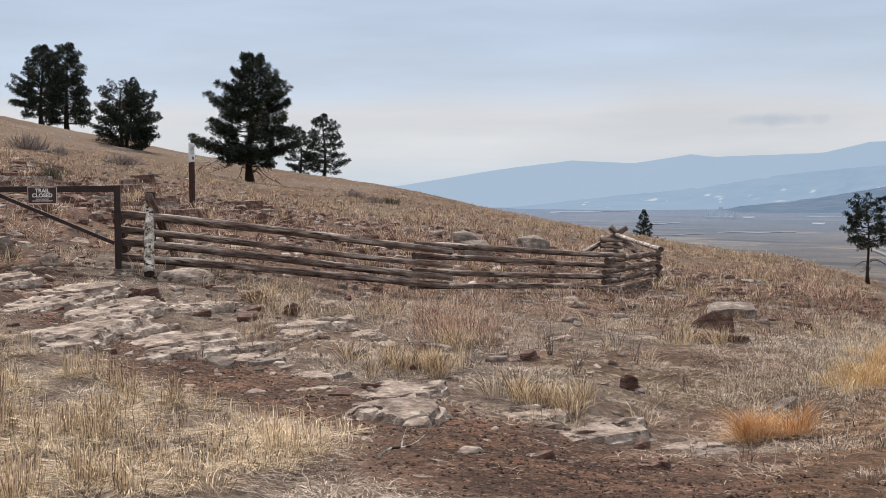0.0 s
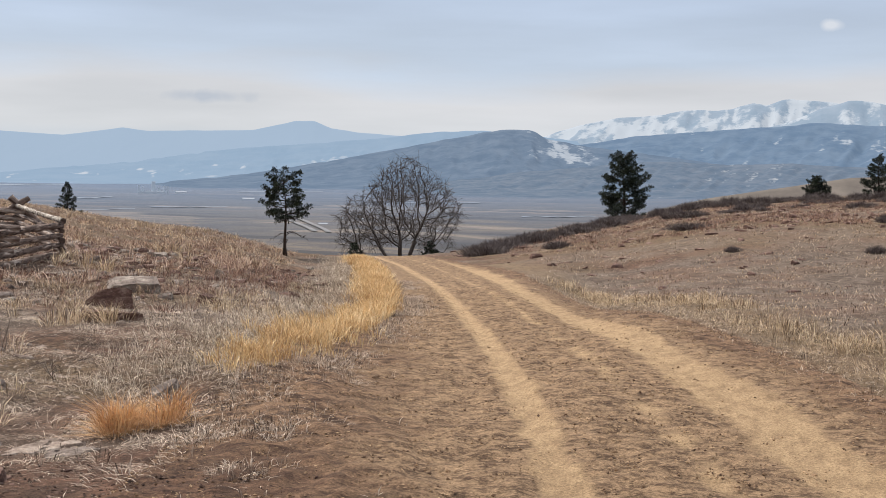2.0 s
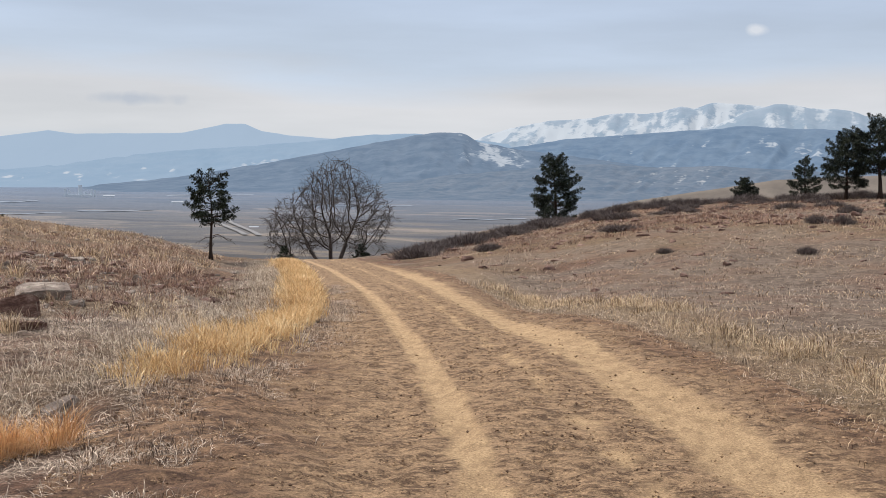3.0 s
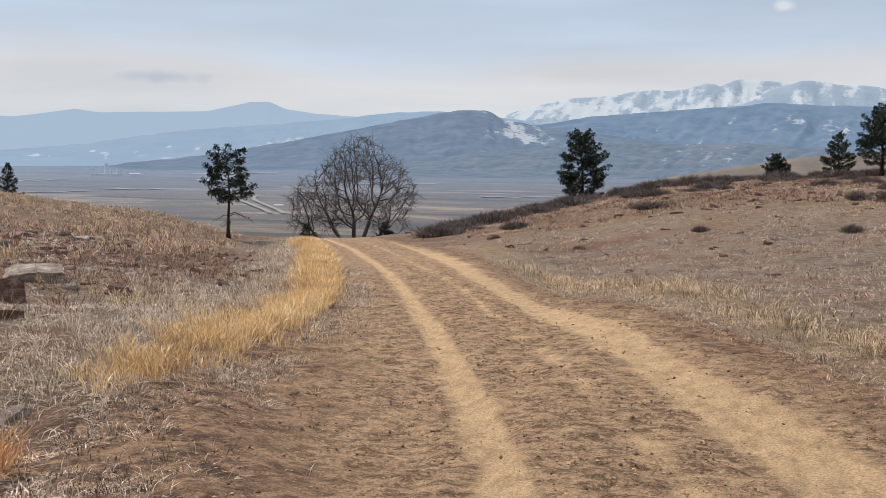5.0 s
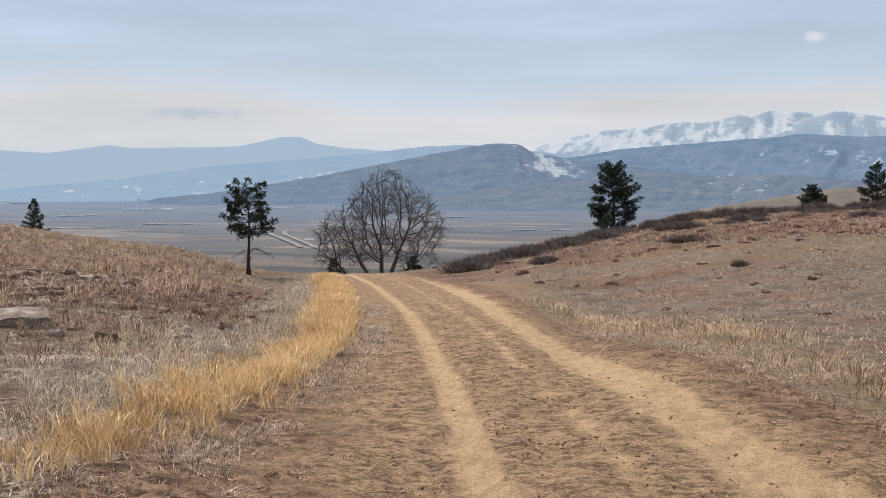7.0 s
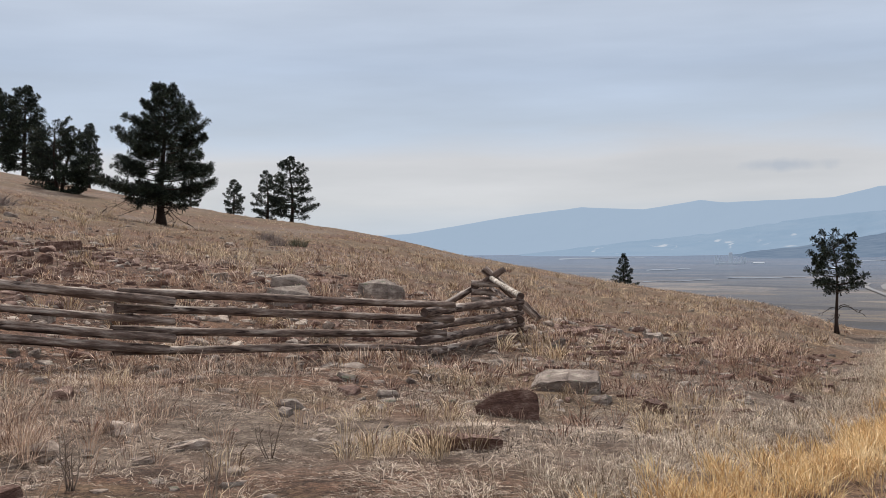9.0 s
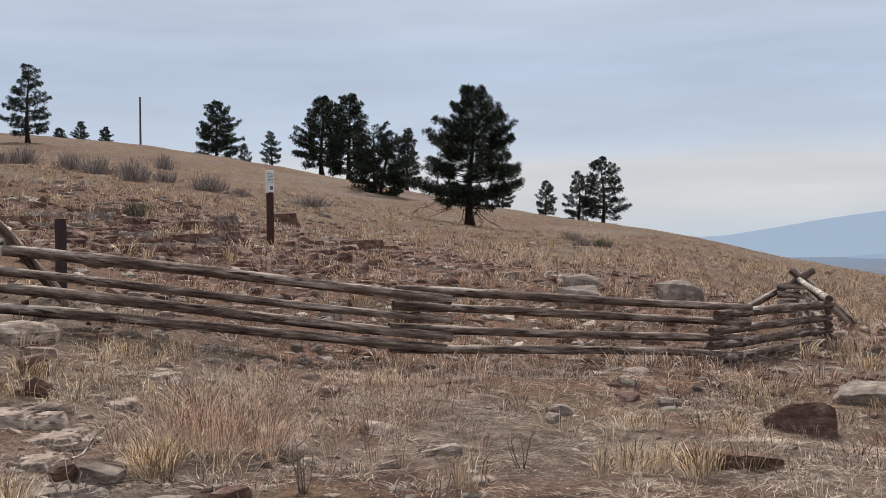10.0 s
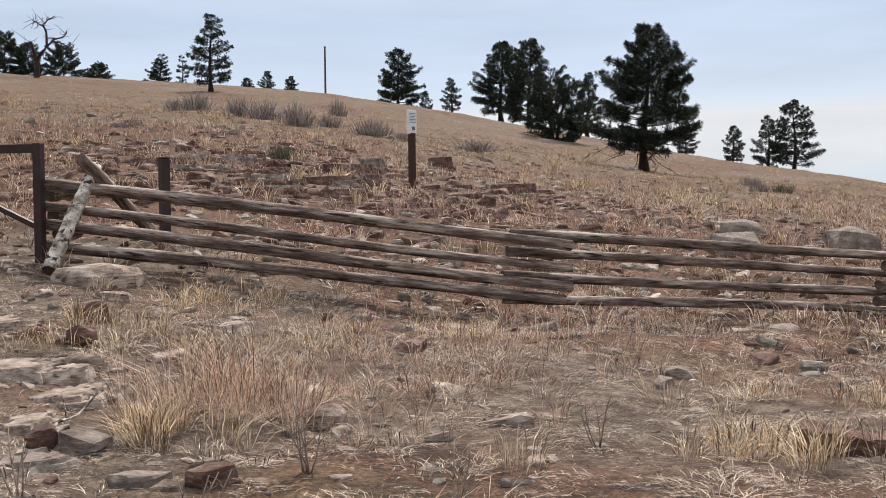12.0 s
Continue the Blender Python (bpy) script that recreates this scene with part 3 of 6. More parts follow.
def mountain(name, crest, dist, depth, mat, label, relief, seed, snow=None, skew=0.0, freq=1.0, foot=None):
    """A range whose crest follows the given (azimuth, elevation) knees at that distance; spurs and gullies run down both flanks."""
    a0, a1 = crest[0][0], crest[-1][0]
    az = np.linspace(a0, a1, int(abs(a1 - a0) * 9))
    el = np.interp(-az, [-c[0] for c in crest], [c[1] for c in crest])
    el = el + (fbm(az * 1.6, az * 0, seed + 9, 4) - 0.5) * 0.22 * min(relief * 2, 1)
    t = np.concatenate([np.linspace(0, 1, 44), np.linspace(1.1, 1.5, 4)])
    tt, aa = np.meshgrid(t, az, indexing="ij")
    ee = np.broadcast_to(el, tt.shape)
    rr = dist - depth * (1 - tt)
    top = 1.6 + dist * np.tan(np.radians(ee))
    low = VALLEY - 8 if foot is None else foot
    x, y = CX - rr * np.sin(np.radians(aa)), CY + rr * np.cos(np.radians(aa))
    warp = 0.5 * (fbm(aa * 0.8, tt * 2, seed + 2, 2) - 0.5)
    spur = 1 - np.abs(2 * fbm((aa + skew * tt) * freq + warp, tt * 3.2 + 0.3 * aa * freq, seed, 5) - 1) * 2.2
    t1 = np.minimum(tt, 1)
    shape = np.where(tt <= 1, t1**1.15, 1 - (tt - 1) * 1.6)
    z = low + (top - low) * shape * (1 - relief * (1 - spur) * np.clip(1 - tt, 0, 1) ** 0.6 * np.minimum(t1 * 3, 1))
    nr, na = tt.shape
    i, j = np.meshgrid(np.arange(nr - 1), np.arange(na - 1), indexing="ij")
    faces = np.stack([i * na + j, (i + 1) * na + j, (i + 1) * na + j + 1, i * na + j + 1], -1).reshape(-1, 4)
    me = mesh_np(name, np.stack([x, y, z], -1).reshape(-1, 3), faces, mat, True)
    drift = fbm((aa + skew * tt) * 2.4 * freq + warp * 2, tt * 8.0, seed + 6, 5) - 0.5
    cover = snow(aa, tt, drift, spur) if snow else np.zeros(tt.shape)
    at = me.attributes.new("snow", "FLOAT", "POINT")
    at.data.foreach_set("value", np.broadcast_to(cover, tt.shape).ravel().astype(np.float32))
    tagged(new(name, me), label, "mountain", kind="structure")


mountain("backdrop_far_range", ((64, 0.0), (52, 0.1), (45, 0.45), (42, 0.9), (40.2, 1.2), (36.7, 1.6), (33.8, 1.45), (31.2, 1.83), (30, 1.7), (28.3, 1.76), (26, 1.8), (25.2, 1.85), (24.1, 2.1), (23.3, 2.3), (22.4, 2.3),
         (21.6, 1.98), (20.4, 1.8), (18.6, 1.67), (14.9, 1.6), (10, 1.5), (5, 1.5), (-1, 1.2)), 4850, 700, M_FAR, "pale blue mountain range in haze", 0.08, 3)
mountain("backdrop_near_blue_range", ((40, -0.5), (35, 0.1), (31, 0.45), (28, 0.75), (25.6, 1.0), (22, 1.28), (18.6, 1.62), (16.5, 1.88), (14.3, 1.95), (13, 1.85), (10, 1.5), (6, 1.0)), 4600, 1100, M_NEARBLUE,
         "foothill range with small snowfields in blue haze", 0.16, 53, lambda a, t, d, s: 0.02 + 2.6 * d * lump(t, 0.50, 0.28) - 0.06, 1.5)
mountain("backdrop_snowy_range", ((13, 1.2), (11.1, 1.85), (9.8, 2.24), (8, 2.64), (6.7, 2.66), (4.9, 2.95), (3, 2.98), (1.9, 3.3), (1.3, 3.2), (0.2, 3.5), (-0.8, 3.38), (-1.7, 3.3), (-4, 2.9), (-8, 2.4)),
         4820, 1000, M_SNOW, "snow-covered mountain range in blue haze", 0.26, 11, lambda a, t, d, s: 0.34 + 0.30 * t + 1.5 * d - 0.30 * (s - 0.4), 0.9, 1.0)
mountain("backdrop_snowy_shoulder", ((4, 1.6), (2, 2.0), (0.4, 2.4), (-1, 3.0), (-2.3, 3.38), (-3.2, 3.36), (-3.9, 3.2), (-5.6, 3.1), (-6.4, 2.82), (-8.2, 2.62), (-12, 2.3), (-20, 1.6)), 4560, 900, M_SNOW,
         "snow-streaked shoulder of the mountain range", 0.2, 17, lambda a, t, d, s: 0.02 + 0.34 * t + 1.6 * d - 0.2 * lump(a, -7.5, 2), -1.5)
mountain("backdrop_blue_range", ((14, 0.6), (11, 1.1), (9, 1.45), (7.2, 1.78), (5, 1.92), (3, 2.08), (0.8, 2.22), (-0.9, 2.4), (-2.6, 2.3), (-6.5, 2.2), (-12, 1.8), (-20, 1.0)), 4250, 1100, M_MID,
         "forested ridge with snow patches, dark blue in haze", 0.2, 23, lambda a, t, d, s: -0.15 + 2.0 * d + 0.42 * lump(a, -3.5, 1.9) * lump(t, 0.72, 0.2), 1.2)
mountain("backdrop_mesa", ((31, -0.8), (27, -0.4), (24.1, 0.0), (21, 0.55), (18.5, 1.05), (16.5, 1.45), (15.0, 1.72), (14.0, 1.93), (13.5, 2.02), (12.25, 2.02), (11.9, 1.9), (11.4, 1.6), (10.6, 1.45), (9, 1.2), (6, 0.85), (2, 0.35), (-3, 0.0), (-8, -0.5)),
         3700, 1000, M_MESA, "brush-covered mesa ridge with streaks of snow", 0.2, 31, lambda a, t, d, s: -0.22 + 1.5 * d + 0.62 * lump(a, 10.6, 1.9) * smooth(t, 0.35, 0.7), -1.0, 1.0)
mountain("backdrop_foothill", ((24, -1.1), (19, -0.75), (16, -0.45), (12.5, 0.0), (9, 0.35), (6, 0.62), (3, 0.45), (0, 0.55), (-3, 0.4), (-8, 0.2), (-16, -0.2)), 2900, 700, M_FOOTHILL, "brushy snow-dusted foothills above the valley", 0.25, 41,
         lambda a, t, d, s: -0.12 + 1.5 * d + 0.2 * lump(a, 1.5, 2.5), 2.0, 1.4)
mountain("backdrop_grassy_bench", ((9, -2.6), (6.3, -1.75), (3.8, -1.12), (1.3, -0.70), (-0.6, -0.40), (-2.7, -0.05), (-7.3, 0.2), (-14, 0.3)), 430, 130, M_BENCH, "tawny grass bench beyond the brushy slope", 0.06, 47, foot=-40.0)


# ---- makers ----
def tube_np(points, radii, sides=7):
    """Vertices and quads of a tube along points; ends are closed by shrinking rings."""
    pts, radii = np.asarray(points, float), np.asarray(radii, float)
    pts = np.vstack([pts[0], pts, pts[-1]])
    radii = np.concatenate([[radii[0] * 0.02], radii, [radii[-1] * 0.02]])
    d = np.gradient(pts[1:-1], axis=0)
    d = np.vstack([d[0], d, d[-1]])
    d /= np.linalg.norm(d, axis=1)[:, None] + 1e-9
    ref = np.where(np.abs(d[:, 2:3]) > 0.9, np.array([[1.0, 0, 0]]), np.array([[0, 0, 1.0]]))
    u = np.cross(d, ref)
    u /= np.linalg.norm(u, axis=1)[:, None] + 1e-9
    v = np.cross(d, u)
    a = np.arange(sides) * 2 * math.pi / sides
    ring = pts[:, None] + radii[:, None, None] * (u[:, None] * np.cos(a)[None, :, None] + v[:, None] * np.sin(a)[None, :, None])
    k = len(pts)
    i, j = np.meshgrid(np.arange(k - 1), np.arange(sides), indexing="ij")
    j2 = (j + 1) % sides
    faces = np.stack([i * sides + j, i * sides + j2, (i + 1) * sides + j2, (i + 1) * sides + j], -1).reshape(-1, 4)
    return ring.reshape(-1, 3), faces


def join_np(bits):
    verts, faces, n = [], [], 0
    for v, f in bits:
        verts.append(v), faces.append(f + n)
        n += len(v)
    return np.vstack(verts), np.vstack(faces)


def log_mesh(name, length, r0, r1, seed, mat=None, knots=5):
    """A barked pole along local +Y, a little crooked, with swellings, checks and flat sawn ends."""
    rng = np.random.default_rng(seed)
    n, sides = 22, 11
    t = np.linspace(0, 1, n)
    r = (r0 + (r1 - r0) * t) * (1 + 0.09 * (fbm(t * 9, t * 0 + seed, seed) - 0.5) * 2)
    for c in rng.random(knots):
        r += 0.16 * r0 * np.exp(-(((t - c) / 0.018) ** 2))
    bend = rng.uniform(-1, 1, 4) * 0.005 * length
    cx = bend[0] * np.sin(t * math.pi) + bend[1] * 0.5 * np.sin(t * 2 * math.pi)
    cz = bend[2] * np.sin(t * math.pi) + bend[3] * 0.5 * np.sin(t * 2 * math.pi)
    a = np.arange(sides) * 2 * math.pi / sides
    rough = 1 + 0.10 * (fbm(a[None] * 2.2 + seed, t[:, None] * length * 2.5, seed + 4) - 0.5) * 2
    x = cx[:, None] + r[:, None] * rough * np.cos(a)[None]
    z = cz[:, None] + r[:, None] * rough * np.sin(a)[None]
    y = np.broadcast_to((t * length)[:, None], x.shape) + 0
    y[0] += rng.uniform(-0.012, 0.012, sides)
    y[-1] += rng.uniform(-0.012, 0.012, sides)
    verts = np.stack([x, y, z], -1).reshape(-1, 3).tolist()
    faces = [(i * sides + j, (i + 1) * sides + j, (i + 1) * sides + (j + 1) % sides, i * sides + (j + 1) % sides) for i in range(n - 1) for j in range(sides)]
    faces += [tuple(range(sides)), tuple(reversed(range((n - 1) * sides, n * sides)))]
    me = bpy.data.meshes.new(name)
    me.from_pydata(verts, [], faces)
    me.materials.append(mat or M_LOG)
    me.materials.append(M_ENDGRAIN)
    me.polygons.foreach_set("material_index", [0] * (len(faces) - 2) + [1, 1])
    me.polygons.foreach_set("use_smooth", [True] * (len(faces) - 2) + [False, False])
    me.update()
    return me


def along(p, q):
    """The pose whose +Y runs from p to q."""
    p, q = Vector(p), Vector(q)
    return Matrix.Translation(p) @ (q - p).to_track_quat("Y", "Z").to_matrix().to_4x4()


def log(name, p, q, r0, r1, seed, parent, mat=None, label=""):
    ob = part(name, log_mesh(name, (Vector(q) - Vector(p)).length, r0, r1, seed, mat), None, parent, label)
    ob.matrix_world = along(p, q)
    ob.matrix_local = parent.matrix_world.inverted() @ along(p, q)
    return ob


def rounded_box(sx, sy, sz, bevel=0.008, at=(0, 0, 0)):
    bm = bmesh.new()
    bmesh.ops.create_cube(bm, size=1, matrix=Matrix.Translation(at) @ Matrix.Diagonal((sx, sy, sz, 1)))
    bmesh.ops.bevel(bm, geom=bm.edges[:], offset=bevel, segments=2, affect="EDGES", profile=0.6)
    return bm


# ---- split-rail fence ----
def fence():
    base = (-13.6, 14.0, z_at(-13.6, 14.0))
    f = empty("rail_fence", pose(*base), "weathered grey-brown log rail fence with crossed end bucks", "fence")
    k = 0
    panels = (
        (((-15.68, 8.66, 1.62), (-13.40, 14.43, 0.83)), ((-15.66, 8.72, 1.36), (-13.40, 14.43, 0.57)), ((-15.64, 8.76, 1.15), (-13.40, 14.43, 0.345)), ((-15.66, 8.72, 0.90), (-13.42, 14.36, 0.20))),
        (((-13.71, 13.78, 0.985), (-12.84, 19.28, 0.575)), ((-13.72, 13.74, 0.775), (-12.84, 19.24, 0.355)), ((-13.73, 13.69, 0.495), (-12.86, 19.1, 0.13)), ((-13.73, 13.69, 0.215), (-12.86, 19.1, -0.11))),
        (((-12.74, 18.5, 0.50), (-13.83, 22.15, 0.48)), ((-12.70, 18.35, 0.27), (-13.83, 22.15, 0.275)), ((-12.69, 18.32, 0.07), (-13.84, 22.18, 0.065)), ((-12.69, 18.3, -0.14), (-13.84, 22.18, -0.14))),
        (((-13.5, 21.75, 0.60), (-17.0, 24.95, 0.80)), ((-13.6, 21.85, 0.38), (-16.95, 24.9, 0.57)), ((-13.6, 21.85, 0.17), (-16.95, 24.9, 0.39)), ((-13.6, 21.85, -0.03), (-16.95, 24.9, 0.21))),
    )
    thick = (0.066, 0.058, 0.068, 0.062)
    for a, panel in enumerate(panels):
        for b, (p, q) in enumerate(panel):
            r = (thick[b] + random.uniform(-0.008, 0.008)) * (1.0, 0.92, 1.0, 0.9)[a]
            pale = a == 3 and b == 0
            log("rail", p, q, r, r * random.uniform(0.82, 0.95), 100 + k, f, M_LOGPALE if pale else None, "pale barkless rail" if pale else "")
            k += 1
    log("buck_leg", (-14.72, 8.72, 0.66), (-15.62, 9.33, 1.82), 0.085, 0.07, 201, f, M_LOGPALE, "pale leaning leg with peeling bark")
    log("buck_leg", (-16.25, 10.35, 0.70), (-15.35, 9.14, 1.90), 0.075, 0.07, 202, f)
    log("buck_leg", (-16.2, 25.62, -0.12), (-17.02, 24.76, 1.0), 0.085, 0.09, 203, f)
    log("brace", (-18.0, 24.02, 0.02), (-16.66, 25.02, 0.98), 0.07, 0.065, 205, f)
    for i, z in enumerate((0.66, 0.48, 0.30, 0.12)):
        log("spacer_block", (-16.75, 24.95, z), (-17.2, 24.55, z + 0.02), 0.07, 0.07, 210 + i, f)
    for i, (x, y, z) in enumerate(((-15.78, 8.82, 1.48), (-15.76, 8.86, 1.25), (-15.74, 8.9, 1.02))):
        log("spacer_block", (x, y, z), (x - 0.35, y + 0.28, z + 0.03), 0.075, 0.075, 220 + i, f)


fence()


# ---- steel gate with its notice ----
def lettering(text, size, depth, mat, name, parent, m):
    cu = bpy.data.curves.new(name, "FONT")
    cu.body, cu.size, cu.align_x, cu.align_y, cu.extrude, cu.offset = text, size, "CENTER", "CENTER", depth, size * 0.035
    tmp = bpy.data.objects.new(name, cu)
    scene.collection.objects.link(tmp)
    me = bpy.data.meshes.new_from_object(tmp.evaluated_get(bpy.context.evaluated_depsgraph_get()))
    bpy.data.objects.remove(tmp)
    me.materials.clear()
    me.materials.append(mat)
    ob = part(name, me, None, parent)
    ob.matrix_local = m
    return ob


def gate():
    a = math.atan2(-0.795, -0.607)                  # the gate runs away from its latch post
    base = pose(-15.58, 8.70, 0.62, 0, 0, math.degrees(a))
    g = empty("trail_gate", base, "dark brown welded square-tube steel trail gate, closed", "gate")
    part("latch_post", rounded_box(0.10, 0.10, 1.46, 0.008, (0, 0, 0.73)), M_RUST, g)
    part("top_beam", rounded_box(3.3, 0.09, 0.10, 0.008, (1.70, 0, 1.40)), M_RUST, g)
    part("hinge_post", rounded_box(0.12, 0.12, 1.7, 0.008, (3.42, 0, 0.75)), M_RUST, g)
    br = part("diagonal_brace", rounded_box(2.02, 0.06, 0.06, 0.006), M_RUST, g)
    br.matrix_local = pose(0.98, 0, 0.92, 0, -24, 0)
    # notice, hung on the camera's side of the beam
    s = empty("trail_notice", base @ pose(1.17, 0.055, 1.30, 90, 0, 180), "small brown metal notice with white lettering on the gate", "sign")
    part("plate", rounded_box(0.46, 0.28, 0.008, 0.003), M_SIGNBROWN, s)
    for x, y, w, h in ((0, 0.132, 0.44, 0.007), (0, -0.132, 0.44, 0.007), (0.222, 0, 0.007, 0.26), (-0.222, 0, 0.007, 0.26)):
        part("border", rounded_box(w, h, 0.003, 0.0008, (x, y, 0.0055)), M_SIGNWHITE, s)
    lettering("TRAIL", 0.085, 0.001, M_SIGNWHITE, "lettering", s, pose(0, 0.072, 0.006))
    lettering("CLOSED", 0.085, 0.001, M_SIGNWHITE, "lettering", s, pose(0, -0.005, 0.006))
    part("text_bar", rounded_box(0.20, 0.010, 0.002, 0.0005, (0, -0.062, 0.0055)), M_SIGNWHITE, s)
    part("text_bar", rounded_box(0.32, 0.012, 0.002, 0.0005, (0, -0.092, 0.0055)), M_SIGNWHITE, s)
    for x in (-0.2, 0.2):
        bm = bmesh.new()
        bmesh.ops.create_cone(bm, cap_ends=True, segments=10, radius1=0.012, radius2=0.008, depth=0.006, matrix=Matrix.Translation((x, 0.11, 0.007)))
        part("bolt", bm, M_RUST, s)
    # steel post behind the rails
    p = empty("square_post", pose(-17.16, 10.39, z_at(-17.16, 10.39) - 0.25, 0, 0, 20), "dark brown square post behind the fence", "post")
    h = 1.96 - (z_at(-17.16, 10.39) - 0.25)
    part("shaft", rounded_box(0.115, 0.115, h, 0.008, (0, 0, h / 2)), M_RUST, p)
    part("cap", rounded_box(0.125, 0.125, 0.02, 0.006, (0, 0, h + 0.012)), M_RUST, p)


gate()


def notice_post():
    z0 = z_at(-25.3, 17.08)
    p = empty("information_sign", pose(-25.3, 17.08, z0 - 0.2, 0, 0, 24), "white paper notice on a brown wooden post", "sign")
    top = 2.82 - z0 + 0.2
    part("post", rounded_box(0.12, 0.12, top, 0.012, (0, 0, top / 2)), M_POST, p)
    board = part("board", rounded_box(0.03, 0.27, 0.52, 0.004, (0.0, 0, top + 0.24)), M_SIGNWHITE, p, "white notice board")
    part("sheet", rounded_box(0.004, 0.24, 0.48, 0.001, (0.019, 0, top + 0.24)), M_PAPER, board)
    for i in range(7):
        part("text_bar", rounded_box(0.002, 0.20 - 0.05 * (i % 3 == 2), 0.012, 0.0005, (0.0225, 0, top + 0.42 - 0.032 * i)), M_INK, board)
    part("picture", rounded_box(0.002, 0.10, 0.08, 0.0005, (0.0225, 0.03, top + 0.10)), M_INK, board)
    z1 = z_at(-168.2, 59.5)
    u = empty("utility_pole", pose(-168.2, 59.5, z1 - 0.2), "tall thin grey utility pole on the hilltop", "pole")
    v, f = tube_np([(0, 0, 0), (0, 0, 4), (0, 0, 9.0)], [0.17, 0.15, 0.12], 8)
    part("mast", mesh_np("mast", v, f, M_GREYBARK), None, u)
    part("cap", rounded_box(0.3, 0.3, 0.12, 0.02, (0, 0, 9.04)), M_GREYBARK, u)


notice_post()


# ---- pines ----
def pine_meshes(h, w, seed, bare=0.12, dense=1.0, lean=0.0, stems=1, column=0.75, fine=False, snags=0, stout=0.030):
    """Trunk, limbs and crown of a ponderosa: whorls of upturned boughs whose side twigs end in round tufts of needles."""
    rng = np.random.default_rng(seed)
    trunks, limbs, tufts = [], [], []
    tuft = max(0.15, 0.036 * h) * (0.92 if fine else 1.0)
    for s in range(stems):
        off = np.array([rng.uniform(-0.16, 0.16) * w, rng.uniform(-0.16, 0.16) * w]) if stems > 1 else np.zeros(2)
        hs = h * (1.0 if s == 0 else rng.uniform(0.7, 0.92))
        t = np.linspace(0, 1, 9)
        spine = np.stack([lean * t * hs + off[0] * (0.15 + t) + 0.02 * hs * np.sin(t * 5 + seed), off[1] * (0.15 + t) + 0.015 * hs * np.sin(t * 4 + seed * 2), t * hs], -1)
        trunks.append(tube_np(spine, stout * hs * (1 - 0.93 * t) * (1 + 0.5 * np.exp(-t * 18)), 8))
        ph = rng.uniform(0, 6.3, 3)
        nb = int((40 + 4.5 * h) * dense / (1 if stems == 1 else 1.4))
        whorl, per = 0.0, 5
        for b in range(nb):
            u = min((b // per + rng.uniform(-0.25, 0.25)) / (nb / per), 0.985)
            u = max(u, 0.0) ** 0.9
            if b % per == 0:
                whorl = rng.uniform(0, 6.3)
            az = whorl + (b % per) * 2 * math.pi / per + rng.normal(0, 0.35)
            zc = hs * (bare + (0.985 - bare) * u)
            prof = (1 - u) ** column * (0.60 + 0.40 * min(u / 0.16, 1)) + 0.07
            lobe = 1 + 0.13 * math.sin(2 * az + ph[0] + 5 * u) + 0.13 * math.sin(3 * az + ph[1] - 9 * u)
            length = 0.52 * w * prof * lobe * rng.uniform(0.62, 1.12) * (1 if stems == 1 else 0.85)
            pitch = radians(rng.uniform(-16, 6) + 46 * u * u)
            p0 = np.array([np.interp(zc, spine[:, 2], spine[:, 0]), np.interp(zc, spine[:, 2], spine[:, 1]), zc])
            d = np.array([math.cos(az) * math.cos(pitch), math.sin(az) * math.cos(pitch), math.sin(pitch)])
            side, up = np.array([-math.sin(az), math.cos(az), 0.0]), np.array([0, 0, 1.0])
            q = np.linspace(0, 1, 5)
            rise = 0.24 * length
            line = p0 + d * (q * length)[:, None] + up * (rise * q**2.2)[:, None] + side * (0.05 * length * np.sin(q * 4 + b))[:, None]
            limbs.append(tube_np(line, 0.0055 * hs * (1 - u * 0.6) * (1 - 0.8 * q) + 0.004, 4))
            m = max(3, int(length / tuft * 1.35))
            for k in range(m):
                at = 0.28 + 0.72 * (k + rng.random()) / m
                o = np.array([np.interp(at, q, line[:, i]) for i in range(3)])
                sgn = 1 if k % 2 else -1
                e = d * 0.75 + side * sgn * rng.uniform(0.35, 1.0) + up * rng.uniform(0.0, 0.5)
                sl = (0.34 * length * (1.15 - at) + 0.6 * tuft) * rng.uniform(0.6, 1.2)
                end = o + e / np.linalg.norm(e) * sl
                if fine:
                    limbs.append(tube_np([o, end], [0.0022 * hs, 0.001 * hs], 3))
                tufts.append((end, e))
                if sl > 1.5 * tuft:
                    tufts.append((o + (end - o) * 0.5 + rng.normal(0, 0.25, 3) * tuft, e))
            tufts.append((line[-1], d + up * 0.5))
        tufts.append((spine[-1], np.array([0, 0, 1.0])))
    for b in range(snags):                           # dead lower limbs, drooping and forked
        az, zc = rng.uniform(0, 2 * math.pi), h * rng.uniform(0.08, bare + 0.08)
        d = np.array([math.cos(az), math.sin(az), 0.0])
        q = np.linspace(0, 1, 7)
        ln = 0.5 * w * rng.uniform(0.6, 1.1)
        side = np.array([-d[1], d[0], 0])
        line = np.array([0, 0, zc]) + d * (q * ln)[:, None] + np.array([0, 0, 1]) * (ln * (0.12 * np.sin(q * 5) - (0.42 if h > 9 else 0.08) * q**2))[:, None] + side * (0.06 * ln * np.sin(q * 7 + b))[:, None]
        limbs.append(tube_np(line, 0.0055 * h * (1 - 0.85 * q), 5))
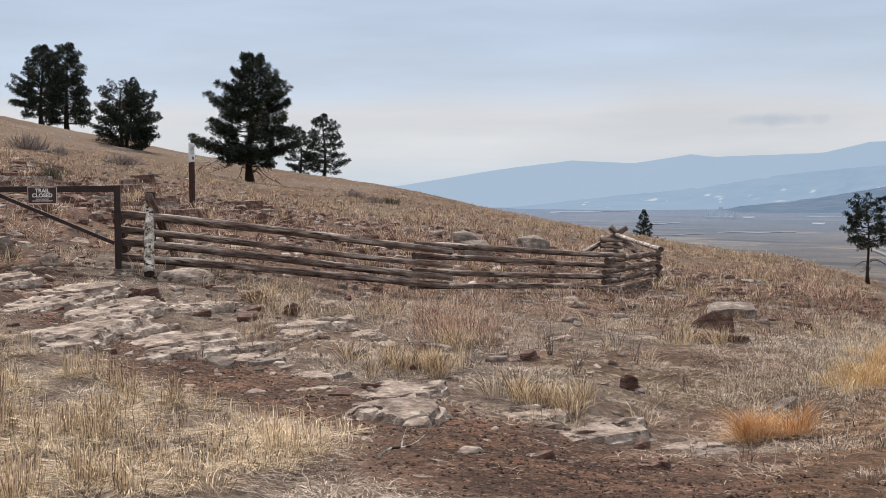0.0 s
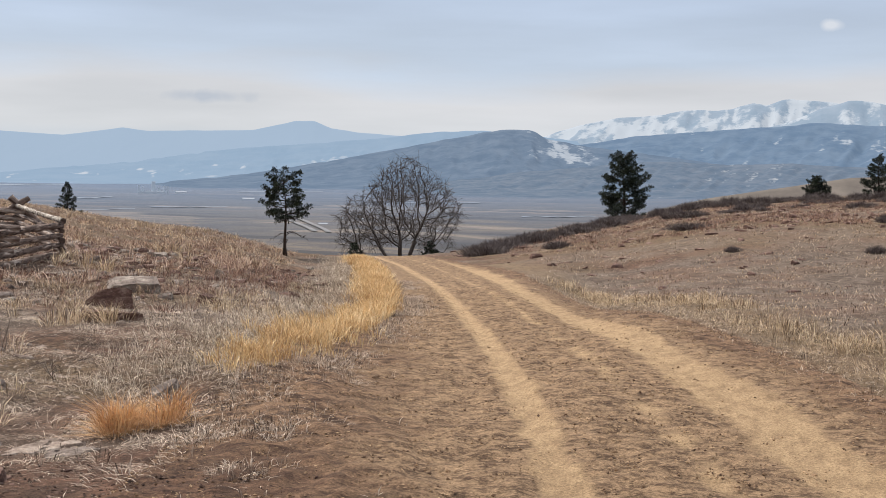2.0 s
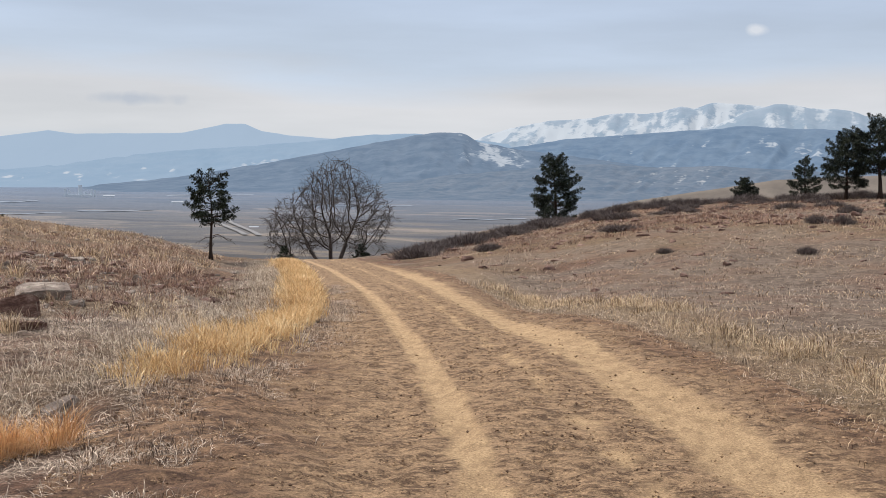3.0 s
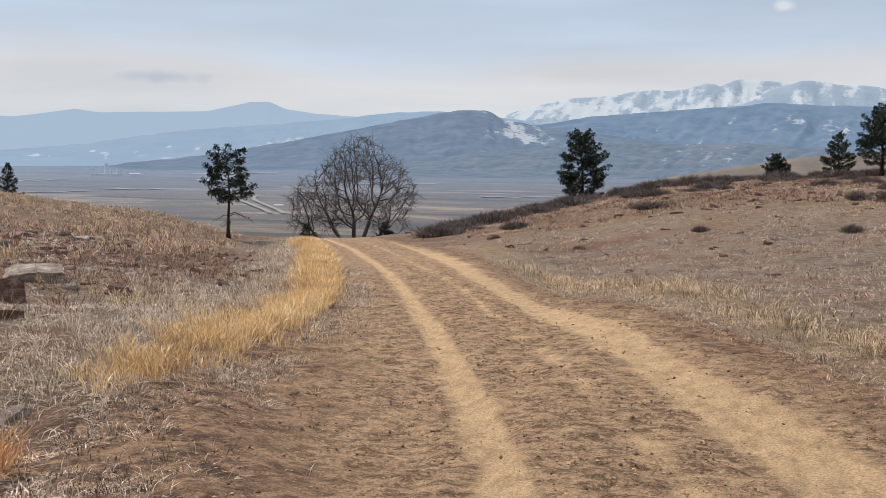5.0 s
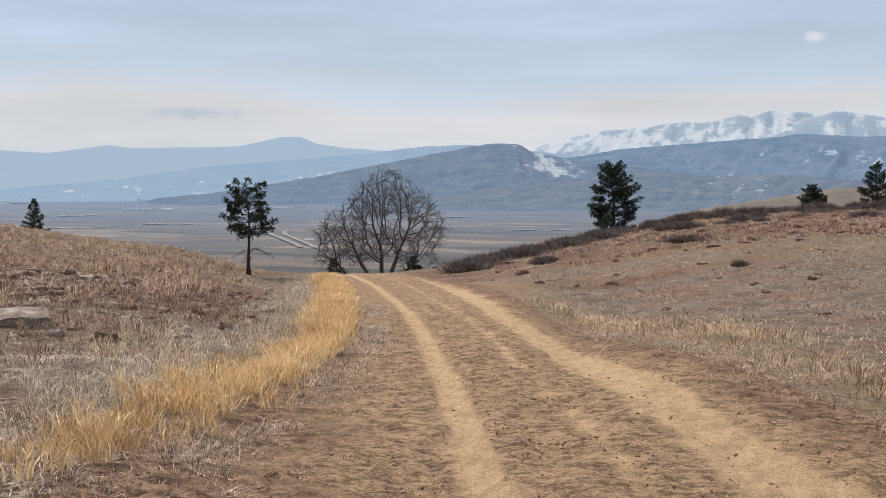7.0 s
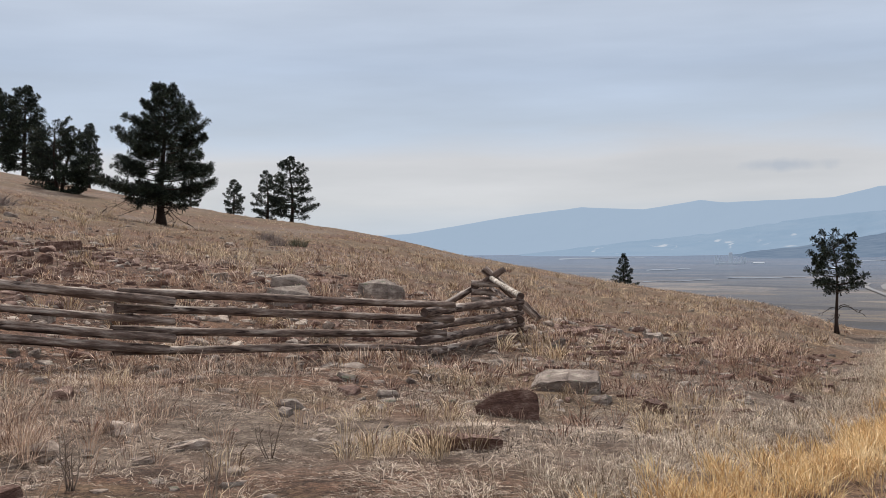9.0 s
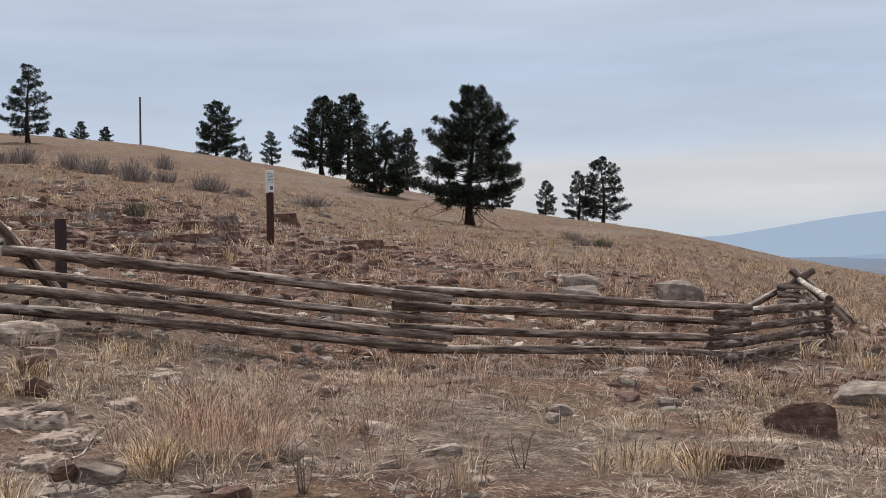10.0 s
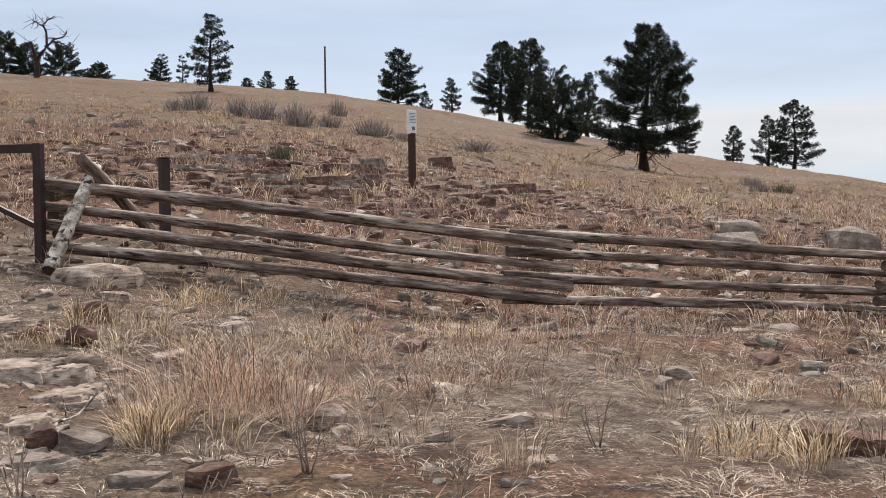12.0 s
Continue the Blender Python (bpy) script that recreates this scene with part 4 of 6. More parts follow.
        for j in range(12):
            o = line[rng.integers(2, 7)]
            e = d * rng.uniform(0.1, 0.5) + side * rng.uniform(-0.6, 0.6) + np.array([0, 0, rng.uniform(-0.5, 0.35)])
            tw = o + e * (np.linspace(0, 1, 4) * ln * 0.42)[:, None] + rng.normal(0, 0.02 * ln, (4, 3)) * np.linspace(0, 1, 4)[:, None]
            limbs.append(tube_np(tw, [0.0022 * h, 0.0016 * h, 0.0012 * h, 0.0008 * h], 4))
    c, e = np.array([p for p, _ in tufts]), np.array([v for _, v in tufts])
    e /= np.linalg.norm(e, axis=1)[:, None]
    n, k = len(c), 40 if fine else 20
    dirs = rng.normal(0, 1, (n, k, 3)) + e[:, None] * 0.8 + np.array([0, 0, 0.25])
    dirs /= np.linalg.norm(dirs, axis=2)[..., None]
    side = np.cross(dirs, rng.normal(0, 1, (n, k, 3)))
    side /= np.linalg.norm(side, axis=2)[..., None]
    ln = tuft * rng.uniform(0.75, 1.25, (n, 1, 1)) * rng.uniform(0.75, 1.15, (n, k, 1))
    wd = tuft * (0.09 if fine else 0.15)
    root = c[:, None] + dirs * ln * 0.05
    nv = np.stack([root, root + dirs * ln - side * wd * 0.8, root + dirs * ln + side * wd * 0.8], 2).reshape(-1, 3)
    crown = mesh_np("crown", nv, np.arange(len(nv)).reshape(-1, 3), M_NEEDLE)
    return mesh_np("trunk", *join_np(trunks), M_BARK, True), mesh_np("limbs", *join_np(limbs), M_BARK, True), crown


def pine(x, y, z, h, w, seed, label, name="pine_tree", group="", **kw):
    t = empty(name, pose(x, y, min(z, z_at(x, y)) - 0.05, 0, 0, seed * 47 % 360), label, "tree", group)
    for nm, me in zip(("trunk", "branchwork", "crown"), pine_meshes(h, w, seed, **kw)):
        tagged(part(nm, me, None, t), kind="stuff" if nm == "branchwork" else "")
    return t


HILL = "pines on the hillside"
pine(-50.9, 39.2, 2.5, 7.0, 5.7, 51, "large spreading ponderosa pine with a bare lower trunk", group=HILL, bare=0.16, dense=1.25, column=0.72, fine=True, snags=6)
pine(-48.8, 4.6, 5.0, 9.6, 7.4, 61, "tall ponderosa pine with drooping dead lower limbs", group=HILL, bare=0.33, dense=0.75, column=0.5, fine=True, snags=16)
pine(-80.6, 49.9, 5.2, 5.5, 6.4, 12, "bushy low pine with several stems", group=HILL, bare=0.08, stems=3, dense=0.72, column=0.5)
pine(-116.5, 62.9, 9.3, 8.4, 6.2, 13, "dark pine standing close beside another", group=HILL, bare=0.16, column=0.65, dense=1.15)
pine(-122.3, 69.2, 8.8, 10.1, 6.2, 14, "dark upright pine standing close beside another", group=HILL, bare=0.14, column=0.65, dense=1.1)
pine(-105.4, 67.0, 7.2, 6.4, 3.0, 15, "dark pine behind the larger ones", group=HILL, bare=0.1, dense=0.9)
pine(-141.4, 60.6, 12.3, 7.5, 6.6, 16, "full conical pine on the hill's shoulder", group=HILL, bare=0.08, dense=1.1)
pine(-142.1, 64.5, 11.6, 3.4, 1.9, 17, "small young pine on the shoulder", group=HILL, bare=0.05)
pine(-131.6, 63.6, 10.9, 4.6, 2.8, 18, "small pine with a bare stem", group=HILL, bare=0.22, dense=0.9)
pine(-94.0, 27.3, 9.7, 6.0, 3.3, 19, "tall open pine with visible trunk on the ridge", group=HILL, bare=0.14, column=0.6, dense=0.8)
pine(-158.9, 34.2, 15.9, 4.5, 4.6, 20, "wide low pine on the ridge", group=HILL, bare=0.05, stems=2, dense=0.9)
pine(-148.5, 35.3, 15.3, 3.9, 1.9, 21, "thin sparse pine on the ridge", group=HILL, bare=0.15, dense=0.5)
for i, (x, y, h, w) in enumerate(((-151.7, 44.0, 1.9, 2.2), (-151.1, 46.5, 2.9, 2.2), (-150.3, 49.4, 2.4, 2.1))):
    pine(x, y, 15, h, w, 22 + i, "small dark pine on the ridge line", group=HILL, bare=0.08)
pine(-107.4, 85.8, 4.3, 4.5, 2.9, 26, "small round pine on the skyline", group=HILL, bare=0.2)
pine(-100.5, 85.0, 3.8, 5.6, 3.6, 27, "rounded pine on the skyline", group=HILL, bare=0.08, dense=0.9)
pine(-97.4, 85.7, 3.3, 7.4, 4.6, 28, "slender pine on the skyline", group=HILL, bare=0.16, column=0.6, dense=0.85)
pine(-92.1, 69.4, 5.0, 3.1, 2.4, 29, "small pine behind the large one", group=HILL, bare=0.1)
for i, (x, y, h, w) in enumerate(((-150.9, 15.2, 6.0, 5.2), (-150.7, 17.7, 4.9, 4.6), (-150.4, 21.6, 4.7, 6.2), (-148.0, 25.4, 2.6, 3.6), (-152.0, 11.5, 5.2, 5.2))):
    pine(x, y, 15, h, w, 30 + i, "dark pine in the ridge-top clump", group=HILL, bare=0.1, dense=1.2, column=0.5)
pine(-61.8, 94.6, -3.3, 3.6, 2.1, 36, "small dark pine half hidden by the slope", bare=0.05)
pine(-18.95, 46.0, -1.75, 3.45, 1.75, 58, "young pine with a long bare leaning trunk", bare=0.46, dense=0.66, lean=0.05, column=0.25, snags=5, stout=0.022)
pine(-13.7, 111.2, -2.5, 5.9, 5.0, 38, "dense dark pine standing alone beyond the track", bare=0.04, column=0.45, dense=1.2)
RIGHT = "pines on the far slope"
pine(3.5, 114.2, -0.4, 2.2, 3.0, 39, "low twin-topped pine behind brush", group=RIGHT, bare=0.03, stems=2)
pine(8.8, 113.9, -0.1, 3.8, 3.4, 40, "medium dark pine on the far slope", group=RIGHT, bare=0.05)
pine(11.2, 101.7, 0.1, 5.1, 4.2, 41, "spreading dark pine in a clump", group=RIGHT, bare=0.2, column=0.4)
pine(13.4, 99.4, 0.2, 5.8, 4.6, 42, "tall flat-topped pine in a clump", group=RIGHT, bare=0.35, column=0.3)
pine(10.2, 61.6, 0.0, 2.6, 2.2, 43, "low dark pine at the slope's foot", group=RIGHT, bare=0.04)
pine(-34.5, 95.7, -7.5, 3.0, 1.8, 44, "small dark evergreen below the crest", bare=0.02)
pine(-29.5, 101.7, -7.6, 3.1, 2.8, 45, "rounded dark evergreen beside the bare cottonwood", bare=0.02, stems=2)


# ---- leafless trees ----
def cottonwood(x, y, z, h, spread, seed, turn):
    """Leafless tree grown towards points spread through its rounded crown, from a few stems that part near the ground."""
    rng = np.random.default_rng(seed)
    g = rng.normal(0, 1, (2600, 3))
    g /= np.linalg.norm(g, axis=1)[:, None]
    goal = g * (rng.random((2600, 1)) ** 0.38) * np.array([0.5 * spread, 0.42 * spread, 0.44 * h]) + np.array([0, 0, 0.57 * h])
    goal = goal[(np.hypot(goal[:, 0], goal[:, 1]) > 0.28 * spread) | (goal[:, 2] > 0.34 * h)]
    goal[:, 2] -= 0.10 * h * smooth(-goal[:, 0], 0.15 * spread, 0.5 * spread)
    goal[:, 2] += 0.10 * h * lump(goal[:, 0], 0.08 * spread, 0.2 * spread) * (goal[:, 2] > 0.6 * h) - 0.09 * h * lump(goal[:, 0], -0.26 * spread, 0.12 * spread) * (goal[:, 2] > 0.6 * h)
    goal = goal[fbm(goal[:, 0] / 1.6 + 0.5 * goal[:, 1], goal[:, 2] / 1.6 + 9, 19, 2) > 0.33]
    nodes, up = [], []
    for ex, ey, ez, bx in ((1.5, 0.2, 4.8, 0.75), (-1.6, 0.3, 3.6, -0.25), (2.6, -0.5, 3.4, 1.0), (0.1, -0.8, 4.4, 0.35), (-2.9, -0.4, 2.6, -0.9)):
        q = np.linspace(0, 1, 13)
        stem = np.stack([bx + (ex - bx) * q**1.7 + 0.08 * np.sin(q * 7 + ex), ey * q**1.5 + 0.06 * np.cos(q * 6), ez * q * h / 12], -1)
        for k, p in enumerate(stem):
            up.append(-1 if k == 0 else len(nodes) - 1)
            nodes.append(p)
    step, pts = 0.30, np.array(nodes)
    near = np.full(len(goal), 1e9)
    who = np.zeros(len(goal), int)
    fresh = 0
    for _ in range(75):
        d = np.linalg.norm(goal[:, None] - pts[None, fresh:], axis=2)
        k = d.argmin(1)
        better = d[np.arange(len(goal)), k] < near
        near = np.where(better, d[np.arange(len(goal)), k], near)
        who = np.where(better, k + fresh, who)
        live = near > 0.5
        goal, near, who = goal[live], near[live], who[live]
        pull = near < 4.0
        if not pull.any():
            break
        sums = np.zeros((len(pts), 3))
        v = goal[pull] - pts[who[pull]]
        np.add.at(sums, who[pull], v / np.linalg.norm(v, axis=1)[:, None])
        grow = np.nonzero(np.abs(sums).sum(1) > 1e-6)[0]
        v = sums[grow] / np.linalg.norm(sums[grow], axis=1)[:, None]
        back = pts[grow] - pts[np.maximum(np.array(up)[grow], 0)]
        v = v + 0.55 * back / (np.linalg.norm(back, axis=1)[:, None] + 1e-6) + rng.normal(0, 0.16, v.shape)
        v /= np.linalg.norm(v, axis=1)[:, None]
        fresh = len(pts)
        pts = np.vstack([pts, pts[grow] + v * step])
        up += grow.tolist()
    up = np.array(up)
    area = np.zeros(len(pts))
    kids = np.bincount(up[up >= 0], minlength=len(pts))
    for k in range(len(pts) - 1, -1, -1):
        area[k] += 1.0 if kids[k] == 0 else 0.0
        if up[k] >= 0:
            area[up[k]] += area[k]
    rad = 0.019 * np.maximum(area, 1) ** 0.475
    heavy = np.full(len(pts), -1)
    for k in np.argsort(area):
        if up[k] >= 0:
            heavy[up[k]] = k
    bits = {"trunk": [], "branchwork": [], "twig_spray": []}
    starts = [k for k in range(len(pts)) if up[k] < 0 or heavy[up[k]] != k]
    for k in starts:
        run = [k] if up[k] < 0 else [up[k], k]
        while heavy[run[-1]] >= 0:
            run.append(heavy[run[-1]])
        if len(run) > 1:
            r = rad[run].copy()
            r[0] = min(r[0], r[1] * 1.15) if up[k] >= 0 else r[0] * 1.2
            bits["trunk" if up[k] < 0 else "branchwork"].append(tube_np(pts[run], r, 7 if r[0] > 0.08 else 4))
    for k in np.nonzero(area < 5)[0]:                # fine drooping twigs
        for _ in range(4 if kids[k] == 0 else 2):
            d = rng.normal(0, 1, 3) + 1.3 * (pts[k] - pts[max(up[k], 0)]) / step
            d /= np.linalg.norm(d)
            q = np.linspace(0, 1, 4)
            ln = rng.uniform(0.35, 1.15)
            line = pts[k] + d * (q * ln)[:, None] - np.array([0, 0, 0.22 * ln]) * (q**2)[:, None]
            bits["twig_spray"].append(tube_np(line, [0.013, 0.011, 0.009, 0.006], 3))
            e = d + rng.normal(0, 0.6, 3)
            bits["twig_spray"].append(tube_np(line[1] + e * (q[[0, 3]] * ln * 0.4)[:, None], [0.012, 0.007], 3))
    t = empty("cottonwood_tree", pose(x, y, z, 0, 0, turn), "large leafless many-stemmed grey cottonwood below the crest", "tree")
    for nm, group in bits.items():
        tagged(part(nm, mesh_np(nm, *join_np(group), M_GREYBARK, True), None, t), kind="" if nm == "trunk" else "stuff")


cottonwood(-33.2, 103.9, -8.5, 10.5, 11.8, 5, 17)


def dead_tree(x, y, z, turn):
    """A crooked snag: a thick bent trunk that forks low, with a tall zigzag leader and hanging limbs."""
    rng = np.random.default_rng(8)
    t = empty("dead_tree", pose(x, y, z, 0, 0, turn), "crooked dead grey tree with bare forked branches on the ridge", "tree")
    limb = {"trunk": ((0, 0), (0.1, 1.1), (0.15, 1.9), (0.35, 2.5)), "leader": ((0.35, 2.5), (0.95, 3.1), (0.9, 4.4), (0.65, 4.9), (1.0, 5.35), (1.6, 5.75)),
            "left_limb": ((0.15, 1.9), (-0.1, 2.7), (-0.3, 3.5), (-0.75, 3.3), (-1.0, 2.6)), "right_limb": ((0.95, 3.1), (1.5, 3.8), (2.3, 4.0), (2.6, 4.4)), "spur": ((0.75, 4.8), (0.1, 5.1), (-0.25, 5.3)), "low_limb": ((1.3, 3.6), (2.2, 3.5), (2.9, 2.9))}
    thick = {"trunk": 0.27, "leader": 0.13, "left_limb": 0.15, "right_limb": 0.09, "spur": 0.06, "low_limb": 0.06}
    for nm, knees in limb.items():
        q = np.linspace(0, len(knees) - 1, 4 * len(knees))
        u, v = np.interp(q, range(len(knees)), [k[0] for k in knees]), np.interp(q, range(len(knees)), [k[1] for k in knees])
        line = np.stack([u, 0.25 * np.sin(u * 2.1 + v), v], -1) + rng.normal(0, 0.02, (len(q), 3))
        bits = [tube_np(line, thick[nm] * (1 - (0.45 if nm == "trunk" else 0.75) * q / q[-1]), 7)]
        for j in range(0 if nm == "trunk" else 14):
            o = line[rng.integers(3, len(q))]
            d = rng.normal(0, 1, 3) * np.array([0.8, 0.6, 0.7])
            tw = o + d * (np.linspace(0, 1, 4) * 0.75)[:, None] + rng.normal(0, 0.07, (4, 3)) * np.linspace(0, 1, 4)[:, None]
            bits.append(tube_np(tw, [0.028, 0.022, 0.016, 0.008], 4))
        part("trunk" if nm == "trunk" else "limb", mesh_np("limb", *join_np(bits), M_BARK, True), None, t)


dead_tree(-107.6, 15.4, 11.4, 84)


# ---- brush ----
def brush_mesh(name, w, h, seed, n=420, mat=None):
    rng = np.random.default_rng(seed)
    base = rng.normal(0, 0.22, (n, 2)) * w
    d = np.stack([base[:, 0] * 1.5 / w + rng.normal(0, 0.28, n), base[:, 1] * 1.5 / w + rng.normal(0, 0.28, n), np.ones(n)], -1)
    d /= np.linalg.norm(d, axis=1)[:, None]
    crown = np.sqrt(np.clip(1 - (np.hypot(base[:, 0], base[:, 1]) / (0.62 * w)) ** 2, 0.05, 1))
    ln = h * rng.uniform(0.55, 1.05, n) * crown
    root = np.stack([base[:, 0], base[:, 1], np.full(n, -0.06)], -1)
    side = np.cross(d, rng.normal(0, 1, (n, 3)))
    side /= np.linalg.norm(side, axis=1)[:, None]
    wd = (0.011 * (420 / n) ** 0.4 * max(w, h) * rng.uniform(0.6, 1.4, n))[:, None]
    tip = root + d * ln[:, None]
    v = np.stack([root - side * wd, root + side * wd, tip], 1).reshape(-1, 3)
    m2 = root + d * (ln * rng.uniform(0.3, 0.8, n))[:, None]
    d2 = d + rng.normal(0, 0.5, (n, 3))
    tip2 = m2 + d2 / np.linalg.norm(d2, axis=1)[:, None] * (ln * 0.5)[:, None]
    v2 = np.stack([m2 - side * wd * 0.7, m2 + side * wd * 0.7, tip2], 1).reshape(-1, 3)
    v = np.vstack([v, v2])
    return mesh_np(name, v, np.arange(len(v)).reshape(-1, 3), mat or M_BRUSH)


def brush():
    kinds = [brush_mesh("shrub", 2.2, 0.9, 300 + i, 1100) for i in range(4)]
    rng = np.random.default_rng(9)
    k = 0

    grey = [brush_mesh("shrub", 2.0, 1.1, 320 + i, 260, M_GREYBRUSH) for i in range(4)]

    def put(x, y, sx, sz, label, group, kinds=kinds):
        nonlocal k
        ob = tagged(new("yucca" if len(kinds) == 1 else "shrub", kinds[k % len(kinds)]), label, "shrub", group)
        ob.matrix_world = pose(x, y, z_at(x, y), 0, 0, rng.uniform(0, 360)) @ Matrix.Diagonal((sx, sx, sz, 1))
        k += 1

    for i in range(34):                              # dark band running up behind the track's crest
        t = i / 33
        x = -13.6 + 2.2 * math.sin(t * 2.6) + rng.uniform(-0.9, 0.9) + 0.6 * t
        y = 57 + 44 * t + rng.uniform(-1.5, 1.5)
        put(x, y, rng.uniform(0.8, 1.3), rng.uniform(0.45, 0.9), "dark leafless brush beside the slope's edge", "brush band")
    for i in range(30):                              # along the far slope's brow
        t = i / 29
        x, y = -9 + 24 * t + rng.uniform(-0.7, 0.7), 103 + 6 * math.sin(t * 3) + rng.uniform(-3, 3)
        put(x, y, rng.uniform(0.7, 1.3), rng.uniform(0.5, 1.1), "dark leafless brush on the far slope", "brush on the brow")
    for i in range(40):                              # low growth over the upper far slope
        x, y = rng.uniform(-3, 22), rng.uniform(70, 102)
        put(x, y, rng.uniform(0.4, 0.9), rng.uniform(0.25, 0.6), "low dark brush scattered over the far slope", "brush on the far slope")
    for x, y, sx, sz in ((-2.8, 53.5, 0.95, 0.45), (-5.8, 80, 1.0, 0.8), (-4.5, 76, 0.9, 0.7), (-0.4, 40.8, 0.25, 0.25), (5.3, 52.2, 0.45, 0.5), (6.2, 50.6, 0.4, 0.45), (4.1, 39.9, 0.3, 0.3), (7.4, 60, 0.5, 0.5), (-8.5, 52, 0.55, 0.5)):
        put(x, y, sx, sz, "low leafless bush in dry grass", "bushes in the field")
    for x, y, sx, sz in ((-59.2, 19.2, 0.75, 0.95), (-58.6, 18.2, 0.6, 0.7), (-53.1, 19.8, 0.6, 0.95), (-50.8, 20.3, 0.75, 0.85), (-46.8, 20.6, 0.7, 0.9), (-48.5, 22.5, 0.5, 0.6), (-45.9, 23.4, 0.7, 0.75), (-45.2, 24.4, 0.4, 0.4),
                         (-45.7, 27.8, 0.85, 0.5), (-42.5, 39.0, 0.5, 0.5), (-72.9, 30.7, 0.5, 1.2), (-37.5, 35.6, 0.35, 0.4)):
        put(x, y, sx, sz, "grey leafless brush on the hillside", "hillside brush", grey)
    yucca = [brush_mesh("yucca", 1.0, 0.6, 340, 160, M_YUCCA)]
    put(-29.6, 15.35, 0.75, 0.9, "spiky dull green yucca clump in dry grass", "yuccas", yucca)
    put(-37.2, 36.4, 0.9, 0.8, "spiky dull green yucca clump in dry grass", "yuccas", yucca)


brush()


# ---- rocks ----
def rock_mesh(name, l, w, h, seed, mat, layers=2, tilt=0.0, round_=0.0):
    """Broken sandstone: one to four angular flat hulls lying on one another, with chipped edges."""
    rng = np.random.default_rng(seed)
    bm = bmesh.new()
    z0 = -0.10 - 0.1 * h
    for k in range(layers):
        z1 = h * (k + 1) / layers * rng.uniform(0.9, 1.08)
        s = 1.0 - 0.13 * k
        ox, oy = rng.normal(0, 0.07, 2) * (l, w) * (k > 0)
        pts = []
        n = rng.integers(9, 14)
        a = np.sort(rng.uniform(0, 2 * math.pi, n))
        rad = rng.uniform(0.72, 1.12, n)
        for t, r in zip(a, rad):
            c, q = math.cos(t), math.sin(t)
            x, y = c * r * l / 2 * s + ox, q * r * w / 2 * s + oy
            top = z1 + rng.normal(0, 0.13) * h
            pts += [(x, y, z0 + rng.uniform(0, 0.3) * (z1 - z0)), (x * 0.99, y * 0.99, z0 + 0.75 * (z1 - z0)), (x * rng.uniform(0.62, 0.95), y * rng.uniform(0.62, 0.95), top)]
        pts += [(rng.uniform(-0.2, 0.2) * l * s + ox, rng.uniform(-0.2, 0.2) * w * s + oy, z1 + (0.04 + 0.25 * round_) * h) for _ in range(2)]
        vs = [bm.verts.new((x, y, z + tilt * x)) for x, y, z in pts]
        res = bmesh.ops.convex_hull(bm, input=vs)
        loose = [v for v in res["geom_interior"] + res["geom_unused"] if isinstance(v, bmesh.types.BMVert) and v.is_valid]
        bmesh.ops.delete(bm, geom=list(set(loose)), context="VERTS")
        z0 = z1 - 0.35 * h / layers
    me = bpy.data.meshes.new(name)
    bm.to_mesh(me)
    bm.free()
    me.materials.append(mat)
    return me


def slab_mesh(name, l, w, h, seed, mat, beds=3):
    """Bedded sandstone: an angular outline, a top stepped along its beds, cracks, and broken flanks that go into the ground."""
    rng = np.random.default_rng(seed)
    cell = max(0.024, l / 46)
    u, v = np.meshgrid(np.arange(-0.56 * l, 0.57 * l, cell), np.arange(-0.58 * w, 0.59 * w, cell), indexing="ij")
    inside = np.full(u.shape, 9.0)
    for a in np.sort(rng.uniform(0, 2 * math.pi, 7)):
        reach = 0.5 * math.hypot(l * math.cos(a), w * math.sin(a)) * rng.uniform(0.72, 1.0)
        inside = np.minimum(inside, reach - (u * math.cos(a) + v * math.sin(a)))
    inside = np.minimum(inside, 0.5 * np.minimum(l - 2 * np.abs(u), w - 2 * np.abs(v)))
    inside = inside + (fbm(u / 0.16 + seed, v / 0.16, seed, 4) - 0.5) * 0.16 * min(l, 1.2)
    beds_at = beds * (0.25 + 0.75 * smooth(inside / (0.5 * min(l, w)) + 1.1 * (fbm(u / (0.5 * l) + seed, v / (0.35 * w), seed + 3, 3) - 0.5), -0.1, 0.6))
    k = np.floor(beds_at)
    step = (k + smooth(beds_at - k, 0.0, 0.10)) / beds
    crack = np.minimum(np.abs(fbm(u / (0.45 * l) + 5, v / (0.8 * w) + seed, seed + 7, 4) - 0.5) / 0.012, 1)
    z = h * step * (0.25 + 0.75 * crack) + (fbm(u / 0.05, v / 0.05, seed + 8, 3) - 0.5) * 0.016 + 0.10 * h * u / l
    z = np.where(inside > 0, z, 0.25 * h + inside * 2.2 - 0.02)
    z = np.maximum(z, -0.22)
    un = (fbm(u / 0.08, v / 0.08, seed + 11, 2) - 0.5) * 0.03
    nr, na = u.shape
    i, j = np.meshgrid(np.arange(nr - 1), np.arange(na - 1), indexing="ij")
    f = np.stack([i * na + j, (i + 1) * na + j, (i + 1) * na + j + 1, i * na + j + 1], -1).reshape(-1, 4)
    f = f[(z.ravel()[f] > -0.2).any(1)]
    used, f = np.unique(f, return_inverse=True)
    return mesh_np(name, np.stack([u + un, v - un, z], -1).reshape(-1, 3)[used], f.reshape(-1, 4), mat)


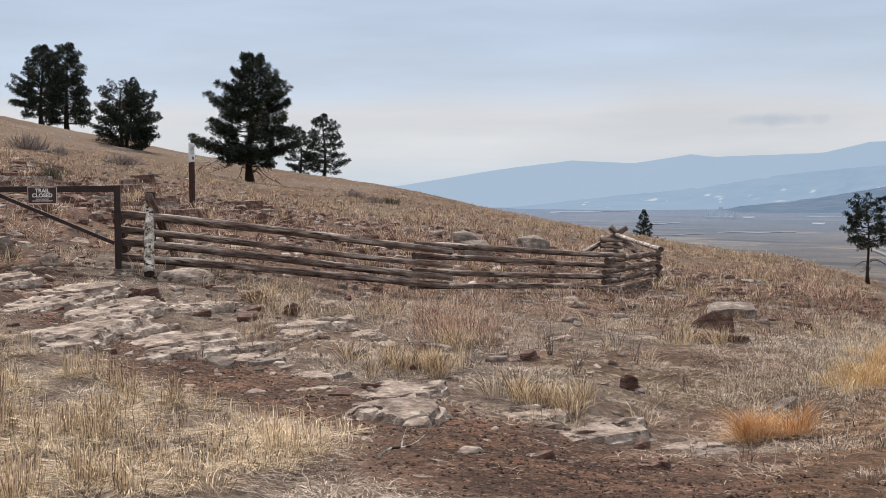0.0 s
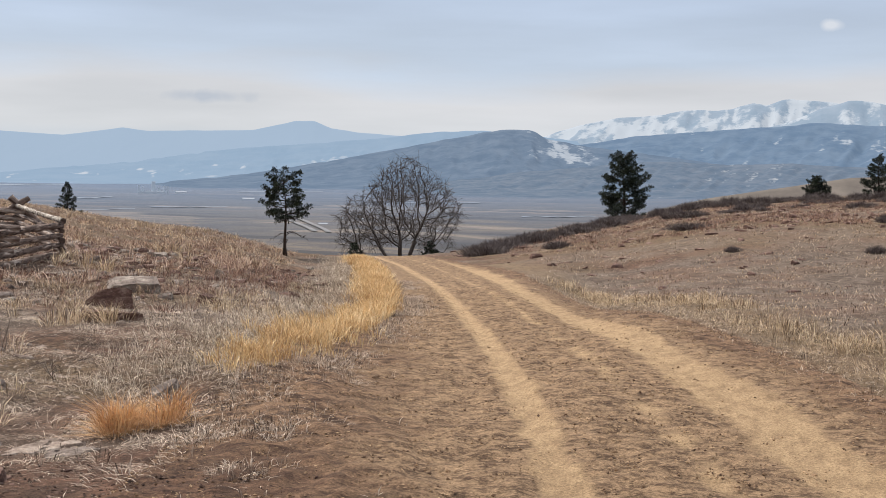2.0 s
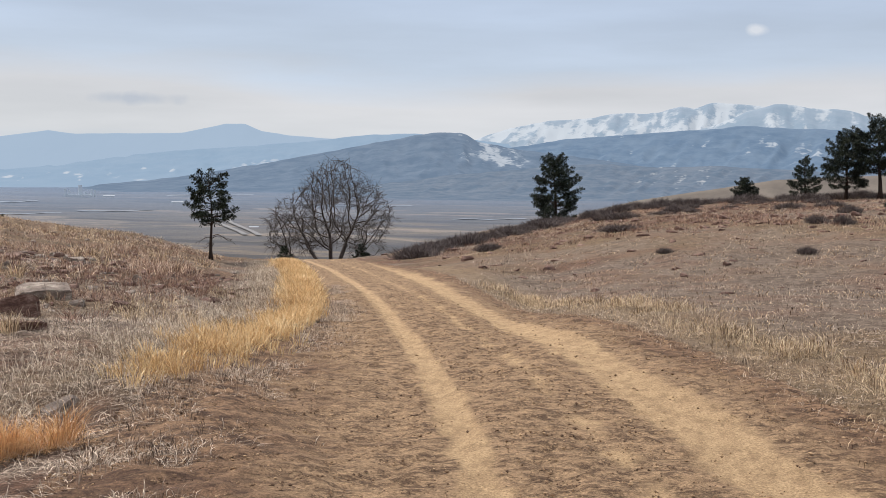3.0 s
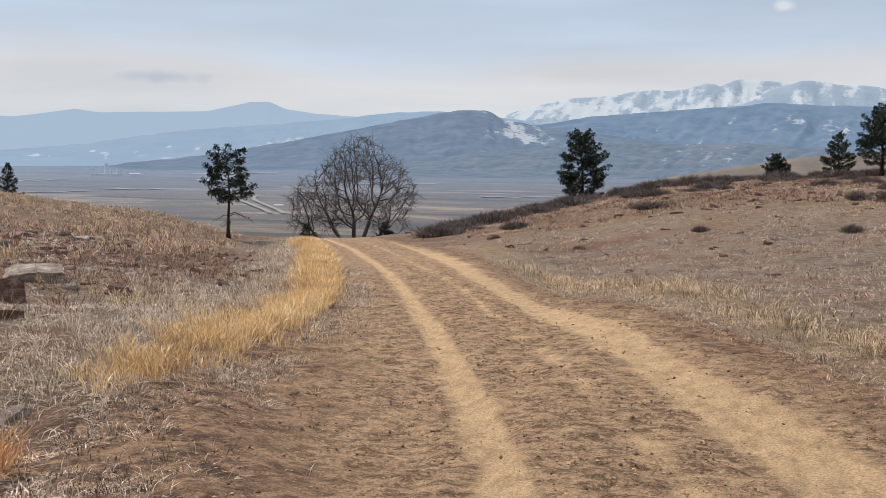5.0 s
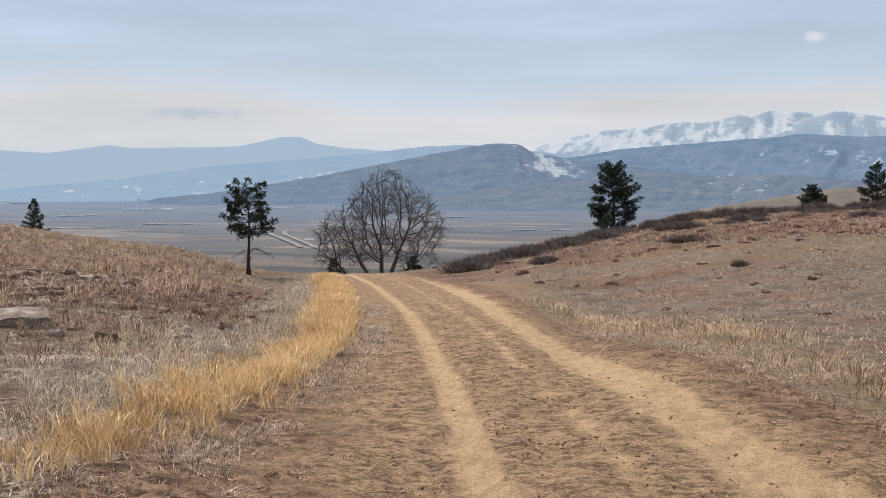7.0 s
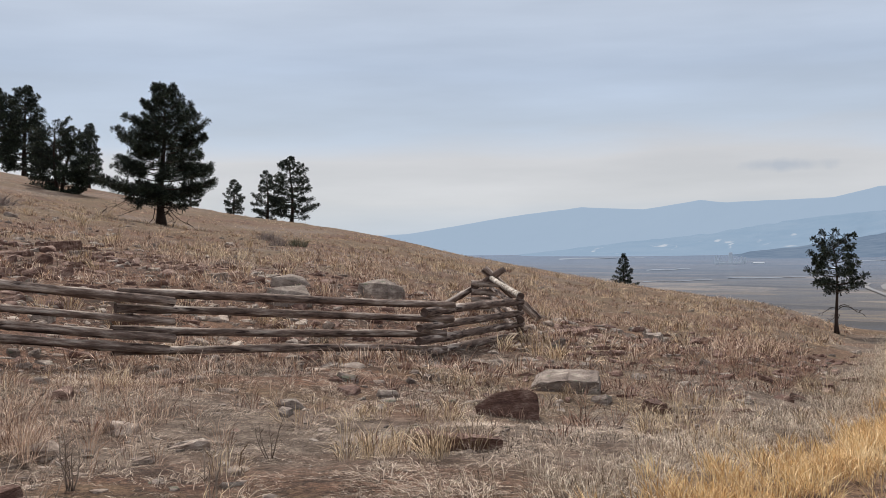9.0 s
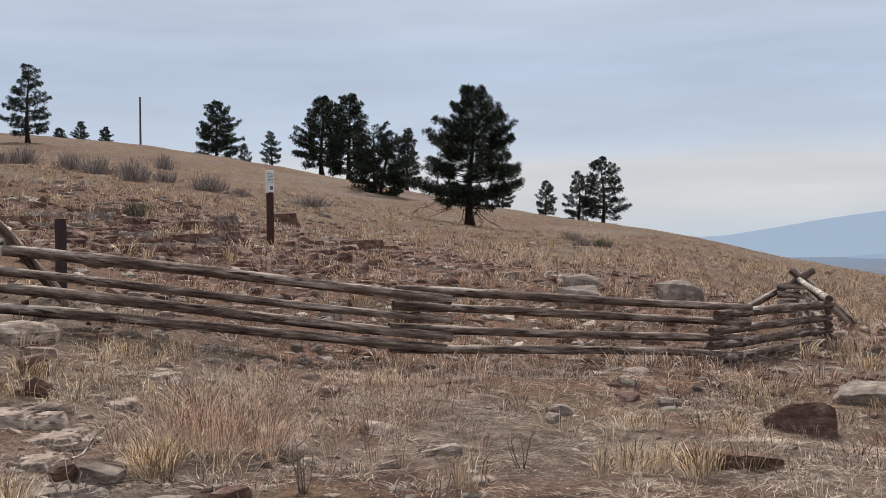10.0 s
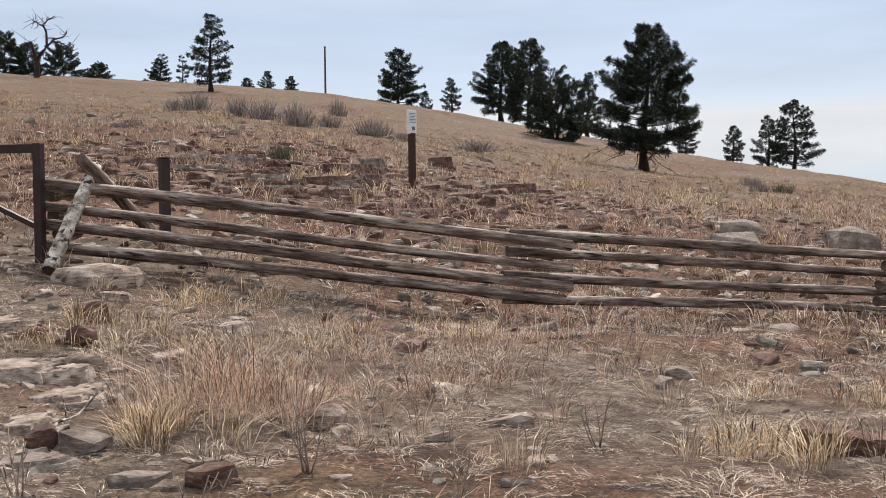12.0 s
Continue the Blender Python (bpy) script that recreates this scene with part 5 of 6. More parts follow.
def rock(x, y, l, w, h, turn, seed, mat, label, lift=0.0, tilt=0.0, layers=2, name="rock_slab", group="", round_=0.0):
    bedded = name != "boulder" and l >= 0.45
    me = slab_mesh(name, l, w, h, seed, mat, layers + 1) if bedded else rock_mesh(name, l, w, h, seed, mat, layers, tilt, round_)
    ob = tagged(new(name, me), label, "rock", group)
    lean = Vector((0.05, -0.06, 1)).to_track_quat("Z", "Y").to_matrix().to_4x4() if name == "rock_slab" else Matrix.Identity(4)
    ob.matrix_world = Matrix.Translation((x, y, z_at(x, y) + lift - 0.03)) @ lean @ pose(0, 0, 0, 0, 0, turn)
    return ob


LEDGE = "sandstone ledges by the trail"
for i, (x, y, l, w, h, turn) in enumerate(((-5.45, 4.95, 1.1, 1.0, 0.13, 38), (-6.15, 5.75, 1.1, 0.6, 0.09, 30), (-4.95, 6.05, 1.3, 0.45, 0.06, 22), (-4.2, 6.12, 1.05, 0.7, 0.09, 25),
                                          (-3.6, 6.4, 0.75, 0.4, 0.05, 20), (-6.7, 6.25, 0.6, 0.4, 0.07, 10), (-10.9, 5.3, 2.0, 1.3, 0.13, 62), (-9.9, 5.85, 1.7, 1.1, 0.13, 55), (-9.1, 5.3, 1.1, 0.8, 0.11, 70),
                                          (-11.9, 6.3, 1.8, 1.2, 0.13, 65), (-8.75, 5.9, 0.7, 0.55, 0.08, 40), (-12.7, 5.9, 1.5, 1.1, 0.13, 58), (-7.7, 6.1, 0.65, 0.45, 0.06, 30), (-5.7, 7.35, 0.5, 0.3, 0.05, 30), (-13.6, 6.9, 1.4, 1.1, 0.13, 50),
                                          (-3.9, 4.85, 0.32, 0.16, 0.03, 60), (-3.1, 5.6, 0.28, 0.16, 0.03, 40), (-10.2, 4.7, 1.2, 0.8, 0.12, 75), (-11.3, 5.9, 1.2, 0.7, 0.1, 50), (-9.4, 6.4, 0.9, 0.6, 0.08, 35), (-14.6, 6.2, 1.3, 0.9, 0.13, 60), (-7.0, 5.4, 0.5, 0.35, 0.05, 20))):
    rock(x, y, l * 1.15, w * 0.85, h * 1.1, turn, 400 + i, M_ROCKPALE, "flat pale sandstone slab bedded in trampled earth", -0.01 - 0.12 * h, layers=2 if h > 0.1 else 1, group=LEDGE)
    chips = random.Random(900 + i)
    for j in range(4 if l > 0.6 else 1):
        a, d = chips.uniform(0, 6.3), chips.uniform(0.35, 0.75)
        s = chips.uniform(0.12, 0.5)
        rock(x + d * l * math.cos(a), y + d * w * math.sin(a), s, s * chips.uniform(0.3, 0.6), 0.05 + 0.06 * chips.random(), turn + chips.uniform(-25, 25), 1000 + 7 * i + j, chips.choice((M_ROCKPALE, M_ROCKGREY, M_ROCKRED)),
             "small broken sandstone plate beside the ledges", -0.03, layers=1, group=LEDGE)
STONES = "stones in the grass"
for i, (x, y, l, w, h, turn, mat) in enumerate(((-5.05, 4.95, 0.16, 0.14, 0.12, 0, M_ROCKGREY), (-10.05, 8.25, 0.85, 0.5, 0.09, 60, M_ROCKPALE), (-10.4, 8.6, 0.4, 0.3, 0.12, 30, M_ROCKPALE), (-9.7, 7.5, 0.8, 0.6, 0.09, 50, M_ROCKPALE),
                                               (-12.3, 8.9, 0.42, 0.36, 0.19, 20, M_ROCKRED), (-11.5, 8.35, 0.4, 0.3, 0.1, 60, M_ROCKRED), (-8.1, 8.35, 0.42, 0.3, 0.13, 10, M_ROCKGREY), (-8.55, 9.85, 0.42, 0.3, 0.12, 40, M_ROCKPALE),
                                               (-5.35, 8.4, 0.26, 0.22, 0.17, 30, M_ROCKRED), (-5.1, 8.2, 0.16, 0.14, 0.1, 10, M_ROCKGREY), (-12.0, 10.1, 0.5, 0.3, 0.08, 70, M_ROCKPALE),
                                               (-12.0, 8.15, 0.7, 0.45, 0.09, 40, M_ROCKPALE), (-12.75, 7.4, 0.5, 0.35, 0.22, 20, M_ROCKRED), (-8.7, 8.1, 0.5, 0.4, 0.09, 50, M_ROCKPALE), (-7.3, 8.5, 0.4, 0.25, 0.08, 50, M_ROCKGREY),
                                               (-7.8, 17.3, 0.5, 0.3, 0.16, 110, M_ROCKRED), (-16.8, 7.2, 0.7, 0.4, 0.3, 40, M_ROCKGREY), (-18.2, 6.6, 0.8, 0.5, 0.25, 60, M_ROCKGREY))):
    rock(x, y, l, w, h, turn, 440 + i, mat, {"p": "pale flat stone half buried in dry grass", "r": "reddish angular stone in dry grass", "l": "grey lichened stone in dry grass"}[mat.name[0]], group=STONES)
for i, (x, y, l, w, h, turn, mat) in enumerate(((-11.75, 7.38, 1.15, 0.7, 0.08, 70, M_ROCKPALE), (-10.15, 8.07, 1.0, 0.55, 0.10, 25, M_ROCKPALE), (-9.43, 8.42, 0.9, 0.55, 0.09, 60, M_ROCKPALE), (-10.42, 8.5, 0.45, 0.3, 0.10, 50, M_ROCKGREY),
                                               (-7.82, 7.99, 0.62, 0.45, 0.08, 40, M_ROCKGREY), (-7.9, 7.2, 0.75, 0.55, 0.07, 65, M_ROCKGREY), (-7.79, 7.6, 0.20, 0.14, 0.11, 20, M_ROCKRED), (-8.15, 8.14, 0.22, 0.16, 0.14, 75, M_ROCKRED),
                                               (-7.12, 8.9, 0.30, 0.22, 0.10, 35, M_ROCKRED), (-8.64, 9.82, 0.5, 0.32, 0.10, 80, M_ROCKPALE), (-8.22, 8.6, 0.46, 0.28, 0.06, 55, M_ROCKGREY), (-7.4, 7.3, 0.28, 0.2, 0.07, 15, M_ROCKRED), (-8.5, 7.45, 0.3, 0.2, 0.08, 60, M_ROCKGREY),
                                               (-10.9, 7.7, 0.4, 0.28, 0.12, 30, M_ROCKRED), (-11.2, 8.6, 0.36, 0.25, 0.14, 10, M_ROCKRED), (-10.7, 9.3, 0.5, 0.3, 0.09, 70, M_ROCKPALE))):
    rock(x, y, l, w, h, turn, 1500 + i, mat, {"p": "pale split sandstone plate lying in matted grass", "r": "dark reddish stone lying in matted grass", "l": "grey flagstone sunk in matted grass"}[mat.name[0]], group=STONES)
rock(-14.45, 9.2, 1.1, 0.75, 0.19, 60, 470, M_ROCKPALE, "rounded grey-pink boulder at the foot of the fence leg", name="boulder", layers=1, round_=1.0)


def block(x, y, outline, depth, turn, lean, mat, label, seed):
    """A broken sandstone plate: its outline upright, drawn back by its depth, edges chipped."""
    rng = np.random.default_rng(seed)
    bm = bmesh.new()
    front = [bm.verts.new((u, 0, v)) for u, v in outline]
    back = [bm.verts.new((u * 0.92 + rng.normal(0, 0.02), depth, v * 0.95 + rng.normal(0, 0.015))) for u, v in outline]
    k = len(outline)
    bm.faces.new(front)
    bm.faces.new(back[::-1])
    for i in range(k):
        bm.faces.new([front[i], back[i], back[(i + 1) % k], front[(i + 1) % k]])
    bmesh.ops.recalc_face_normals(bm, faces=bm.faces)
    bmesh.ops.bevel(bm, geom=bm.edges[:], offset=0.012, segments=1, affect="EDGES")
    bmesh.ops.triangulate(bm, faces=bm.faces)
    bmesh.ops.subdivide_edges(bm, edges=bm.edges[:], cuts=2, use_grid_fill=True)
    for v in bm.verts:
        v.co += Vector(rng.normal(0, 0.0055, 3))
    me = bpy.data.meshes.new("boulder")
    bm.to_mesh(me)
    bm.free()
    me.materials.append(mat)
    ob = tagged(new("boulder", me), label, "rock")
    ob.matrix_world = pose(x, y, z_at(x, y), lean, 0, turn)


block(-8.42, 15.35, ((-0.36, 0.12), (-0.12, 0.27), (0.24, 0.31), (0.34, 0.24), (0.36, -0.1), (-0.3, -0.1)), 0.30, 38, -16, M_ROCKRED, "dark red tilted sandstone plate on the slope", 471)
block(-9.3, 17.5, ((-0.42, 0.06), (-0.3, 0.13), (0.05, 0.16), (0.45, 0.13), (0.46, -0.12), (-0.42, -0.12)), 0.6, 34, 9, M_ROCKGREY, "flat pale-topped red sandstone block on the slope", 472)
block(-6.75, 12.75, ((-0.37, 0.17), (-0.1, 0.13), (0.12, 0.11), (0.38, 0.09), (0.40, -0.1), (-0.38, -0.1)), 0.22, 52, 4, M_ROCKRED, "long low dark sandstone block in dry grass", 473)
for i, (x, y, l, w, h, turn) in enumerate(((-15.0, 25.6, 1.3, 0.7, 0.25, 110), (-13.9, 26.6, 1.2, 0.7, 0.3, 110), (-15.4, 28.2, 1.0, 0.5, 0.2, 120), 
                                          (-27.4, 20.6, 1.4, 0.8, 0.35, 100), (-25.9, 20.2, 0.8, 0.5, 0.3, 100), (-41.7, 13.5, 1.0, 0.6, 0.3, 70), (-23.4, 14.6, 1.2, 0.7, 0.3, 90), (-24.6, 15.4, 1.0, 0.7, 0.35, 80), (-28.9, 17.4, 0.9, 0.7, 0.5, 60), (-34.3, 21.5, 0.9, 0.7, 0.5, 80))):
    rock(x, y, l, w, h, turn, 480 + i, M_ROCKGREY if i % 3 else M_ROCKRED, "weathered layered rock outcrop on the grassy slope", name="outcrop", group="outcrops on the slope", layers=2, lift=-0.12)

for i, (x, y, l, w, h, turn) in enumerate(((-17.6, 19.9, 1.2, 0.9, 0.42, 100), (-17.8, 22.4, 1.4, 0.9, 0.45, 100), (-19.0, 21.0, 1.0, 0.7, 0.36, 90))):
    rock(x, y, l, w, h, turn, 476 + i, M_ROCKGREY, "rounded grey lichened boulder behind the fence", name="boulder", group="boulders behind the fence", layers=1, lift=-0.16, round_=1.0)

steps = random.Random(31)
for i in range(26):
    x, y = -24.6 + steps.gauss(0, 2.6), 14.6 + steps.gauss(0, 2.2)
    rock(x, y, steps.uniform(0.8, 2.2), steps.uniform(0.4, 0.8), steps.uniform(0.18, 0.38), 108 + steps.uniform(-18, 18), 1300 + i, M_ROCKRED if i % 4 else M_ROCKGREY,
         "stepped reddish sandstone ledge breaking out of the hillside", name="rock_ledge", group="ledges below the notice", layers=steps.choice((2, 3, 3)), lift=-0.10)


def loose_stones():
    """Countless flat chips over the hillside and about the fence."""
    rng = np.random.default_rng(77)
    kinds = []
    for k in range(14):
        me = rock_mesh("chip", 1, rng.uniform(0.45, 0.85), rng.uniform(0.12, 0.26), 700 + k, M_ROCKGREY, 1)
        v = np.array([tuple(p.co) for p in me.vertices])
        me.calc_loop_triangles()
        kinds.append((v, np.array([tuple(t.vertices) for t in me.loop_triangles])))
        bpy.data.meshes.remove(me)
    piles = {}
    for name, mat, centre, spread, n, size, seed in (
            ("loose_stones", M_ROCKGREY, (-15.5, 17), (3.0, 6.0), 560, (0.08, 0.4), 1), ("loose_stones", M_ROCKPALE, (-16.2, 15), (1.6, 4.0), 150, (0.12, 0.55), 2), ("loose_stones", M_ROCKRED, (-5.01, 5.1), (2.6, 0.9), 420, (0.015, 0.07), 12), ("loose_stones", M_ROCKRED, (-25, 15), (4.5, 4.0), 1000, (0.1, 0.65), 3),
            ("loose_stones", M_ROCKGREY, (-30, 20), (10.0, 9.0), 600, (0.12, 0.6), 4), ("loose_stones", M_ROCKRED, (-24, 18), (7.0, 7.0), 1100, (0.08, 0.45), 14), ("loose_stones", M_ROCKPALE, (-22, 15), (6.0, 6.0), 220, (0.08, 0.5), 16), ("loose_stones", M_ROCKGREY, (-12.5, 23), (3.5, 4.0), 200, (0.06, 0.35), 15), ("loose_stones", M_ROCKRED, (-12.5, 24), (3.0, 4.5), 700, (0.08, 0.45), 5), ("loose_stones", M_ROCKPALE, (-10, 7), (3.0, 2.4), 420, (0.05, 0.25), 6),
            ("loose_stones", M_ROCKRED, (2, 66), (8, 16), 700, (0.15, 0.7), 7), ("loose_stones", M_ROCKGREY, (-8, 12), (2.0, 4.5), 300, (0.04, 0.18), 8), ("loose_stones", M_ROCKRED, (-16, 7), (2.4, 2.0), 300, (0.06, 0.3), 9)):
        r2 = np.random.default_rng(seed)
        x, y = r2.normal(centre[0], spread[0], n), r2.normal(centre[1], spread[1], n)
        keep = aside(x, y) < (-3.6 if seed != 12 else -1.5) if centre[0] < -5 else aside(x, y) > 3
        x, y = x[keep], y[keep]
        z = height(x, y)
        bits = piles.setdefault(mat.name, [])
        for i in range(len(x)):
            v, f = kinds[r2.integers(len(kinds))]
            s = r2.uniform(size[0] ** 0.5, size[1] ** 0.5) ** 2
            a = r2.normal(1.9, 0.9)
            ca, sa = math.cos(a), math.sin(a)
            p = v * s
            bits.append((np.column_stack([p[:, 0] * ca - p[:, 1] * sa + x[i], p[:, 0] * sa + p[:, 1] * ca + y[i], p[:, 2] * r2.uniform(0.7, 1.3) + p[:, 0] * r2.normal(0, 0.16) + p[:, 1] * r2.normal(0, 0.16) + z[i] - 0.10 * s]), f))
    for key, look_ in (("lichened_rock", "grey"), ("pale_sandstone", "pale"), ("red_sandstone", "reddish")):
        v, f = join_np(piles[key])
        tagged(new("loose_stones", mesh_np("loose_stones", v, f, bpy.data.materials[key])), f"scattered {look_} flat sandstone chips on the slope", "stones", kind="stuff")


loose_stones()


# ---- grass ----
def blades(name, x, y, h, width, mat, label, seed, splay=0.35, curl=0.5, dx=None, dy=None, least=0.3):
    """Bent, tapering blades, one at each place; dx, dy: which way each leans."""
    rng = np.random.default_rng(seed)
    n = len(x)
    z = height(x, y) - 0.012
    h = h * rng.uniform(0.55, 1.25, n)
    if dx is None:
        a = rng.uniform(0, 2 * math.pi, n)
        dx, dy = np.cos(a), np.sin(a)
    ln = splay * h * rng.uniform(least, 1.5, n)
    up = np.sqrt(np.maximum(h**2 - np.minimum(ln, h * 0.97) ** 2, (0.05 * h) ** 2))
    ln = np.minimum(ln, h)
    f = rng.uniform(0, 2 * math.pi, n)
    wx, wy = np.cos(f) * width * 0.5, np.sin(f) * width * 0.5
    base = np.stack([x, y, z], -1)
    mid = base + np.stack([dx * ln * (0.5 - 0.25 * curl), dy * ln * (0.5 - 0.25 * curl), up * (0.5 + 0.18 * curl)], -1)
    tip = base + np.stack([dx * ln, dy * ln, up * (1 - 0.3 * curl * rng.random(n))], -1)
    s = np.stack([wx, wy, np.zeros(n)], -1)
    v = np.stack([base, mid - s * 1.1, mid + s * 1.1, tip], 1).reshape(-1, 3)
    k = np.arange(n)[:, None, None] * 4
    f = (k + np.array([[0, 2, 1], [1, 2, 3]])[None]).reshape(-1, 3)
    return tagged(new(name, mesh_np(name, v, f, mat)), label, "grass", kind="stuff")


def tufted(rng, cx, cy, per, radius):
    """Blade roots gathered round tuft centres, leaning outwards."""
    n = len(cx)
    a, r = rng.uniform(0, 2 * math.pi, (n, per)), radius * np.sqrt(rng.random((n, per))) * rng.uniform(0.5, 1.5, (n, 1))
    x, y = cx[:, None] + np.cos(a) * r, cy[:, None] + np.sin(a) * r
    b = a + rng.normal(0, 0.6, (n, per))
    wind, pull = rng.uniform(0, 2 * math.pi, (n, 1)), rng.uniform(0.0, 0.9, (n, 1))
    return x.ravel(), y.ravel(), (np.cos(b) + pull * np.cos(wind)).ravel(), (np.sin(b) + pull * np.sin(wind)).ravel()


def scatter(rng, n, x0, x1, y0, y1, keep):
    x, y = rng.uniform(x0, x1, n), rng.uniform(y0, y1, n)
    k = rng.random(n) < keep(x, y)
    return x[k], y[k]


def swirl(rng, x, y):
    """Directions in which matted grass has been laid, turning from patch to patch."""
    a = 14 * fbm(x / 0.9, y / 0.9, 84, 2) + rng.normal(0, 0.7, len(x))
    return np.cos(a), np.sin(a)


def grass():
    rng = np.random.default_rng(123)
    w = aside
    off_left = lambda x, y: (w(x, y) < -3.0).astype(float)
    # flattened litter, everywhere near on the left
    x, y = scatter(rng, 540000, -15, -1, -2, 22, lambda x, y: off_left(x, y) * (1 - 0.97 * trail(x, y)) * (0.05 + 0.95 * smooth(fbm(x / 0.45, y / 0.45, 90), 0.43, 0.55)) * np.clip(1.35 - np.hypot(x + 5, y - 8) / 14, 0.15, 1))
    blades("grass_litter", x, y, 0.06 + 0.16 * fbm(x / 0.5, y / 0.5, 82), 0.0040, M_GREYGRASS, "flattened grey winter grass litter", 1, 1.7, 0.9, *swirl(rng, x, y), 0.52)
    # short standing tufts
    cx, cy = scatter(rng, 3000, -17, -1, -2, 24, lambda x, y: off_left(x, y) * (1 - trail(x, y)) * smooth(fbm(x / 1.6, y / 1.6, 91), 0.42, 0.62))
    x, y, dx, dy = tufted(rng, cx, cy, 34, 0.10)
    blades("grass_tufts", x, y, np.full(len(x), 0.14), 0.006, M_GREYGRASS, "short grey-tan tufts of winter grass", 2, 1.25, 0.9, dx, dy)
    # arching tussocks in the foreground, with hollows between
    cx, cy = scatter(rng, 330, -11, -1.5, -2.5, 4.2, lambda x, y: off_left(x, y) * (1 - trail(x, y)) * smooth(-x - 0.22 * y, 3.4, 4.4) * smooth(fbm(x / 1.1, y / 1.1, 79), 0.35, 0.55))
    x, y, dx, dy = tufted(rng, cx, cy, 260, 0.10)
    blades("straw_grass", x, y, 0.18 + 0.36 * fbm(x / 0.5, y / 0.5, 78), 0.0038, M_STRAW, "arching tussocks of pale straw grass", 18, 1.35, 1.5, dx, dy)
    # straw in the foreground and in patches
    cx, cy = scatter(rng, 900, -11, -1.5, -2.5, 4.2, lambda x, y: off_left(x, y) * (1 - trail(x, y)) * smooth(-x - 0.22 * y, 3.4, 4.4) * (0.08 + 0.92 * smooth(fbm(x / 0.9, y / 0.9, 92), 0.44, 0.58)))
    x, y, dx, dy = tufted(rng, cx, cy, 90, 0.13)
    blades("straw_grass", x, y, 0.12 + 0.40 * fbm(x / 0.6, y / 0.6, 88), 0.0045, M_STRAW, "tall pale straw-coloured grass", 3, 1.6, 1.5, dx, dy)
    cx, cy = scatter(rng, 1700, -15, -4, 6, 24, lambda x, y: off_left(x, y) * (1 - trail(x, y)) * smooth(fbm(x / 1.2, y / 1.2, 93), 0.55, 0.68))
    x, y, dx, dy = tufted(rng, cx, cy, 34, 0.12)
    blades("straw_grass", x, y, 0.16 + 0.2 * fbm(x / 0.5, y / 0.5, 87), 0.0055, M_STRAW, "scattered pale tufts of straw grass", 4, 0.8, 0.8, dx, dy)
    # golden strip along the track's left edge
    t = rng.random(2600) ** 0.75
    yy = 9.0 + 37 * t
    side = -3.42 + 0.105 * np.minimum(yy - 9, 10.5) + rng.normal(0, 0.26, len(t)) * (1 - 0.3 * t)
    cx, cy = track_x(yy) + side / 0.95, yy
    k = (rng.random(len(t)) < smooth(fbm(cx / 0.9, cy / 0.9, 94), 0.3, 0.5) + 0.25) & (side < -1.9)
    x, y, dx, dy = tufted(rng, cx[k], cy[k], 22, 0.10)
    blades("golden_grass", x, y, (0.15 + 0.15 * fbm(x / 0.7, y / 0.7, 86)) * (1 + 0.012 * (y - 9)), 0.006 + 0.0003 * np.maximum(y - 9, 0), M_GOLD, "dense golden grass lining the track", 5, 0.45, 0.5, dx, dy)
    # fringe of pale grass between gold and slope
    yy = 8 + 40 * rng.random(3000) ** 0.8
    side = -4.15 + 0.105 * np.clip(yy - 9, 0, 10.5) + rng.normal(0, 0.40, len(yy))
    x, y, dx, dy = tufted(rng, track_x(yy) + side / 0.95, yy, 22, 0.12)
    blades("straw_grass", x, y, np.full(len(x), 0.19), 0.0045, M_PALEFRINGE, "pale dry grass along the track's bank", 6, 1.0, 0.8, dx, dy)
    # low growth on the worn left side and the crown of the track
    cx, cy = scatter(rng, 5200, -14, 3, -1, 40, lambda x, y: np.exp(-(((w(x, y) + 2.75) / 0.45) ** 2)) * 0.9 + 0.10 * np.exp(-(((w(x, y) + 1.75) / 0.35) ** 2)) + 0.5 * np.exp(-(((w(x, y) - 2.1) / 0.3) ** 2)))
    x, y, dx, dy = tufted(rng, cx, cy, 9, 0.08)
    blades("grass_tufts", x, y, np.full(len(x), 0.075), 0.006, M_GREYGRASS, "short worn grass at the track's edge", 7, 0.9, 0.8, dx, dy)
    yy = rng.uniform(5.5, 30, 2600)
    side = -2.85 + 0.105 * np.clip(yy - 9, 0, 10.5) + rng.normal(0, 0.24, len(yy))
    cx, cy = track_x(yy) + side / 0.95, yy
    k = rng.random(len(yy)) < smooth(fbm(cx / 0.7, cy / 0.7, 65), 0.36, 0.58)
    x, y, dx, dy = tufted(rng, cx[k], cy[k], 26, 0.13)
    blades("grass_tufts", x, y, np.full(len(x), 0.11), 0.0042, M_GREYGRASS, "sparse matted grass between the gold strip and the dirt", 26, 1.3, 0.9, dx, dy)
    # right-hand verge: short dense grass with a taller feathery ridge
    bank = lambda x, y: 3.0 + 0.5 * (fbm(y / 3, y * 0, 64) - 0.5)
    x, y = scatter(rng, 300000, -9, 6, 3, 32, lambda x, y: (w(x, y) > 1.5) * lump(w(x, y), bank(x, y) - 0.1, 0.95) * (0.12 + 0.88 * smooth(fbm(x / 0.6, y / 0.6, 95), 0.38, 0.56)) * np.clip(1.2 - y / 40, 0.3, 1))
    blades("straw_grass", x, y, 0.07 + 0.10 * fbm(x / 0.4, y / 0.4, 67), 0.0032 + 0.00015 * y, M_TANMAT, "short matted straw grass on the right verge", 27, 1.3, 0.9, *swirl(rng, x, y), 0.4)
    cx, cy = scatter(rng, 16000, -9, 6, 3, 34, lambda x, y: lump(w(x, y), bank(x, y) + 0.25, 0.42) * smooth(fbm(x / 1.2, y / 1.2, 95), 0.34, 0.56))
    x, y, dx, dy = tufted(rng, cx, cy, 20, 0.09)
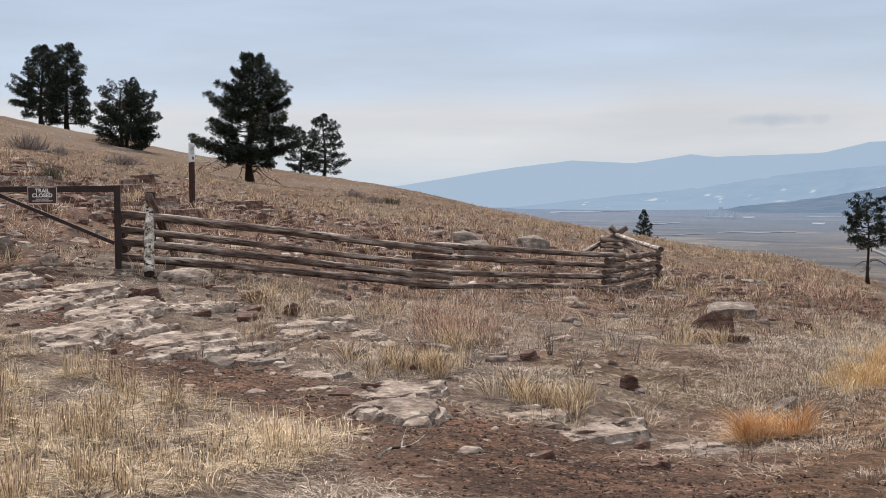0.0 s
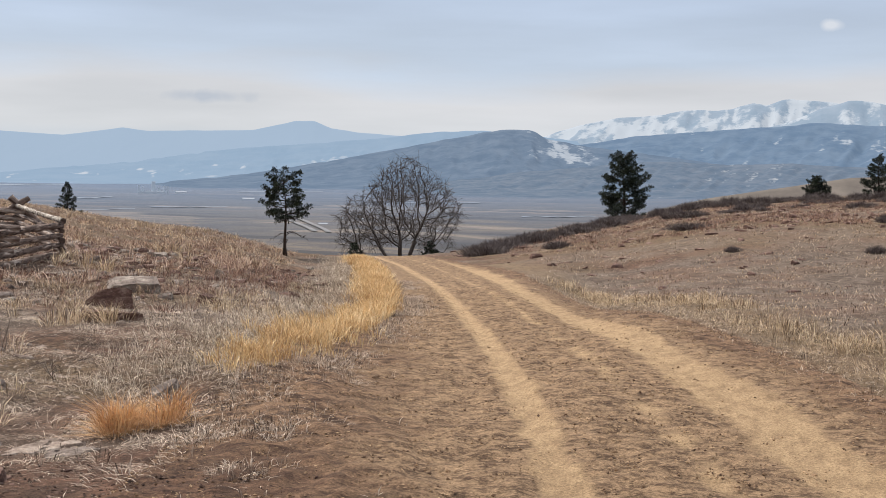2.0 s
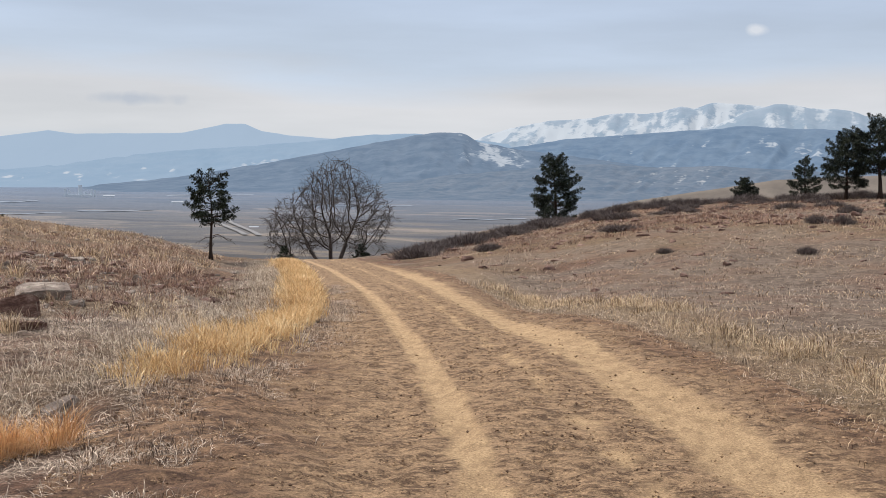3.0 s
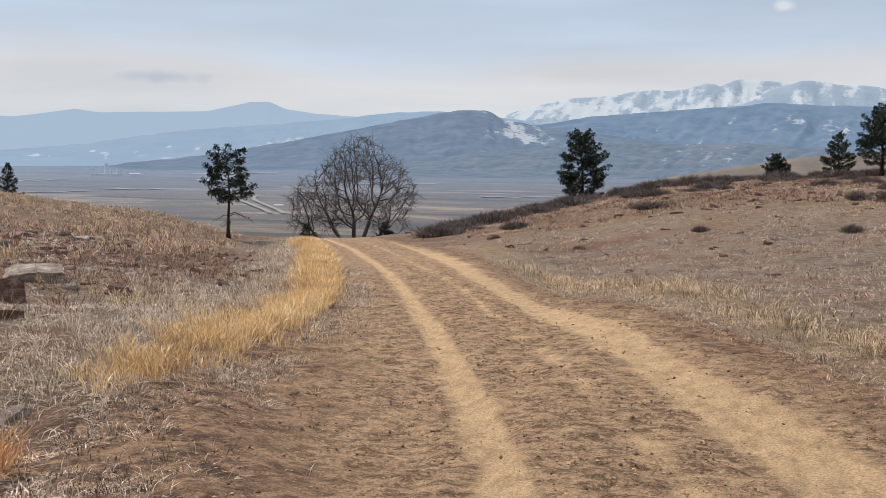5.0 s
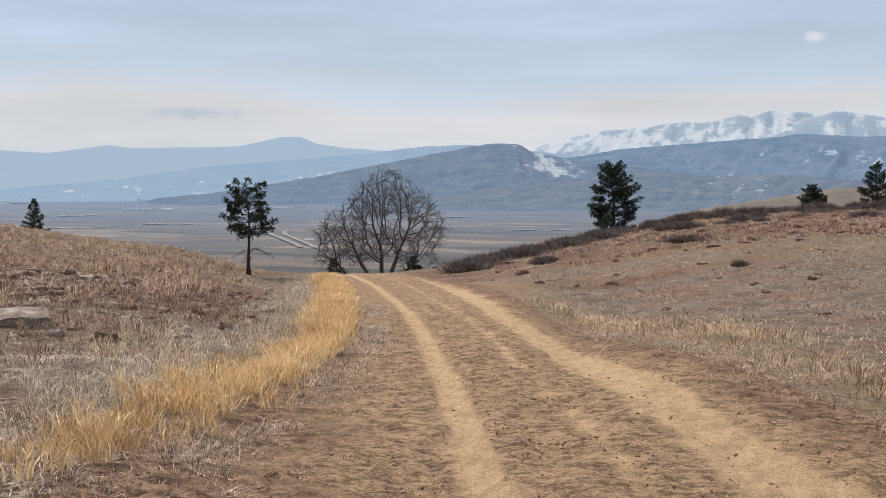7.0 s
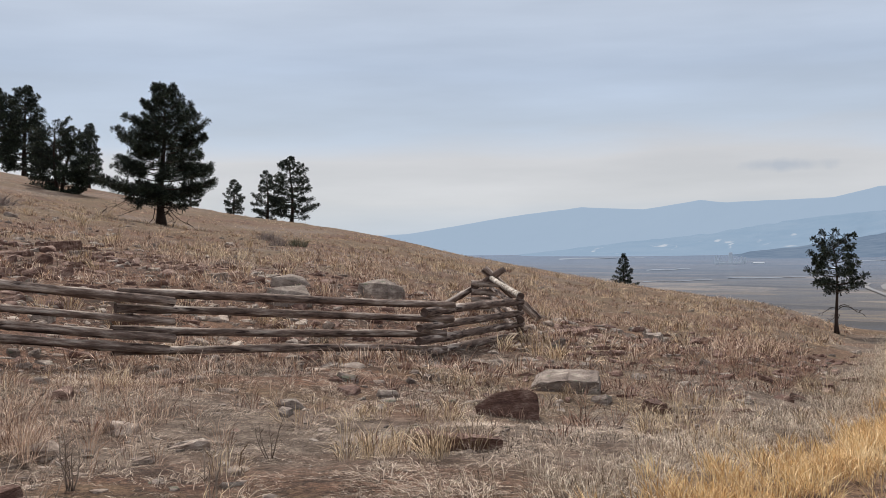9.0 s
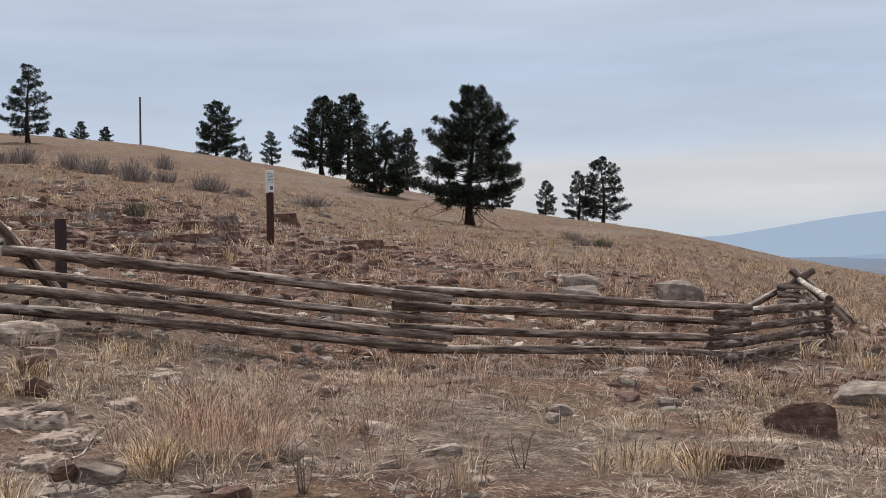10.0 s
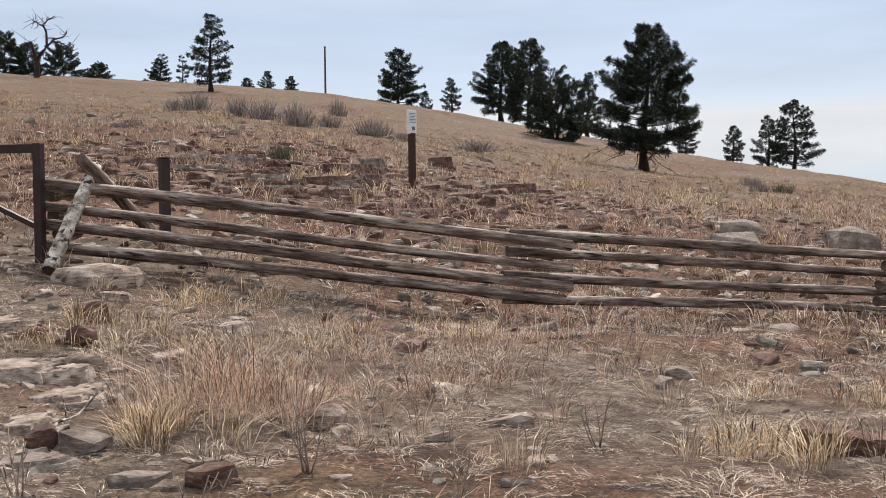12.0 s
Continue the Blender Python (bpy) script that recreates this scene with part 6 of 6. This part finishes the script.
    blades("straw_grass", x, y, 0.14 + 0.20 * fbm(x / 0.8, y / 0.8, 63), 0.0030 + 0.00016 * y, M_STRAW, "pale feathery grass along the right verge", 8, 0.75, 0.8, dx, dy)
    cx, cy = scatter(rng, 4500, -6, 16, 4, 40, lambda x, y: (w(x, y) > 2.1) * (0.25 + 0.5 * smooth(fbm(x / 2, y / 2, 96), 0.4, 0.6)))
    x, y, dx, dy = tufted(rng, cx, cy, 11, 0.12)
    blades("grass_tufts", x, y, np.full(len(x), 0.10), 0.008, M_GREYGRASS, "grey winter grass in the field", 9, 1.1, 0.8, dx, dy)
    x, y = scatter(rng, 60000, -3, 9, 4, 22, lambda x, y: (w(x, y) > 1.9) * (0.3 + 0.7 * smooth(fbm(x / 0.8, y / 0.8, 89), 0.35, 0.6)) * np.clip(1.3 - np.hypot(x - 2, y - 9) / 14, 0.1, 1))
    blades("grass_litter", x, y, np.full(len(x), 0.10), 0.0045, M_GREYGRASS, "flattened grey grass litter in the field", 16, 1.6, 0.9)
    # rusty bluestem
    cx, cy = np.concatenate([rng.normal(-8.75, 0.30, 60), rng.normal(-11.0, 0.9, 90), rng.normal(-9.4, 0.8, 45), rng.normal(-12.6, 0.8, 45)]), np.concatenate([rng.normal(9.35, 0.30, 60), rng.normal(11.7, 1.0, 90), rng.normal(10.6, 0.8, 45), rng.normal(14, 2.0, 45)])
    x, y, dx, dy = tufted(rng, cx, cy, 22, 0.06)
    blades("bluestem_grass", x, y, 0.30 + 0.38 * np.exp(-((x + 8.75) ** 2 + (y - 9.3) ** 2) / 0.6), 0.004, M_REDGRASS, "rust-coloured upright bunchgrass", 10, 0.75, 0.7, dx, dy)
    # orange bunches by the track and trail
    cx = np.concatenate([rng.normal(-3.27, 0.07, 16), rng.normal(-2.95, 0.05, 8)])
    cy = np.concatenate([rng.normal(7.2, 0.07, 16), rng.normal(7.32, 0.05, 8)])
    x, y, dx, dy = tufted(rng, cx, cy, 70, 0.08)
    blades("orange_grass", x, y, 0.16 + 0.26 * fbm(x / 0.1, y / 0.1, 80, 2), 0.0045, M_ORANGE, "orange-tan bunchgrass at the track's edge", 11, 0.75, 0.7, dx, dy)
    cx = np.concatenate([rng.normal(-7.4, 0.35, 26), rng.normal(-5.3, 0.28, 20), rng.normal(-8.15, 0.15, 9), rng.normal(-6.6, 0.25, 9)])
    cy = np.concatenate([rng.normal(7.2, 0.25, 26), rng.normal(6.75, 0.2, 20), rng.normal(8.75, 0.12, 9), rng.normal(12.2, 0.4, 9)])
    x, y, dx, dy = tufted(rng, cx, cy, 50, 0.09)
    blades("golden_grass", x, y, np.full(len(x), 0.30), 0.0055, M_STRAW, "pale golden bunchgrass among the stones", 12, 0.55, 0.6, dx, dy)
    # hillside beyond the fence: domed clumps with bare earth between
    hill = lambda x, y: (np.hypot(x, y - 5) > 15.5) * (w(x, y) < -5)
    cx, cy = scatter(rng, 26000, -85, -10, 1, 78, lambda x, y: hill(x, y) * smooth(fbm(x / 1.7, y / 1.7, 97), 0.42, 0.60) * np.clip(1.35 - np.hypot(x, y) / 75, 0.12, 1) * (0.35 + 0.65 * smooth(np.hypot(x, y - 5), 24, 46)))
    x, y, dx, dy = tufted(rng, cx, cy, 18, 0.15)
    blades("hill_grass", x, y, 0.13 + 0.16 * fbm(x / 2, y / 2, 83), 0.013, M_HILLGRASS, "tawny dry grass over the hillside", 13, 1.3, 0.9, dx, dy)
    cx, cy = scatter(rng, 12000, -60, -10, 1, 60, lambda x, y: hill(x, y) * smooth(fbm(x / 1.4, y / 1.4, 85), 0.44, 0.60) * np.clip(1.3 - np.hypot(x, y) / 60, 0.15, 1))
    x, y, dx, dy = tufted(rng, cx, cy, 16, 0.16)
    blades("hill_grass", x, y, np.full(len(x), 0.15), 0.013, M_GREYGRASS, "grey-brown dry tufts over the hillside", 17, 1.1, 0.7, dx, dy)
    cx, cy = scatter(rng, 8500, -60, -10, 2, 45, lambda x, y: hill(x, y) * smooth(fbm(x / 1.8, y / 1.8, 98), 0.48, 0.62) * smooth(-np.hypot(x, y - 5), -52, -28))
    x, y, dx, dy = tufted(rng, cx, cy, 22, 0.13)
    blades("bluestem_grass", x, y, np.full(len(x), 0.32), 0.010, M_REDGRASS, "rusty bunchgrass patches on the slope", 14, 0.8, 0.5, dx, dy)
    # dark rusty weeds on the bank beside the track
    cx, cy = rng.normal(-9.0, 1.5, 420), rng.normal(23, 4.5, 420)
    k = w(cx, cy) < -4.2
    x, y, dx, dy = tufted(rng, cx[k], cy[k], 26, 0.13)
    blades("dead_forbs", x, y, np.full(len(x), 0.20), 0.008, M_RUSTWEED, "dark red-brown dead weeds on the bank", 23, 0.8, 0.5, dx, dy)
    slope = lambda x, y: (np.hypot(x, y - 5) > 16) * (w(x, y) < -5)
    cx, cy = scatter(rng, 2600, -60, -11, 3, 55, lambda x, y: slope(x, y) * np.clip(1.3 - np.hypot(x, y) / 60, 0.15, 1))
    x, y, dx, dy = tufted(rng, cx, cy, 26, 0.13)
    blades("dead_forbs", x, y, np.full(len(x), 0.17), 0.013, M_RUSTWEED, "small dark clumps of dead weeds on the slope", 19, 0.8, 0.5, dx, dy)
    cx, cy = scatter(rng, 1300, -60, -11, 3, 55, lambda x, y: slope(x, y) * smooth(fbm(x / 3, y / 3, 76), 0.45, 0.62) * np.clip(1.3 - np.hypot(x, y) / 60, 0.15, 1))
    x, y, dx, dy = tufted(rng, cx, cy, 46, 0.16)
    blades("golden_grass", x, y, np.full(len(x), 0.36), 0.010, M_STRAW, "pale golden bunchgrass clumps on the slope", 20, 0.55, 0.6, dx, dy)
    right = lambda x, y: (w(x, y) > 3.4 + 0.05 * np.maximum(y - 20, 0))
    cx, cy = scatter(rng, 17000, -20, 26, 12, 110, lambda x, y: right(x, y) * smooth(fbm(x / 4, y / 2.2, 99), 0.36, 0.58) * np.clip(1.2 - y / 130, 0.3, 1))
    x, y, dx, dy = tufted(rng, cx, cy, 9, 0.22)
    blades("hill_grass", x, y, 0.07 + 0.0012 * y, 0.010 + 0.00016 * y, M_HILLGRASS, "tawny grass on the far slope", 15, 1.1, 0.6, dx, dy)
    cx, cy = scatter(rng, 16000, -16, 26, 10, 100, lambda x, y: right(x, y) * smooth(fbm(x / 3, y / 2, 62), 0.45, 0.60))
    x, y, dx, dy = tufted(rng, cx, cy, 9, 0.22)
    blades("hill_grass", x, y, 0.08 + 0.0012 * y, 0.010 + 0.00014 * y, M_GREYGRASS, "grey flattened grass on the far slope", 24, 1.2, 0.6, dx, dy)
    cx, cy = scatter(rng, 2600, -12, 26, 48, 108, lambda x, y: right(x, y) * smooth(fbm(x / 3, y / 3, 61), 0.42, 0.6))
    x, y, dx, dy = tufted(rng, cx, cy, 30, 0.30)
    blades("dead_forbs", x, y, np.full(len(x), 0.24), 0.020, M_RUSTWEED, "dark weeds and low brush on the far slope", 25, 0.9, 0.5, dx, dy)


grass()


# ---- clods on the track ----
def clods():
    rng = np.random.default_rng(55)
    y = 3 + 24 * rng.random(52000) ** 1.5
    w = rng.uniform(-3.3, 2.2, 52000)
    rut = np.maximum(lump(w, -0.72, 0.2), lump(w, 0.98, 0.4))
    k = rng.random(52000) < (1 - 0.985 * rut) * (0.12 + 0.88 * smooth(fbm(w / 0.25, y / 0.16, 58, 3), 0.45, 0.62))
    y, w = y[k], w[k]
    x = track_x(y) + w / 0.95
    z = base_height(x, y)
    n = len(x)
    s = (0.004 + 0.0095 * rng.random(n) ** 3)[:, None, None]
    octa = np.array([(1.4, 0, 0), (0, 0.9, 0), (-1.4, 0, 0), (0, -0.9, 0), (0, 0, 0.7), (0, 0, -0.7)], float)
    v = octa[None] * rng.uniform(0.5, 1.5, (n, 6, 3)) * s
    a = rng.uniform(0, 6.3, (n, 1))
    v[..., 0], v[..., 1] = v[..., 0] * np.cos(a) - v[..., 1] * np.sin(a), v[..., 0] * np.sin(a) + v[..., 1] * np.cos(a)
    v = v + np.stack([x, y, z + 0.014], -1)[:, None]
    # darker lumps trodden up along the muddy trail
    tx, ty = rng.uniform(-12, -1.2, 14000), rng.uniform(3, 7.5, 14000)
    on = (trail(tx, ty) > rng.uniform(0.25, 1.0, 14000)) & (aside(tx, ty) < -2.2)
    tx, ty = tx[on], ty[on]
    ts = (0.004 + 0.015 * rng.random(len(tx)) ** 3)[:, None, None]
    mud = octa[None] * rng.uniform(0.6, 1.5, (len(tx), 6, 1)) * ts + np.stack([tx, ty, height(tx, ty) + 0.004], -1)[:, None]
    tri = np.array([(0, 1, 4), (1, 2, 4), (2, 3, 4), (3, 0, 4), (1, 0, 5), (2, 1, 5), (3, 2, 5), (0, 3, 5)])
    f = (np.arange(n)[:, None, None] * 6 + tri[None]).reshape(-1, 3)
    tagged(new("dirt_clods", mesh_np("dirt_clods", v.reshape(-1, 3), f, M_CLOD)), "small dirt clods and pebbles on the track", "dirt", kind="stuff")
    f = (np.arange(len(tx))[:, None, None] * 6 + tri[None]).reshape(-1, 3)
    tagged(new("mud_clods", mesh_np("mud_clods", mud.reshape(-1, 3), f, M_MUD)), "dark trodden mud lumps on the footpath", "dirt", kind="stuff")


M_MUD = material("trodden_mud", ((0.040, 0.024, 0.018), (0.10, 0.060, 0.044), (0.22, 0.145, 0.105)), 3, bump=0, per_piece=0.4)
M_CLOD = material("dirt_clod", ((0.085, 0.049, 0.030), (0.235, 0.146, 0.084), (0.40, 0.27, 0.158)), 3, bump=0, per_piece=0.4)
clods()


# ---- far things in the valley ----
# Haze is mixed into the hazy colours; the wall's glow lifts its shaded side.
M_HAZYWALL = material("hazy_pale_wall", ((0.27, 0.315, 0.37), (0.31, 0.35, 0.40)), 0.05, bump=0, glow=0.35)
M_BARN = material("white_metal_roof", ((0.34, 0.37, 0.42), (0.40, 0.43, 0.47)), 0.05, bump=0)
M_CANAL = material("hazy_water", ((0.165, 0.20, 0.25), (0.19, 0.225, 0.275)), 0.02, bump=0)
M_LANE = material("hazy_gravel_lane", ((0.15, 0.15, 0.155), (0.17, 0.17, 0.175)), 0.02, bump=0)


def polar(az, r):
    return CX - r * math.sin(radians(az)), CY + r * math.cos(radians(az))


def barn(az, r, l, w, h, seed):
    x, y = polar(az, r)
    b = empty("farm_building", pose(x, y, z_at(x, y) - 1, 0, 0, az + seed * 13 % 30), "long white metal-roofed farm building in the valley", "building", "farm buildings")
    part("wall", rounded_box(l, w, h, 0.1, (0, 0, h / 2)), M_HAZYWALL, b)
    bm = bmesh.new()
    for sx in (-1, 1):
        for c in ((-w / 2 - 0.5, h), (0, h + w * 0.22), (w / 2 + 0.5, h)):
            bm.verts.new((sx * (l / 2 + 0.4), c[0], c[1]))
    bm.verts.ensure_lookup_table()
    v = bm.verts
    for q in ((0, 1, 4, 3), (1, 2, 5, 4), (0, 3, 5, 2)):
        bm.faces.new([v[i] for i in q])
    bm.faces.new([v[0], v[2], v[1]])
    bm.faces.new([v[3], v[4], v[5]])
    part("roof", bm, M_BARN, b)


for i, (az, r, l, w, h) in enumerate(((22.0, 1000, 7, 3, 1.2), (20.3, 1100, 9, 3, 1.2), (12.8, 800, 6, 3, 1.2), (12.2, 800, 6, 3, 1.2), (14.3, 640, 5, 2.5, 1.2), (13.6, 560, 5, 2.5, 1.2), (16.5, 900, 5, 3, 1.2), (25.5, 1900, 18, 6, 2.4), (28.6, 2300, 20, 7, 3))):
    barn(az, r, l, w, h, i)


def plant():
    x, y = polar(29.9, 2300)
    p = empty("cement_plant", pose(x, y, z_at(x, y) - 2, 0, 0, 29.5), "hazy industrial plant with silos in the valley", "building")
    for dx, w, h in ((-24, 5, 17), (-17, 4, 14), (2, 7, 24), (12, 4, 12), (22, 4, 16), (28, 4, 15)):
        v, f = tube_np([(dx, 0, 0), (dx, 0, h * 0.5), (dx, 0, h)], [w / 2] * 3, 12)
        part("silo", mesh_np("silo", v, f, M_HAZYWALL), None, p)
    part("shed", rounded_box(50, 14, 6, 0.2, (0, -6, 3)), M_HAZYWALL, p)


plant()


def lane(name, pts, half, label):
    r = np.linspace(pts[0][1], pts[-1][1], 60)
    az = np.interp(r, [q[1] for q in pts], [q[0] for q in pts])
    rows = []
    for a, d in zip(az, r):
        x, y = polar(a, d)
        px, py = math.cos(radians(a)), math.sin(radians(a))
        rows.append([(x - px * half, y - py * half, z_at(x, y) + 0.8), (x + px * half, y + py * half, z_at(x, y) + 0.8)])
    v = np.array(rows).reshape(-1, 3)
    k = np.arange(len(r) - 1) * 2
    tagged(new(name, mesh_np(name, v, np.stack([k, k + 1, k + 3, k + 2], -1), M_LANE)), label, "road", kind="structure")


lane("road_valley_near", ((21.75, 850), (22.0, 900), (22.6, 990), (23.1, 1080), (23.2, 1160), (23.0, 1230)), 2.2, "pale lane curving through valley fields")
lane("road_valley_far", ((22.4, 860), (22.7, 910), (23.3, 1000), (23.8, 1090), (23.95, 1160), (23.8, 1240)), 2.2, "pale lane curving through valley fields")


def canal(a0, r0, a1, r1, half):
    """A thin pale strip of water or lane across the valley floor."""
    rows = []
    for k in np.linspace(0, 1, 40):
        a, r = a0 + (a1 - a0) * k, r0 + (r1 - r0) * k + 0.01 * r0 * math.sin(k * 9)
        for d in (-half, half):
            x, y = polar(a, r + d)
            rows.append((x, y, z_at(x, y) + 0.6))
    k = np.arange(39) * 2
    tagged(new("water_canal", mesh_np("water_canal", np.array(rows), np.stack([k, k + 1, k + 3, k + 2], -1), M_CANAL)), "thin pale strip of water across valley fields", "water", kind="structure")


for q in ((37.8, 2975, 33.8, 3210, 42), (33.7, 1855, 31.7, 1925, 16), (33.9, 1290, 30.7, 1347, 9), (30.0, 1420, 26.5, 1480, 10), (26.0, 2400, 22.0, 2500, 25), (18.5, 1700, 14.5, 1760, 14), (12.5, 1250, 9.0, 1290, 8), (21.0, 3000, 15.0, 3050, 40)):
    canal(*q)


# ---- small plants and sticks near the path ----
def sprig(name, x, y, h, n, seed, mat, label, category):
    """A few bare forking stems from one root."""
    rng = np.random.default_rng(seed)
    p = empty(name, pose(x, y, z_at(x, y) - 0.02), label, category)
    for k in range(n):
        d = np.array([rng.normal(0, 0.35), rng.normal(0, 0.35), 1.0]) if n > 1 else np.array([0.02, 0.03, 1.0])
        t = np.linspace(0, 1, 5)
        line = d * (t * h * rng.uniform(0.6, 1.0))[:, None] + np.stack([0.04 * h * np.sin(t * 4 + k), 0.04 * h * np.cos(t * 3 + k), 0 * t], -1)
        stem = part("stem", mesh_np("stem", *tube_np(line, 0.005 * (1 - 0.7 * t) + 0.001, 5), mat, True), None, p)
        for j in range(3):
            a = line[2 + j % 2]
            e = a + np.array([rng.normal(0, 0.12), rng.normal(0, 0.12), 0.14]) * h
            part("twig", mesh_np("twig", *tube_np([a, (a + e) / 2 + 0.01, e], [0.003, 0.002, 0.001], 4), mat, True), None, stem)


sprig("dead_stalk", -6.65, 13.05, 0.45, 1, 1, M_TWIG, "single dark dead stalk in dry grass", "plant")
for i, (x, y, h, n) in enumerate(((-7.2, 9.4, 0.5, 7), (-6.2, 8.6, 0.4, 6), (-5.0, 8.9, 0.3, 5), (-6.3, 9.9, 0.4, 5), (-7.1, 7.95, 0.35, 4), (-7.6, 11.4, 0.4, 4))):
    sprig("weed", x, y, h, n, 20 + i, M_TWIG, "bare branching grey weed in dry grass", "plant")


def fallen_stick(x, y, turn, l, seed, label):
    p = empty("stick", pose(x, y, z_at(x, y) + 0.03, 0, 0, turn), label, "stick")
    t = np.linspace(0, 1, 7)
    main = np.stack([t * l, 0.06 * l * np.sin(t * 5), 0.28 * l * t + 0.05 * l * np.sin(t * 7)], -1)
    part("stem", mesh_np("stem", *tube_np(main, 0.012 * (1 - 0.6 * t), 6), M_LOGPALE, True), None, p)
    for k, s in ((3, 1), (5, -1)):
        fork = main[k] + np.stack([0.25 * l * t, s * 0.18 * l * t, 0.30 * l * t], -1)
        part("fork", mesh_np("fork", *tube_np(fork, 0.008 * (1 - 0.7 * t), 5), M_LOGPALE, True), None, p)


fallen_stick(-5.75, 7.1, 40, 0.42, 3, "pale forked dead stick among the stones")
fallen_stick(-8.3, 8.2, 150, 0.5, 4, "pale forked dead stick lying in grass")
fallen_stick(-4.2, 3.6, 80, 0.4, 5, "pale dead stick lying in straw")
